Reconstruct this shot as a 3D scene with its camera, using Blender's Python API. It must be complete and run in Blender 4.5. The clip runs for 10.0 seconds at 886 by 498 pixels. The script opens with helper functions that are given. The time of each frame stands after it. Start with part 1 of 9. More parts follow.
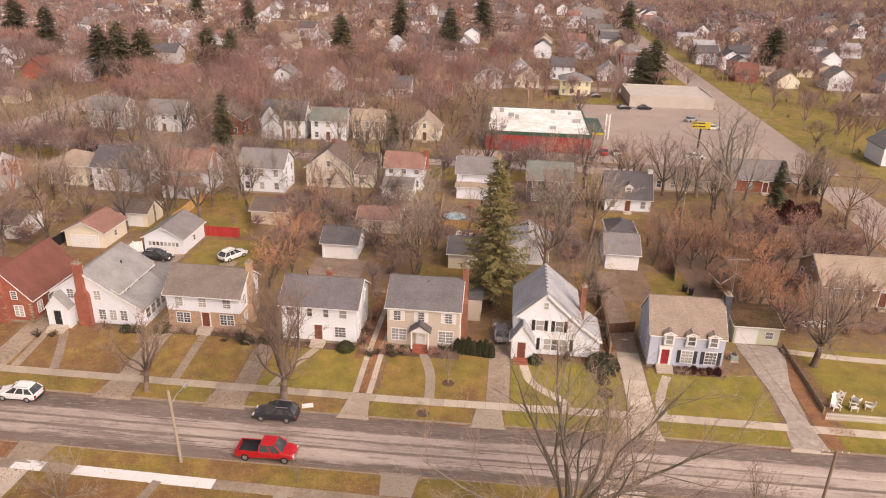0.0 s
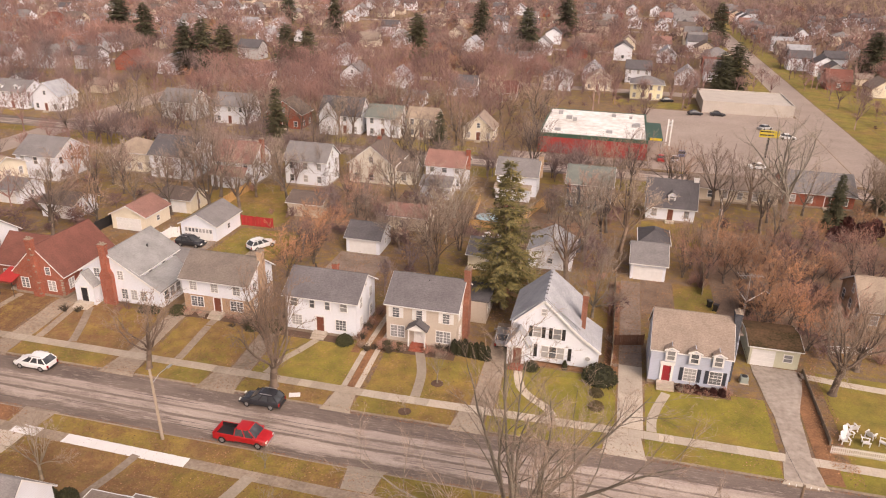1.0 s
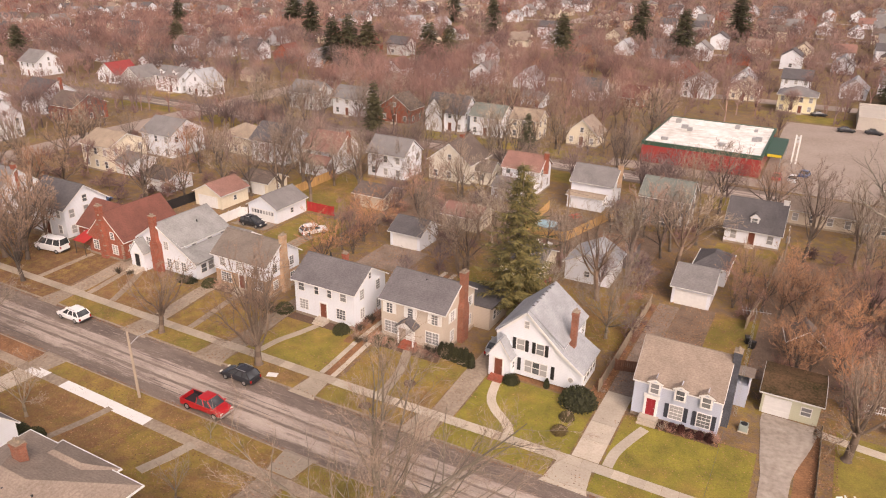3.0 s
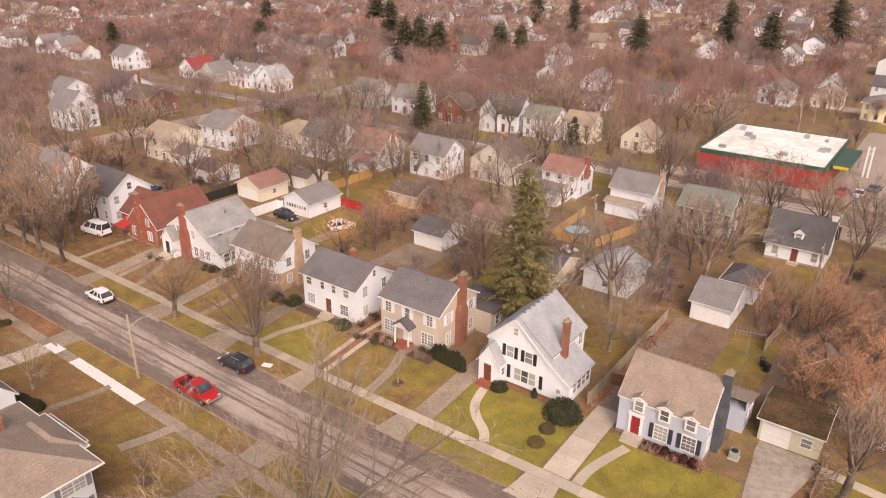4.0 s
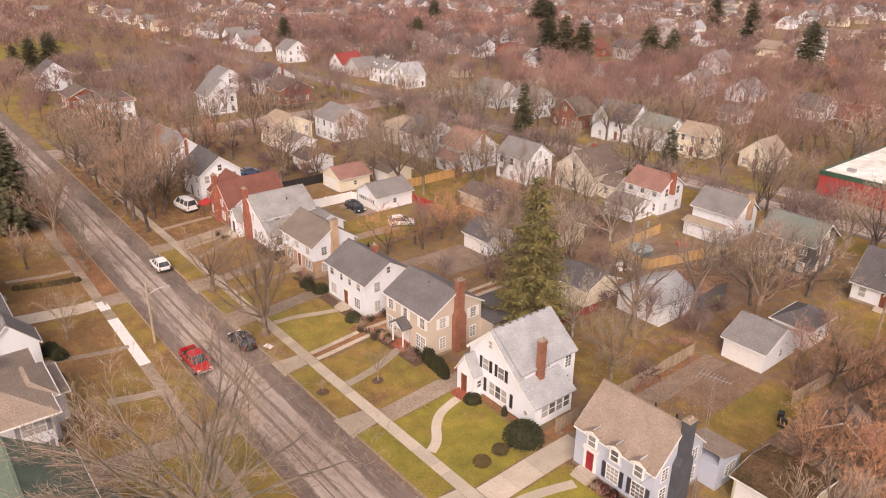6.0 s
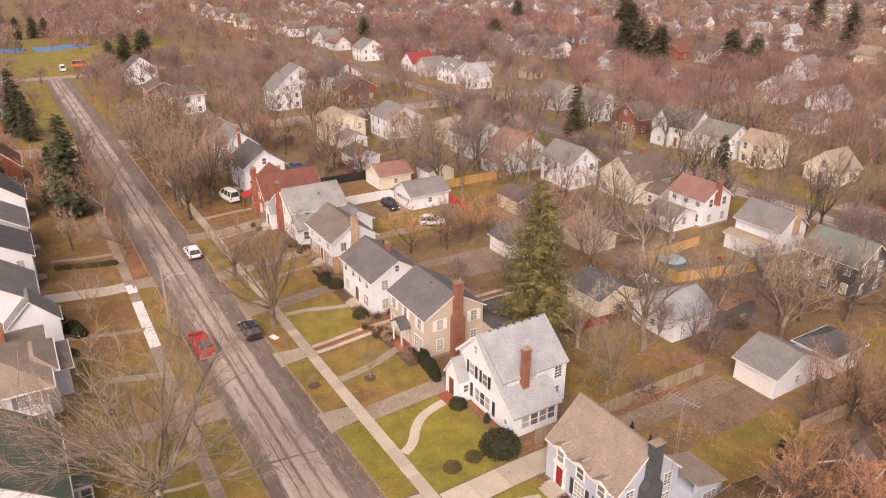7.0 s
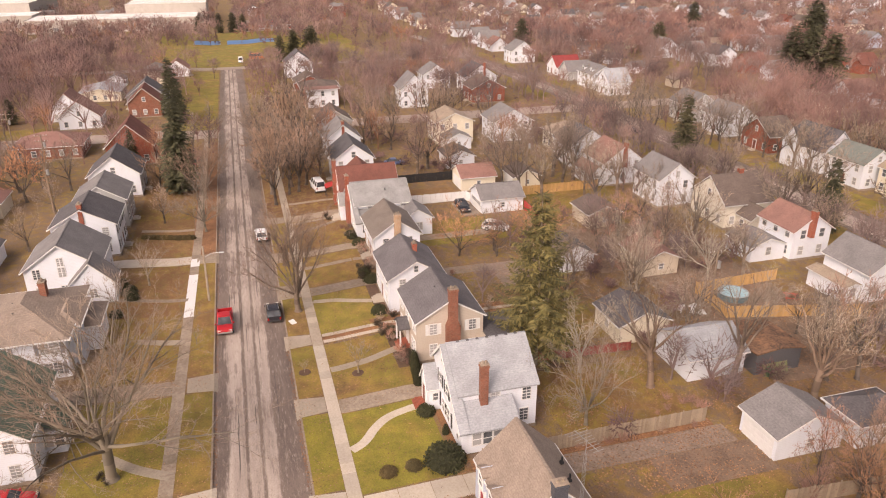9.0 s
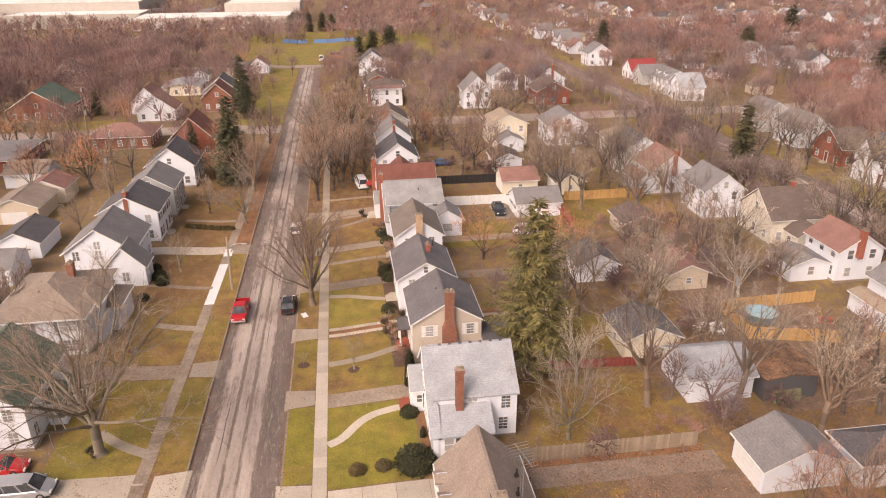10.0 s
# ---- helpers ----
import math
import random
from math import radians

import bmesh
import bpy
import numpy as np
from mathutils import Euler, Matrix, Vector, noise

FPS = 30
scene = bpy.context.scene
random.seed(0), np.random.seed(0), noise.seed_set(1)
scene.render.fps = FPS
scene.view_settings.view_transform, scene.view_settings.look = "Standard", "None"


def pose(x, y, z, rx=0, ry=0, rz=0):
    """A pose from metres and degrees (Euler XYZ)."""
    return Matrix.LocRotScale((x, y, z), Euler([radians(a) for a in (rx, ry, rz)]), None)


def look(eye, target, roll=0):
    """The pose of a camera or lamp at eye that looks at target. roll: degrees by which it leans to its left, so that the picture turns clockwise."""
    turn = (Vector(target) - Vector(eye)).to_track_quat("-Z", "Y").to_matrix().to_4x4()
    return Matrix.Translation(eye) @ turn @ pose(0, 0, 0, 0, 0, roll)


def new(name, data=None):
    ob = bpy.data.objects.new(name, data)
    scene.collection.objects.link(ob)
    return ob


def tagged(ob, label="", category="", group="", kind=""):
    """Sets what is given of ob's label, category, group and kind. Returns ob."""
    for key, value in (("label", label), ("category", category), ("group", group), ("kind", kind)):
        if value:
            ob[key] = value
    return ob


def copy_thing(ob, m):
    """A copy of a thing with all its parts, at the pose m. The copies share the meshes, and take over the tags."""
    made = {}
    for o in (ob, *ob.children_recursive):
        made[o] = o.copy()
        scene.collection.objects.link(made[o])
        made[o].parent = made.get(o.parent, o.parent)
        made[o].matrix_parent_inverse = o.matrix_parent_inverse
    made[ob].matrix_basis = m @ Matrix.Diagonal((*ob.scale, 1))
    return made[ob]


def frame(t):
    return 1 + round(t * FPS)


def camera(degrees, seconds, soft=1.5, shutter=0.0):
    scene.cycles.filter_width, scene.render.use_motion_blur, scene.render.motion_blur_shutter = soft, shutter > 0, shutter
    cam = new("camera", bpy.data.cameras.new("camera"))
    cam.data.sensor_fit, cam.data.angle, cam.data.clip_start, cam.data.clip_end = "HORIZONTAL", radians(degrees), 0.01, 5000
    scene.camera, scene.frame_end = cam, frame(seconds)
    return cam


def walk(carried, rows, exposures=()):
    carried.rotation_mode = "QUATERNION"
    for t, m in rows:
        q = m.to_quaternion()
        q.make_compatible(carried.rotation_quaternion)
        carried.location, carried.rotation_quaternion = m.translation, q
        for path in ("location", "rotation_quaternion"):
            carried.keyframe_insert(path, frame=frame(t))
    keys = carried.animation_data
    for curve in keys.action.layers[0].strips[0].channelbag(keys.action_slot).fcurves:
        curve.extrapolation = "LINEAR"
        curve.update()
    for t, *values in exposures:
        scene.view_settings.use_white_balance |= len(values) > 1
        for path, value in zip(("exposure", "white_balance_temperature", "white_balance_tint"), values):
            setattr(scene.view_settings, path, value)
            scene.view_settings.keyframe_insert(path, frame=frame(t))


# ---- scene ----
import itertools
cam = camera(63.4, 10.0, 1.1)
METRES, EYE, TILT, LEAN, TURN = 102.3, 44.8, 0.75, 0.0, 5.3
ROWS = [
    (0.0, 0.0, 0.0, 0.0, 0.59, -23.42, -1.36),
    (0.5, 0.0515, 0.0038, 0.0004, 4.52, -23.5, -1.34),
    (1.0, 0.102, 0.0116, -0.0001, 8.34, -23.58, -1.25),
    (1.5, 0.1518, 0.0232, -0.0009, 12.12, -23.65, -1.11),
    (2.0, 0.2006, 0.0382, -0.0019, 15.73, -23.69, -0.96),
    (2.5, 0.2487, 0.0568, -0.0024, 19.5, -23.72, -0.87),
    (4.0, 0.3824, 0.1311, -0.0039, 30.79, -23.8, -0.38),
    (4.5, 0.4229, 0.1606, -0.0046, 34.63, -23.79, -0.28),
    (5.0, 0.4605, 0.1925, -0.0048, 38.37, -23.81, -0.12),
    (5.5, 0.4962, 0.2269, -0.0053, 42.11, -23.8, 0.02),
    (7.0, 0.5866, 0.3426, -0.0096, 53.5, -23.66, 0.42),
    (7.5, 0.6118, 0.3844, -0.0108, 57.21, -23.62, 0.61),
    (8.0, 0.6349, 0.429, -0.0121, 61.22, -23.57, 0.71),
    (8.5, 0.6547, 0.4733, -0.0128, 64.96, -23.45, 0.84),
    (9.0, 0.6714, 0.5191, -0.0131, 68.87, -23.36, 0.92),
    (9.5, 0.6854, 0.5661, -0.0138, 72.57, -23.24, 1.04),
    (10.0, 0.6961, 0.6138, -0.0155, 76.57, -23.15, 1.14),
]
walk(cam, [(t, pose(0, 0, EYE, TILT, LEAN, TURN) @ pose(METRES * x, METRES * y, METRES * z, 90 + pitch, roll, yaw)) for t, x, y, z, yaw, pitch, roll in ROWS], [(0.0, 0.47, 7600, 23.3), (5.0, 0.48, 7600, 23.5), (10.0, 0.54, 7600, 23.5)])

# ---------------------------------------------------------------- world, sun, exposure
world = bpy.data.worlds.new("sky")
scene.world = world
world.use_nodes = True
_nt = world.node_tree
_bg = _nt.nodes["Background"]
_sky = _nt.nodes.new("ShaderNodeTexSky")
_sky.sky_type = "NISHITA"
_sky.sun_disc = False
_sky.sun_elevation = radians(38)
_sky.sun_rotation = radians(133)
_sky.air_density = 1.0
_sky.dust_density = 6.0
_hsv = _nt.nodes.new("ShaderNodeHueSaturation")
_hsv.inputs["Saturation"].default_value = 0.55
_nt.links.new(_sky.outputs["Color"], _hsv.inputs["Color"])
_nt.links.new(_hsv.outputs["Color"], _bg.inputs["Color"])
_bg.inputs["Strength"].default_value = 0.132

sun_data = bpy.data.lights.new("sun", "SUN")
sun_data.energy = 1.35
sun_data.angle = radians(48)
sun_data.color = (1.0, 0.97, 0.95)
sun = new("sun", sun_data)
sun.matrix_world = look((150, -105, 185), (0, 40, 0))


# ---------------------------------------------------------------- materials
def ramp(nt, src, stops):
    n = nt.nodes.new("ShaderNodeValToRGB")
    el = n.color_ramp.elements
    while len(el) < len(stops):
        el.new(0.5)
    for e, (p, c) in zip(el, stops):
        e.position = p
        e.color = (*c, 1) if len(c) == 3 else c
    nt.links.new(src, n.inputs["Fac"])
    return n.outputs["Color"]


def noise_tex(nt, vec, scale, detail=4.0, rough=0.6):
    n = nt.nodes.new("ShaderNodeTexNoise")
    n.inputs["Scale"].default_value = scale
    n.inputs["Detail"].default_value = detail
    n.inputs["Roughness"].default_value = rough
    if vec is not None:
        nt.links.new(vec, n.inputs["Vector"])
    return n.outputs["Fac"]


def mixc(nt, fac, a, b, mode="MIX"):
    n = nt.nodes.new("ShaderNodeMix")
    n.data_type, n.blend_type = "RGBA", mode
    for sock, v in ((n.inputs[0], fac), (n.inputs[6], a), (n.inputs[7], b)):
        if isinstance(v, (int, float)):
            sock.default_value = v
        elif isinstance(v, tuple):
            sock.default_value = (*v, 1)
        else:
            nt.links.new(v, sock)
    return n.outputs[2]


def mapped(nt, src, scale):
    n = nt.nodes.new("ShaderNodeMapping")
    n.inputs["Scale"].default_value = scale
    nt.links.new(src, n.inputs["Vector"])
    return n.outputs["Vector"]


def where(nt, kind="pos"):
    if kind == "pos":
        return nt.nodes.new("ShaderNodeNewGeometry").outputs["Position"]
    return nt.nodes.new("ShaderNodeTexCoord").outputs["Object"]


def base(name, rough=0.8, metal=0.0):
    m = bpy.data.materials.new(name)
    m.use_nodes = True
    nt = m.node_tree
    b = nt.nodes["Principled BSDF"]
    b.inputs["Roughness"].default_value = rough
    b.inputs["Metallic"].default_value = metal
    return m, nt, b


def bump(nt, b, height, strength=0.3, dist=0.02):
    n = nt.nodes.new("ShaderNodeBump")
    n.inputs["Strength"].default_value = strength
    n.inputs["Distance"].default_value = dist
    nt.links.new(height, n.inputs["Height"])
    nt.links.new(n.outputs["Normal"], b.inputs["Normal"])


def mottled(name, dark, light, s1=0.4, s2=6.0, rough=0.85, metal=0.0, spread=0.25, vary=0.0, bumps=0.2):
    """A surface that varies at two scales between two colours."""
    m, nt, b = base(name, rough, metal)
    p = where(nt)
    n1, n2 = noise_tex(nt, p, s1, 5), noise_tex(nt, p, s2, 3)
    f = nt.nodes.new("ShaderNodeMath")
    f.operation = "ADD"
    h = nt.nodes.new("ShaderNodeMath")
    h.operation = "MULTIPLY"
    h.inputs[1].default_value = 0.5
    nt.links.new(n1, f.inputs[0])
    nt.links.new(n2, f.inputs[1])
    nt.links.new(f.outputs[0], h.inputs[0])
    c = ramp(nt, h.outputs[0], [(0.5 - spread, dark), (0.5 + spread, light)])
    if vary:
        oi = nt.nodes.new("ShaderNodeObjectInfo")
        v = ramp(nt, oi.outputs["Random"], [(0, (1 - vary,) * 3), (1, (1 + vary * 0.4,) * 3)])
        c = mixc(nt, 1.0, c, v, "MULTIPLY")
    nt.links.new(c, b.inputs["Base Color"])
    if bumps:
        bump(nt, b, n2, bumps, 0.03)
    return m


def plain(name, col, rough=0.5, metal=0.0, vary=0.06):
    m, nt, b = base(name, rough, metal)
    n = noise_tex(nt, where(nt), 1.7, 4)
    c = ramp(nt, n, [(0.3, tuple(v * (1 - vary) for v in col)), (0.7, tuple(min(1, v * (1 + vary)) for v in col))])
    nt.links.new(c, b.inputs["Base Color"])
    return m


def shingle(name, dark, light, patch=0.12):
    """Asphalt shingles: courses, tab to tab variation and weather streaks."""
    m, nt, b = base(name, 0.9)
    p = where(nt)
    n1 = noise_tex(nt, p, 0.5, 5)
    n2 = noise_tex(nt, mapped(nt, p, (3.0, 3.0, 7.0)), 1.6, 2)
    w = nt.nodes.new("ShaderNodeTexWave")
    w.wave_type, w.bands_direction = "BANDS", "Z"
    w.inputs["Scale"].default_value = 2.4
    w.inputs["Distortion"].default_value = 0.6
    w.inputs["Detail"].default_value = 2
    nt.links.new(p, w.inputs["Vector"])
    c = ramp(nt, n2, [(0.3, dark), (0.7, light)])
    c = mixc(nt, 1.0, c, ramp(nt, n1, [(0.3, (1 - patch * 2,) * 3), (0.7, (1.05,) * 3)]), "MULTIPLY")
    c = mixc(nt, 1.0, c, ramp(nt, w.outputs["Fac"], [(0.0, (0.93,) * 3), (0.4, (1, 1, 1))]), "MULTIPLY")
    nt.links.new(c, b.inputs["Base Color"])
    bump(nt, b, w.outputs["Fac"], 0.22, 0.02)
    return m


def siding(name, col, dirt=(0.45, 0.4, 0.33)):
    """Painted clapboard: horizontal courses with slight soiling."""
    m, nt, b = base(name, 0.6)
    p = where(nt)
    w = nt.nodes.new("ShaderNodeTexWave")
    w.wave_type, w.bands_direction, w.wave_profile = "BANDS", "Z", "SAW"
    w.inputs["Scale"].default_value = 1.55
    nt.links.new(p, w.inputs["Vector"])
    n = noise_tex(nt, mapped(nt, p, (0.8, 0.8, 0.35)), 1.0, 6, 0.65)
    c = mixc(nt, ramp(nt, n, [(0.45, (0, 0, 0)), (0.8, (0.35,) * 3)]), col, tuple(a * d * 1.6 for a, d in zip(col, dirt)))
    c = mixc(nt, 1.0, c, ramp(nt, w.outputs["Fac"], [(0.0, (0.8,) * 3), (0.16, (1, 1, 1))]), "MULTIPLY")
    nt.links.new(c, b.inputs["Base Color"])
    bump(nt, b, w.outputs["Fac"], 0.5, 0.02)
    return m


def brickwork(name, a, c2, mortar=(0.4, 0.36, 0.32)):
    m, nt, b = base(name, 0.9)
    tc = where(nt)
    sx = nt.nodes.new("ShaderNodeSeparateXYZ")
    nt.links.new(tc, sx.inputs[0])
    ad = nt.nodes.new("ShaderNodeMath")
    nt.links.new(sx.outputs[0], ad.inputs[0])
    nt.links.new(sx.outputs[1], ad.inputs[1])
    cb = nt.nodes.new("ShaderNodeCombineXYZ")
    nt.links.new(ad.outputs[0], cb.inputs[0])
    nt.links.new(sx.outputs[2], cb.inputs[1])
    t = nt.nodes.new("ShaderNodeTexBrick")
    t.inputs["Color1"].default_value = (*a, 1)
    t.inputs["Color2"].default_value = (*c2, 1)
    t.inputs["Mortar"].default_value = (*mortar, 1)
    t.inputs["Scale"].default_value = 1.0
    t.inputs["Brick Width"].default_value = 0.22
    t.inputs["Row Height"].default_value = 0.075
    t.inputs["Mortar Size"].default_value = 0.008
    nt.links.new(cb.outputs[0], t.inputs["Vector"])
    n = noise_tex(nt, tc, 0.9, 5)
    c = mixc(nt, 1.0, t.outputs["Color"], ramp(nt, n, [(0.3, (0.75,) * 3), (0.7, (1.1,) * 3)]), "MULTIPLY")
    nt.links.new(c, b.inputs["Base Color"])
    bump(nt, b, t.outputs["Fac"], -0.3, 0.01)
    return m


def grassy(name, mix_shift=0.0, leaves=0.5, litter=(0.2, 0.1, 0.045), green=(0.2, 0.163, 0.034)):
    """Winter turf: green and straw at yard scale, thin patches, and drifts and specks of fallen leaves."""
    m, nt, b = base(name, 1.0)
    p = where(nt)
    n1 = noise_tex(nt, p, 0.13, 6, 0.62)
    n2 = noise_tex(nt, p, 0.7, 6, 0.72)
    n3 = noise_tex(nt, p, 6.0, 6, 0.8)
    n4 = noise_tex(nt, p, 2.6, 6, 0.8)
    n5 = noise_tex(nt, p, 0.38, 5, 0.65)
    c = ramp(nt, n1, [(0.34 + mix_shift, (0.23, 0.142, 0.057)), (0.46 + mix_shift, (0.262, 0.18, 0.046)), (0.6 + mix_shift, green)])
    c = mixc(nt, 1.0, c, ramp(nt, n5, [(0.3, (0.66, 0.67, 0.66)), (0.7, (1.28, 1.22, 1.15))]), "MULTIPLY")
    drift = sums(nt, (n2, 1.0), (n4, 0.6))
    c = mixc(nt, ramp(nt, drift, [(0.82 - 0.12 * leaves, (0, 0, 0)), (0.98 - 0.1 * leaves, (leaves,) * 3)]), c, litter)
    c = mixc(nt, ramp(nt, n4, [(0.28, (0.55,) * 3), (0.4, (0, 0, 0))]), c, tuple(v * 0.5 for v in green))
    c = mixc(nt, 1.0, c, ramp(nt, n3, [(0.25, (0.5,) * 3), (0.75, (1.36,) * 3)]), "MULTIPLY")
    nt.links.new(c, b.inputs["Base Color"])
    bump(nt, b, n3, 0.6, 0.06)
    return m


def sums(nt, *terms):
    """The sum of several sockets, each times a number."""
    out = None
    for sock, k in terms:
        n = nt.nodes.new("ShaderNodeMath")
        n.operation = "MULTIPLY_ADD"
        n.inputs[1].default_value = k
        n.inputs[2].default_value = 0.0
        nt.links.new(sock, n.inputs[0])
        if out is not None:
            nt.links.new(out, n.inputs[2])
        out = n.outputs[0]
    return out


def asphalt_street(name, y0, y1):
    """Old asphalt: pale worn wheel lanes, ragged dark streaks along the seams, dark parking strips at both kerbs."""
    m, nt, b = base(name, 0.9)
    p = where(nt)
    long_ = noise_tex(nt, mapped(nt, p, (0.045, 0.9, 1)), 1.0, 6, 0.65)
    streak = noise_tex(nt, mapped(nt, p, (0.24, 4.2, 1)), 1.0, 10, 0.78)
    patch = noise_tex(nt, mapped(nt, p, (0.1, 0.32, 1)), 1.0, 8, 0.72)
    dash = noise_tex(nt, mapped(nt, p, (0.7, 6.0, 1)), 1.0, 6, 0.75)
    grit = noise_tex(nt, p, 7.0, 5, 0.8)
    sx = nt.nodes.new("ShaderNodeSeparateXYZ")
    nt.links.new(p, sx.inputs[0])
    mr = nt.nodes.new("ShaderNodeMapRange")
    mr.inputs["From Min"].default_value, mr.inputs["From Max"].default_value = y0, y1
    nt.links.new(sx.outputs[1], mr.inputs["Value"])
    g = lambda v: (v,) * 3
    lane = ramp(nt, mr.outputs[0], [(0.0, g(1.0)), (0.14, g(0.86)), (0.21, g(0.42)), (0.34, g(0.3)), (0.365, g(0.85)), (0.38, g(0.85)), (0.405, g(0.3)), (0.51, g(0.32)), (0.53, g(0.7)), (0.545, g(0.7)), (0.57, g(0.3)), (0.68, g(0.36)), (0.725, g(0.9)), (1.0, g(1.1))])
    west = nt.nodes.new("ShaderNodeMapRange")
    west.inputs["From Min"].default_value, west.inputs["From Max"].default_value = -26.0, -48.0
    nt.links.new(sx.outputs[0], west.inputs["Value"])
    worn = sums(nt, (lane, 1.0), (west.outputs[0], 0.16), (streak, 1.35), (patch, 2.3), (long_, 0.6))
    pale = ramp(nt, long_, [(0.3, (0.3, 0.243, 0.207)), (0.5, (0.4, 0.328, 0.282)), (0.68, (0.48, 0.402, 0.35))])
    dark = ramp(nt, patch, [(0.35, (0.105, 0.078, 0.065)), (0.6, (0.19, 0.146, 0.123))])
    fac = nt.nodes.new("ShaderNodeMapRange")
    fac.inputs["From Min"].default_value, fac.inputs["From Max"].default_value = 2.52, 2.88
    nt.links.new(worn, fac.inputs["Value"])
    c = mixc(nt, fac.outputs[0], pale, dark)
    c = mixc(nt, ramp(nt, dash, [(0.56, (0, 0, 0)), (0.62, g(0.45))]), c, (0.43, 0.362, 0.315))
    c = mixc(nt, ramp(nt, dash, [(0.36, g(0.5)), (0.42, (0, 0, 0))]), c, (0.15, 0.115, 0.098))
    c = mixc(nt, 1.0, c, ramp(nt, grit, [(0.25, g(0.7)), (0.75, g(1.26))]), "MULTIPLY")
    nt.links.new(c, b.inputs["Base Color"])
    bump(nt, b, grit, 0.3, 0.02)
    return m


def foliage(name, dark, light, patch=0.0, lift=0.0):
    """Needles, leaves or twigs: colour shifts from clump to clump and from plant to plant."""
    m, nt, b = base(name, 0.85)
    g = nt.nodes.new("ShaderNodeNewGeometry")
    c = ramp(nt, g.outputs["Random Per Island"], [(0, dark), (1, light)])
    oi = nt.nodes.new("ShaderNodeObjectInfo")
    c = mixc(nt, 1.0, c, ramp(nt, oi.outputs["Random"], [(0, (0.8, 0.78, 0.78)), (0.5, (1, 1, 1)), (1, (1.2, 1.08, 1.0))]), "MULTIPLY")
    n = noise_tex(nt, where(nt), 0.11, 3, 0.6)
    c = mixc(nt, 1.0, c, ramp(nt, n, [(0.32, (0.6, 0.58, 0.58)), (0.5, (1, 1, 1)), (0.68, (1.3, 1.27, 1.25))]), "MULTIPLY")
    if patch:   # whole crowns differ from their neighbours
        n = noise_tex(nt, where(nt), 0.045, 3, 0.6)
        c = mixc(nt, 1.0, c, ramp(nt, n, [(0.35, (1 - patch, 1 - patch * 1.1, 1 - patch)), (0.65, (1 + patch, 1 + patch * 0.85, 1 + patch * 0.8))]), "MULTIPLY")
    if lift:   # crowns of fine twigs take light like a soft mass, mostly from above
        sc = nt.nodes.new("ShaderNodeVectorMath")
        sc.operation = "MULTIPLY_ADD"
        sc.inputs[1].default_value = (1 - lift,) * 3
        sc.inputs[2].default_value = (0, 0, lift)
        nt.links.new(g.outputs["Normal"], sc.inputs[0])
        nz = nt.nodes.new("ShaderNodeVectorMath")
        nz.operation = "NORMALIZE"
        nt.links.new(sc.outputs[0], nz.inputs[0])
        nt.links.new(nz.outputs[0], b.inputs["Normal"])
    nt.links.new(c, b.inputs["Base Color"])
    return m


def glass(name, col=(0.045, 0.05, 0.055), blinds_glare=None):
    """Dark panes; some turn pale, for slats or curtains behind them and for sky reflection put into the colour."""
    m, nt, b = base(name, 0.08)
    n = noise_tex(nt, where(nt), 0.8, 2)
    c = ramp(nt, n, [(0.35, col), (0.7, tuple(v * 2.2 for v in col))])
    if blinds_glare:
        oi = nt.nodes.new("ShaderNodeObjectInfo")
        c = mixc(nt, ramp(nt, oi.outputs["Random"], [(0.3, (0, 0, 0)), (0.75, (0.85,) * 3)]), c, blinds_glare)
    nt.links.new(c, b.inputs["Base Color"])
    return m


WHITE = siding("white_clapboard", (0.68, 0.71, 0.765), (0.5, 0.47, 0.44))
CREAM = siding("cream_siding", (0.68, 0.62, 0.5))
BEIGE = siding("beige_siding", (0.5, 0.43, 0.36))
BLUE = siding("pale_blue_siding", (0.42, 0.46, 0.56))
GREY_S = siding("grey_siding", (0.42, 0.42, 0.42))
DARK_S = siding("dark_slate_siding", (0.09, 0.09, 0.1))
STUCCO = mottled("painted_stucco", (0.5, 0.46, 0.38), (0.66, 0.62, 0.54), 0.6, 4)
SAGE = siding("sage_siding", (0.5, 0.5, 0.38))
TAN_S = siding("tan_siding", (0.56, 0.48, 0.38))
BRICK_RED = brickwork("red_brick", (0.26, 0.06, 0.035), (0.34, 0.09, 0.05), (0.28, 0.16, 0.12))
BRICK_ORANGE = brickwork("orange_brick", (0.2, 0.07, 0.042), (0.29, 0.105, 0.065), (0.24, 0.14, 0.1))
BRICK_TAN = brickwork("tan_brick", (0.38, 0.22, 0.12), (0.46, 0.29, 0.17))
SLATE_BRICK = brickwork("painted_dark_brick", (0.06, 0.065, 0.08), (0.08, 0.085, 0.1), (0.05, 0.05, 0.06))
R_CHAR = shingle("charcoal_shingles", (0.075, 0.07, 0.075), (0.13, 0.12, 0.125))
R_GREY = shingle("grey_shingles", (0.285, 0.295, 0.315), (0.39, 0.4, 0.42))
R_LGREY = shingle("weathered_grey_shingles", (0.23, 0.225, 0.225), (0.32, 0.315, 0.31))
R_MID = shingle("mid_grey_shingles", (0.16, 0.15, 0.15), (0.24, 0.225, 0.22))
R_SLATE = shingle("slate_grey_shingles", (0.115, 0.105, 0.11), (0.175, 0.16, 0.165))
R_TAUPE = shingle("taupe_shingles", (0.15, 0.122, 0.103), (0.225, 0.187, 0.16))
R_BROWN = shingle("brown_shingles", (0.235, 0.18, 0.142), (0.33, 0.262, 0.215))
R_DKBROWN = shingle("dark_brown_shingles", (0.1, 0.075, 0.065), (0.17, 0.13, 0.11))
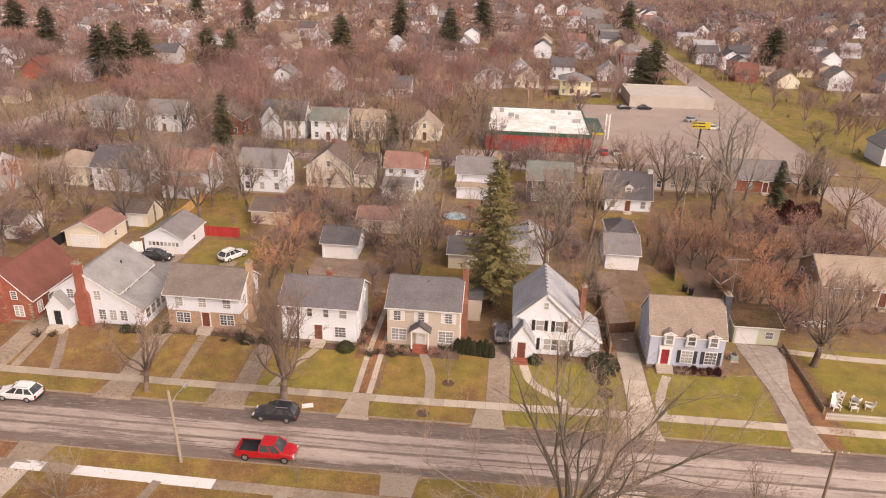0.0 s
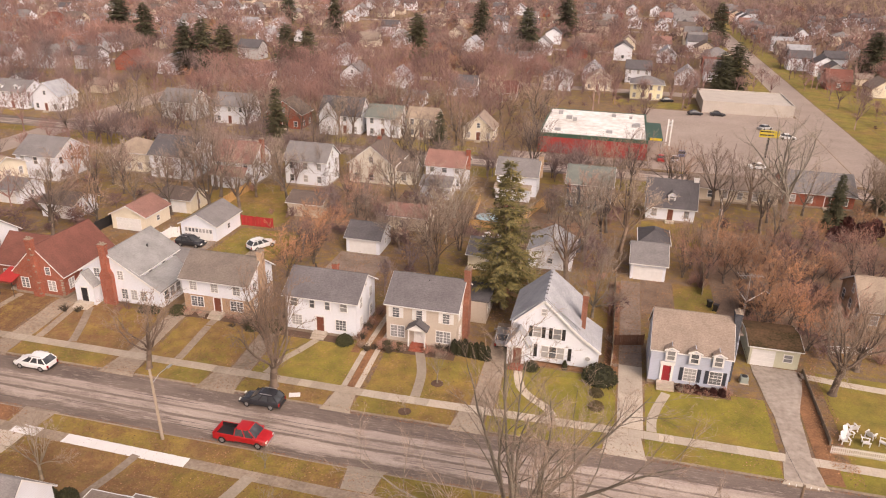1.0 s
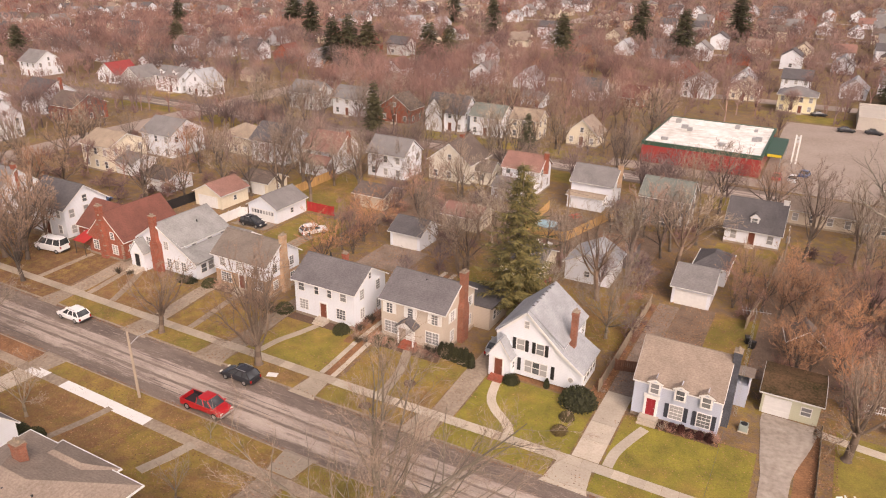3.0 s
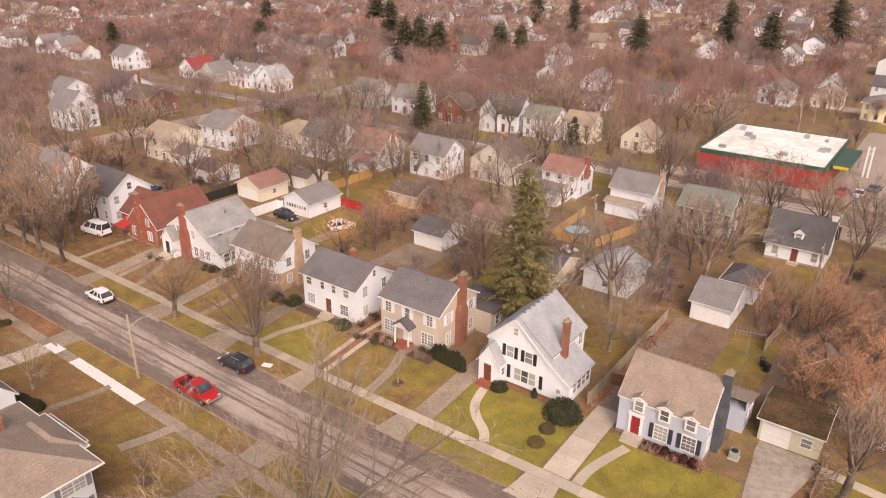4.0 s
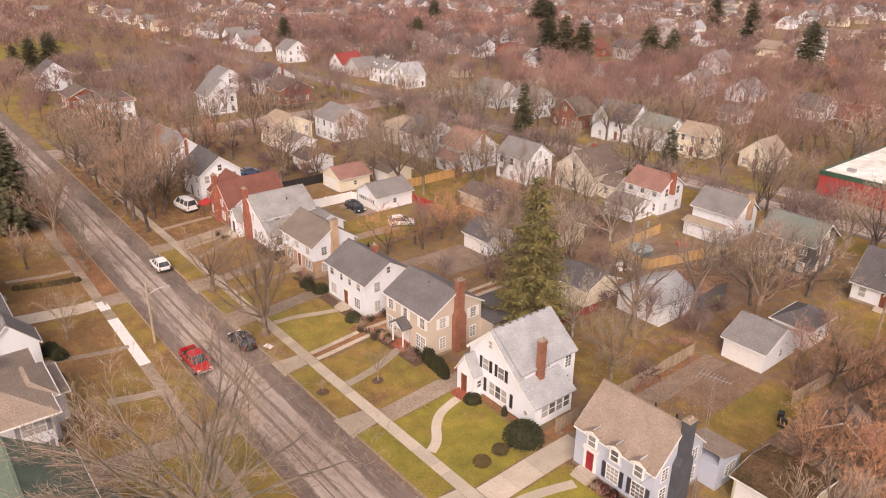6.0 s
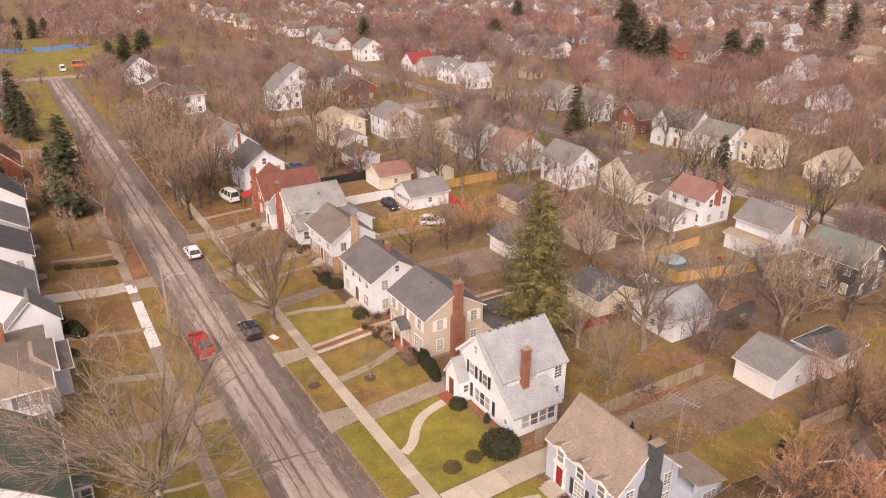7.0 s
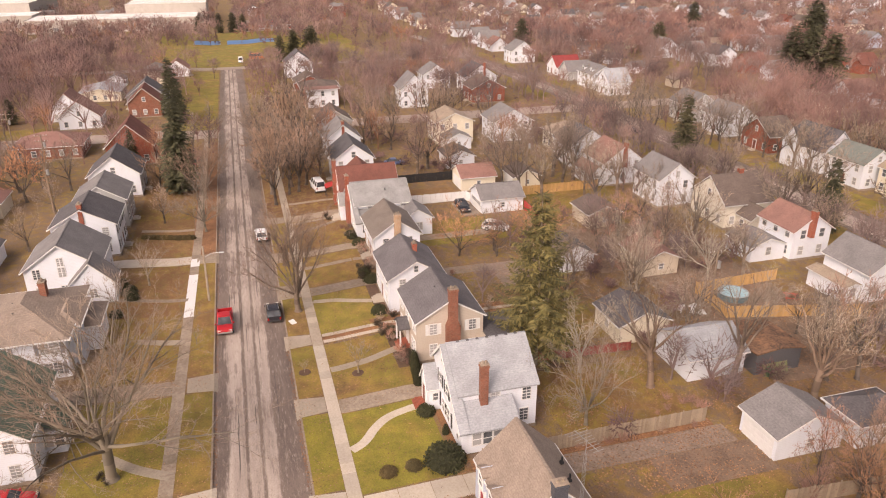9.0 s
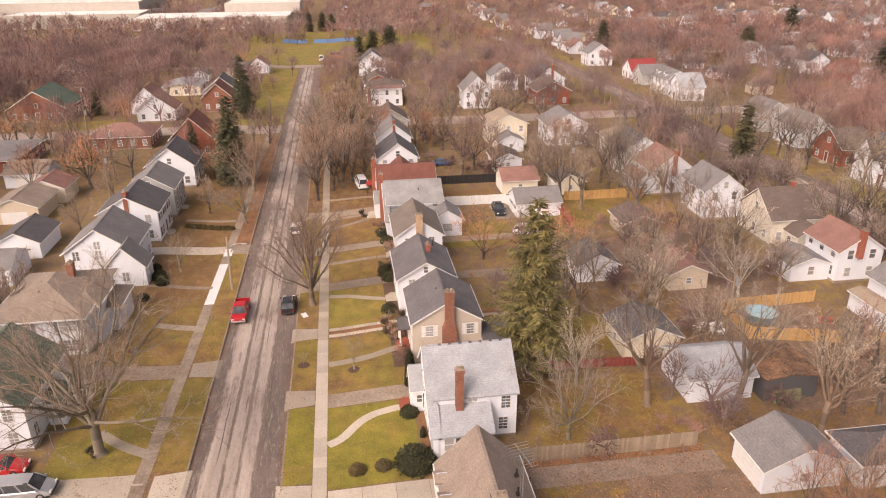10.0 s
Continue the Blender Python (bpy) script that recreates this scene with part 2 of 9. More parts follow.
R_RED = shingle("red_shingles", (0.15, 0.055, 0.042), (0.21, 0.082, 0.06))
R_ROSE = shingle("faded_red_shingles", (0.22, 0.11, 0.09), (0.31, 0.17, 0.14))
R_BRIGHT = shingle("bright_red_shingles", (0.24, 0.035, 0.035), (0.32, 0.06, 0.055))
R_SAGE = shingle("grey_green_shingles", (0.13, 0.148, 0.132), (0.2, 0.218, 0.195))
R_GREEN = shingle("green_shingles", (0.085, 0.125, 0.096), (0.13, 0.178, 0.138))
R_TAN = shingle("tan_shingles", (0.28, 0.215, 0.16), (0.38, 0.3, 0.23))
R_LEAFY = mottled("leaf_strewn_roof", (0.05, 0.035, 0.03), (0.3, 0.16, 0.09), 0.6, 4, rough=1.0, spread=0.14)
R_MOSS = mottled("mossy_roof", (0.025, 0.028, 0.011), (0.15, 0.088, 0.055), 0.45, 4, rough=1.0, spread=0.16)
R_MOSS.node_tree.nodes["Principled BSDF"].inputs["Specular IOR Level"].default_value = 0.1
TRIM = plain("white_trim_paint", (0.66, 0.655, 0.645), 0.5)
BLACK = plain("black_paint", (0.02, 0.02, 0.022), 0.5)
NAVY = plain("dark_shutter_paint", (0.035, 0.04, 0.055), 0.5)
RED_D = plain("red_door_paint", (0.28, 0.02, 0.03), 0.4)
WOOD_D = plain("brown_door_wood", (0.16, 0.05, 0.03), 0.5)
# pale tone stands for curtains and for sky reflection painted into the panes
GLASS = glass("window_glass", (0.07, 0.074, 0.08), (0.4, 0.39, 0.385))
CONC = mottled("concrete", (0.34, 0.285, 0.225), (0.56, 0.49, 0.41), 0.35, 5, vary=0.18)
CONC_WORN = mottled("worn_concrete", (0.25, 0.2, 0.15), (0.46, 0.39, 0.315), 0.3, 4, vary=0.18)
CONC_NEW = mottled("new_concrete", (0.62, 0.61, 0.6), (0.74, 0.73, 0.72), 0.35, 5, vary=0.05)
CONC_OLD = mottled("weathered_concrete", (0.19, 0.14, 0.1), (0.37, 0.3, 0.235), 0.3, 3, vary=0.2, spread=0.17)
DRIVE = mottled("stained_driveway", (0.11, 0.083, 0.066), (0.38, 0.315, 0.26), 0.4, 4.0, spread=0.17)
DRIVE_P = mottled("pale_stained_drive", (0.19, 0.15, 0.125), (0.45, 0.39, 0.335), 0.22, 1.6, spread=0.2)
STREET = asphalt_street("street_asphalt", 53.05, 61.6)
STREET_N = asphalt_street("back_street_asphalt", 154.5, 163.0)
LOT = mottled("lot_asphalt", (0.22, 0.168, 0.14), (0.39, 0.32, 0.275), 0.1, 1.5)
TAR = mottled("crack_sealer", (0.06, 0.05, 0.045), (0.13, 0.105, 0.095), 0.5, 5)
TURF = grassy("winter_turf", -0.01, 0.4)
TURF_G = grassy("green_turf", -0.07, 0.25, green=(0.215, 0.18, 0.034))
TURF_F = grassy("fresh_turf", -0.12, 0.2, green=(0.215, 0.19, 0.03))
TURF_B = grassy("leafy_turf", 0.14, 0.85)
TURF_L = grassy("leaf_strewn_turf", 0.16, 0.95, (0.15, 0.072, 0.036))
TURF_M = grassy("thin_leafy_turf", 0.05, 0.65)
GROUND = grassy("yard_ground", 0.13, 0.9, (0.165, 0.112, 0.083))
LEAFDRIVE = mottled("leaf_strewn_drive", (0.12, 0.086, 0.066), (0.32, 0.245, 0.195), 0.45, 4.5, spread=0.17)
LEAFMAT = mottled("matted_leaves", (0.1, 0.066, 0.045), (0.26, 0.176, 0.125), 0.5, 5, spread=0.17)
MULCH = mottled("mulch", (0.05, 0.03, 0.022), (0.15, 0.085, 0.055), 1.2, 9)
LEAFBED = mottled("fallen_leaves", (0.11, 0.055, 0.028), (0.33, 0.155, 0.07), 0.5, 5, spread=0.17)
LEAF = foliage("dry_leaves", (0.1, 0.05, 0.028), (0.42, 0.23, 0.12))
BARK = foliage("bark", (0.15, 0.128, 0.097), (0.26, 0.222, 0.17))
BARK_D = foliage("dark_bark", (0.07, 0.055, 0.044), (0.135, 0.108, 0.088))
BARK_T = foliage("brown_bark", (0.12, 0.088, 0.066), (0.2, 0.152, 0.118))
TWIG = foliage("twigs", (0.18, 0.139, 0.108), (0.37, 0.295, 0.235), 0, 0.25)
BARK_P = foliage("pale_bark", (0.2, 0.18, 0.145), (0.33, 0.3, 0.245))
TWIG_P = foliage("pale_twigs", (0.24, 0.205, 0.16), (0.44, 0.38, 0.305), 0, 0.25)
TWIG_X = foliage("blackish_twigs", (0.04, 0.032, 0.022), (0.125, 0.1, 0.07))
TWIG_D = foliage("dark_twigs", (0.15, 0.112, 0.092), (0.34, 0.262, 0.215), 0, 0.3)
TWIG_R = foliage("russet_twigs", (0.2, 0.114, 0.09), (0.43, 0.256, 0.2), 0, 0.35)
TWIG_O = foliage("rusty_twigs", (0.25, 0.128, 0.072), (0.47, 0.26, 0.15), 0, 0.35)
TWIG_M = foliage("brown_twigs", (0.17, 0.115, 0.083), (0.34, 0.237, 0.175), 0, 0.3)
# the next two are greyed towards purple: distance haze put into the colour
FAR_A = foliage("hazed_twigs", (0.132, 0.097, 0.089), (0.218, 0.163, 0.15), 0.28, 0.3)
FAR_B = foliage("hazed_russet_twigs", (0.138, 0.086, 0.077), (0.222, 0.14, 0.125), 0.3, 0.3)
FAR_O = foliage("distant_rusty_leaves", (0.2, 0.1, 0.058), (0.27, 0.145, 0.088), 0.2, 0.35)
NEEDLE = foliage("spruce_needles", (0.055, 0.055, 0.02), (0.215, 0.185, 0.068))
NEEDLE_D = foliage("fir_needles", (0.042, 0.044, 0.022), (0.1, 0.097, 0.048))
SHRUB = foliage("evergreen_shrub", (0.02, 0.024, 0.008), (0.065, 0.065, 0.022))
SHRUB_R = foliage("dark_red_shrub", (0.04, 0.014, 0.012), (0.14, 0.05, 0.042))
SHRUB_B = foliage("brown_green_shrub", (0.07, 0.055, 0.02), (0.15, 0.115, 0.045))
WOODPOLE = mottled("weathered_pole", (0.17, 0.12, 0.085), (0.27, 0.2, 0.15), 1, 8)
GREEN_P = mottled("faded_green_paint", (0.13, 0.15, 0.07), (0.22, 0.24, 0.12), 0.8, 6)
POLE_P = mottled("pale_pole_wood", (0.26, 0.205, 0.155), (0.38, 0.31, 0.245), 1, 8)
FENCE_W = mottled("weathered_fence", (0.22, 0.165, 0.115), (0.38, 0.3, 0.22), 0.8, 6, vary=0.2)
FENCE_B = mottled("brown_fence_stain", (0.13, 0.058, 0.034), (0.25, 0.125, 0.078), 0.8, 6, vary=0.2)
FENCE_Y = mottled("cedar_fence", (0.42, 0.24, 0.09), (0.58, 0.36, 0.16), 0.8, 6, vary=0.2)
FENCE_DR = mottled("faded_red_paint", (0.16, 0.03, 0.026), (0.3, 0.075, 0.06), 0.8, 6, vary=0.25)
FENCE_R = mottled("red_fence_paint", (0.32, 0.02, 0.02), (0.45, 0.04, 0.035), 0.8, 6, vary=0.15)
STEEL = plain("galvanised_steel", (0.4, 0.4, 0.4), 0.45, 0.7)
RUBBER = plain("tyre_rubber", (0.02, 0.02, 0.02), 0.8)
CAR_GLASS = glass("car_glass", (0.035, 0.038, 0.042))
LAMP_W = plain("lamp_lens", (0.7, 0.68, 0.62), 0.2)
LAMP_R = plain("red_lens", (0.3, 0.01, 0.01), 0.2)


# ---------------------------------------------------------------- lie of the land
FALL_X, FALL_Y = (-440, -150, -10, 15), (40, 47, 66.5, 73)
LAND_X = (-440, -150, *(-10 + 2.5 * k for k in range(11)))
LAND_Y = (*(40 + 1.75 * k for k in range(5)), *(66.5 + 1.625 * k for k in range(5)))


def ground_z(x, y):
    """The street lies in a shallow trough: lawns fall towards it from the houses, more so to the west; far to the west the country falls away."""
    trough = np.interp(x, FALL_X, (1, 1, 1, 0.35)) * np.interp(y, FALL_Y, (0, 1, 1, 0))
    return float(np.interp(x, FALL_X, (-6, 0, 0, 0)) - 0.6 * trough)


def land_cuts(a, b, knots):
    return [a] + [k for k in knots if a + 0.01 < k < b - 0.01] + [b]


# ---------------------------------------------------------------- mesh helpers
def mesh_of(name, bm, mat, smooth=False):
    me = bpy.data.meshes.new(name)
    bm.to_mesh(me)
    bm.free()
    me.materials.append(mat)
    if smooth:
        for poly_ in me.polygons:
            poly_.use_smooth = True
    return me


def part(name, bm, mat, parent=None, label="", smooth=False):
    me = bm if isinstance(bm, bpy.types.Mesh) else mesh_of(name, bm, mat, smooth)
    ob = new(name, me)
    ob.parent = parent
    if label:
        ob["label"] = label
    return ob


def thing(name, x, y, z=0.0, rz=0.0, label="", category="", group="", kind=""):
    ob = new(name)
    ob.matrix_basis = pose(x, y, z + ground_z(x, y), 0, 0, rz)
    return tagged(ob, label, category, group, kind)


def box(bm, x0, x1, y0, y1, z0, z1):
    v = [bm.verts.new(p) for p in ((x0, y0, z0), (x1, y0, z0), (x1, y1, z0), (x0, y1, z0), (x0, y0, z1), (x1, y0, z1), (x1, y1, z1), (x0, y1, z1))]
    for f in ((3, 2, 1, 0), (4, 5, 6, 7), (0, 1, 5, 4), (1, 2, 6, 5), (2, 3, 7, 6), (3, 0, 4, 7)):
        bm.faces.new([v[i] for i in f])


def hull8(bm, lo, hi):
    """A solid between two rings of points in the same order."""
    a = [bm.verts.new(p) for p in lo]
    b = [bm.verts.new(p) for p in hi]
    n = len(a)
    bm.faces.new(a[::-1])
    bm.faces.new(b)
    for i in range(n):
        j = (i + 1) % n
        bm.faces.new((a[i], a[j], b[j], b[i]))


def slab(bm, pts, th):
    """A sheet of thickness th above the given outline."""
    hull8(bm, pts, [(x, y, z + th) for x, y, z in pts])


def beam(bm, p, q, w, h=None):
    """A square bar from p to q."""
    p, q = Vector(p), Vector(q)
    h = w if h is None else h
    d = (q - p).normalized()
    side = d.cross(Vector((0, 0, 1)))
    side = Vector((1, 0, 0)) if side.length < 1e-4 else side.normalized()
    up = side.cross(d).normalized()
    ring = [side * (w / 2 * a) + up * (h / 2 * b) for a, b in ((-1, -1), (1, -1), (1, 1), (-1, 1))]
    hull8(bm, [p + r for r in ring], [q + r for r in ring])


def tube(bm, p, q, r0, r1, n=8):
    p, q = Vector(p), Vector(q)
    d = (q - p).normalized()
    side = d.cross(Vector((0, 0, 1)))
    side = Vector((1, 0, 0)) if side.length < 1e-4 else side.normalized()
    up = side.cross(d).normalized()
    dirs = [side * math.cos(2 * math.pi * k / n) + up * math.sin(2 * math.pi * k / n) for k in range(n)]
    hull8(bm, [p + v * r0 for v in dirs], [q + v * r1 for v in dirs])


def prism(bm, profile, axis, a0, a1):
    """A profile of (across, z) drawn out along x or y."""
    if axis == "x":
        hull8(bm, [(a0, u, z) for u, z in profile], [(a1, u, z) for u, z in profile])
    else:
        hull8(bm, [(u, a0, z) for u, z in profile], [(u, a1, z) for u, z in profile])
    bmesh.ops.recalc_face_normals(bm, faces=bm.faces)


def sheet(bm, x0, x1, y0, y1, z0, z1):
    """A flat slab that follows the land."""
    xs, ys = land_cuts(x0, x1, LAND_X), land_cuts(y0, y1, LAND_Y)
    lo, hi = ([[bm.verts.new((x, y, z + ground_z(x, y))) for y in ys] for x in xs] for z in (z0, z1))
    nx, ny = len(xs) - 1, len(ys) - 1
    for i in range(nx):
        for j in range(ny):
            bm.faces.new((hi[i][j], hi[i + 1][j], hi[i + 1][j + 1], hi[i][j + 1]))
            bm.faces.new((lo[i][j + 1], lo[i + 1][j + 1], lo[i + 1][j], lo[i][j]))
    for i in range(nx):
        bm.faces.new((lo[i][0], lo[i + 1][0], hi[i + 1][0], hi[i][0]))
        bm.faces.new((lo[i + 1][ny], lo[i][ny], hi[i][ny], hi[i + 1][ny]))
    for j in range(ny):
        bm.faces.new((lo[0][j + 1], lo[0][j], hi[0][j], hi[0][j + 1]))
        bm.faces.new((lo[nx][j], lo[nx][j + 1], hi[nx][j + 1], hi[nx][j]))


BLOCKS = []   # plan boxes that trees keep out of


def block(x0, x1, y0, y1, m=0.8):
    BLOCKS.append((x0 - m, x1 + m, y0 - m, y1 + m))


def free(x, y, m=0.0):
    return not any(a - m < x < b + m and c - m < y < d + m for a, b, c, d in BLOCKS)

# ---------------------------------------------------------------- windows, doors, houses
_mesh = {}
TURN_OF = {"S": 0, "E": 90, "N": 180, "W": 270}


def lattice(bm, xs, zs, hole, y0, y1, back=None):
    """One connected plate in the xz plane with openings; openings may be filled with a recessed panel at y = back."""
    nx, nz = len(xs) - 1, len(zs) - 1
    f = [[bm.verts.new((x, y0, z)) for z in zs] for x in xs]
    b = [[bm.verts.new((x, y1, z)) for z in zs] for x in xs]
    solid = lambda i, j: 0 <= i < nx and 0 <= j < nz and not hole(i, j)
    for i in range(nx):
        for j in range(nz):
            q = ((i, j), (i + 1, j), (i + 1, j + 1), (i, j + 1))
            if solid(i, j):
                bm.faces.new([f[u][v] for u, v in q])
                if back is None:
                    bm.faces.new([b[u][v] for u, v in q[::-1]])
                for (di, dj), (m, n) in (((0, -1), (q[0], q[1])), ((1, 0), (q[1], q[2])), ((0, 1), (q[2], q[3])), ((-1, 0), (q[3], q[0]))):
                    if not solid(i + di, j + dj):
                        inner = 0 <= i + di < nx and 0 <= j + dj < nz
                        if back is not None and inner:
                            continue
                        bm.faces.new((f[m[0]][m[1]], b[m[0]][m[1]], b[n[0]][n[1]], f[n[0]][n[1]]))
            elif back is not None:
                r = [bm.verts.new((xs[u], back, zs[v])) for u, v in q]
                bm.faces.new(r)
                for k in range(4):
                    (u, v), (m, n) = q[k], q[(k + 1) % 4]
                    bm.faces.new((f[u][v], f[m][n], r[(k + 1) % 4], r[k]))
    bmesh.ops.recalc_face_normals(bm, faces=bm.faces)


def window_meshes(w, h, style):
    key = ("win", round(w, 2), round(h, 2), style)
    if key not in _mesh:
        c = 0.08
        xs, zs = [-w / 2 - c, -w / 2], [-c, 0.0]
        n = max(1, round(w / 0.48)) if style != "plain" else 1
        t = 0.012
        for k in range(1, n):
            x = -w / 2 + w * k / n
            tt = 0.05 if style == "pair" and k * 2 == n else t
            xs += [x - tt, x + tt]
        xs += [w / 2, w / 2 + c]
        for fz in ((0.25, 0.5, 0.75) if style != "plain" else (0.5,)):
            tt = 0.028 if fz == 0.5 else 0.01
            zs += [h * fz - tt, h * fz + tt]
        zs += [h, h + c]
        bm = bmesh.new()
        lattice(bm, xs, zs, lambda i, j: i % 2 == 1 and j % 2 == 1, -0.07, 0.01)
        fr = mesh_of("window", bm, TRIM)
        bm = bmesh.new()
        box(bm, -w / 2 - .01, w / 2 + .01, -0.03, 0.012, -.01, h + .01)
        _mesh[key] = fr, mesh_of("pane", bm, GLASS)
    return _mesh[key]


def far_window_mesh(w, h):
    """Frame and glass in one mesh, for the windows of houses far off."""
    key = ("farwin", round(w, 2), round(h, 2))
    if key not in _mesh:
        c = 0.1
        bm = bmesh.new()
        lattice(bm, [-w / 2 - c, -w / 2, w / 2, w / 2 + c], [-c, 0, h / 2 - .035, h / 2 + .035, h, h + c], lambda i, j: i == 1 and j % 2 == 1, -0.07, 0.01, -0.02)
        for f in bm.faces:
            if all(abs(v.co.y + .02) < 1e-4 for v in f.verts):
                f.material_index = 1
        me = mesh_of("window", bm, TRIM)
        me.materials.append(GLASS)
        _mesh[key] = me
    return _mesh[key]


def shutter_mesh(h, mat):
    key = ("shut", round(h, 2), mat.name)
    if key not in _mesh:
        bm = bmesh.new()
        lattice(bm, [-.2, -.15, .15, .2], [-.05, .03, h / 2 - .04, h / 2 + .04, h - .03, h + .05], lambda i, j: i == 1 and j % 2 == 1, -.06, 0, -.03)
        _mesh[key] = mesh_of("shutter", bm, mat)
    return _mesh[key]


def on_wall(ob, face, u, v, z):
    """Sets a part made facing -y on a wall: u along the wall, v the wall's plane."""
    x, y = (u, v) if face in "SN" else (v, u)
    ob.matrix_basis = pose(x, y, z, 0, 0, TURN_OF[face])
    return ob


def window(parent, face, u, v, z, w=0.85, h=1.35, style="plain", shutters=None):
    if style == "far":
        return on_wall(part("window", far_window_mesh(w, h), TRIM, parent), face, u, v, z)
    fr, pane = window_meshes(w, h, style)
    ob = on_wall(part("window", fr, TRIM, parent), face, u, v, z)
    part("pane", pane, GLASS, ob)
    if shutters:
        me = shutter_mesh(h, shutters)
        for s in (-1, 1):
            sh = part("shutter", me, shutters, ob)
            sh.matrix_basis = pose(s * (w / 2 + 0.32), 0, 0)
    return ob


def door(parent, face, u, v, z, mat, w=0.95, h=2.05, name="door"):
    key = ("door", round(w, 2), round(h, 2), mat.name)
    if key not in _mesh:
        bm = bmesh.new()
        lattice(bm, [-w / 2, -w * .36, -w * .06, w * .06, w * .36, w / 2], [0, .15, .85, 1.0, h - .15, h], lambda i, j: i in (1, 3) and j in (1, 3), -0.05, 0.01, -0.02)
        a = mesh_of("door", bm, mat)
        bm = bmesh.new()
        lattice(bm, [-w / 2 - .14, -w / 2, w / 2, w / 2 + .14], [0.0, h, h + .18], lambda i, j: i == 1 and j == 0, -0.09, 0.01)
        b = mesh_of("door_frame", bm, TRIM)
        bm = bmesh.new()
        box(bm, w * 0.34, w * 0.42, -0.1, -0.04, 0.95, 1.05)
        _mesh[key] = a, b, mesh_of("handle", bm, STEEL)
    a, b, c = _mesh[key]
    ob = on_wall(part(name, a, mat, parent), face, u, v, z)
    part("door_frame", b, TRIM, ob)
    part("handle", c, STEEL, ob)
    return ob


def garage_door(parent, face, u, v, w=4.6, h=2.1, mat=None, lights=False):
    mat = mat or TRIM
    bm = bmesh.new()
    n = round(w / 0.6)
    xs = [-w / 2]
    for j in range(n):
        x = -w / 2 + (j + 0.5) * w / n
        xs += [x - 0.22, x + 0.22]
    xs.append(w / 2)
    zs = [0.0]
    for k in range(4):
        zs += [k * h / 4 + .1, (k + 1) * h / 4 - .08]
    zs.append(h)
    lattice(bm, xs, zs, lambda i, j: i % 2 == 1 and j % 2 == 1, -0.06, 0.01, -0.03)
    ob = on_wall(part("garage_door", bm, mat, parent), face, u, v, 0)
    if lights:
        n = round(w / 0.6)
        for j in range(n):
            bm = bmesh.new()
            x = -w / 2 + (j + 0.5) * w / n
            box(bm, x - 0.2, x + 0.2, -0.075, -0.03, h * 0.62, h * 0.9)
            part("pane", bm, GLASS, ob)
    return ob


def gable_roof(parent, x0, x1, y0, y1, eave, ridge, axis, mat, ov=0.35, name="roof", trim=True, off=0.0, rise=0.02):
    """Two slopes with a ridge cap, gutters and rake boards. off moves the ridge sideways."""
    a0, a1 = (x0, x1) if axis == "x" else (y0, y1)
    u0, u1 = (y0, y1) if axis == "x" else (x0, x1)
    um = (u0 + u1) / 2 + off
    p3 = (lambda a, u, z: (a, u, z)) if axis == "x" else (lambda a, u, z: (u, a, z))
    ends = []
    for ue in (u0, u1):
        sl = (ridge - eave) / abs(um - ue)
        ends.append((ue + (ov if ue > um else -ov), eave - sl * ov + rise))
    (ua, za), (ub, zb) = ends
    th = 0.17
    prof = [(ua, za), (ua, za + th), (um - .14, ridge + rise + th - .03), (um - .12, ridge + rise + th + .05), (um + .12, ridge + rise + th + .05), (um + .14, ridge + rise + th - .03), (ub, zb + th), (ub, zb), (um, ridge + rise)]
    bm = bmesh.new()
    prism_any(bm, [[p3(a, u, z) for u, z in prof] for a in (a0 - ov, a1 + ov)])
    ob = part(name, bm, mat, parent)
    if trim:
        for u, z, sg in ((ua, za, -1), (ub, zb, 1)):
            bm = bmesh.new()
            beam(bm, p3(a0 - ov, u + sg * .06, z + .04), p3(a1 + ov, u + sg * .06, z + .04), 0.1, 0.1)
            part("gutter", bm, TRIM, ob)
        for a, b_ in ((a0 - ov - .05, a0 - ov - .003), (a1 + ov + .003, a1 + ov + .05)):
            bm = bmesh.new()
            pr = [(ua, za - .04), (ua, za + th - .04), (um, ridge + rise + th - .04), (ub, zb + th - .04), (ub, zb - .04), (um, ridge + rise - .04)]
            prism_any(bm, [[p3(c, u, z) for u, z in pr] for c in (a, b_)])
            part("rake_board", bm, TRIM, ob)
    return ob


def prism_any(bm, rings):
    hull8(bm, rings[0], rings[1])
    bmesh.ops.recalc_face_normals(bm, faces=bm.faces)


def rings_solid(bm, x, y, rings):
    """A stack of rectangles (width, depth, z) joined into one solid."""
    vs = [[bm.verts.new((x + sx * w / 2, y + sy * d / 2, z)) for sx, sy in ((-1, -1), (1, -1), (1, 1), (-1, 1))] for w, d, z in rings]
    bm.faces.new(vs[0][::-1])
    bm.faces.new(vs[-1])
    for a, b in zip(vs, vs[1:]):
        for k in range(4):
            j = (k + 1) % 4
            bm.faces.new((a[k], a[j], b[j], b[k]))


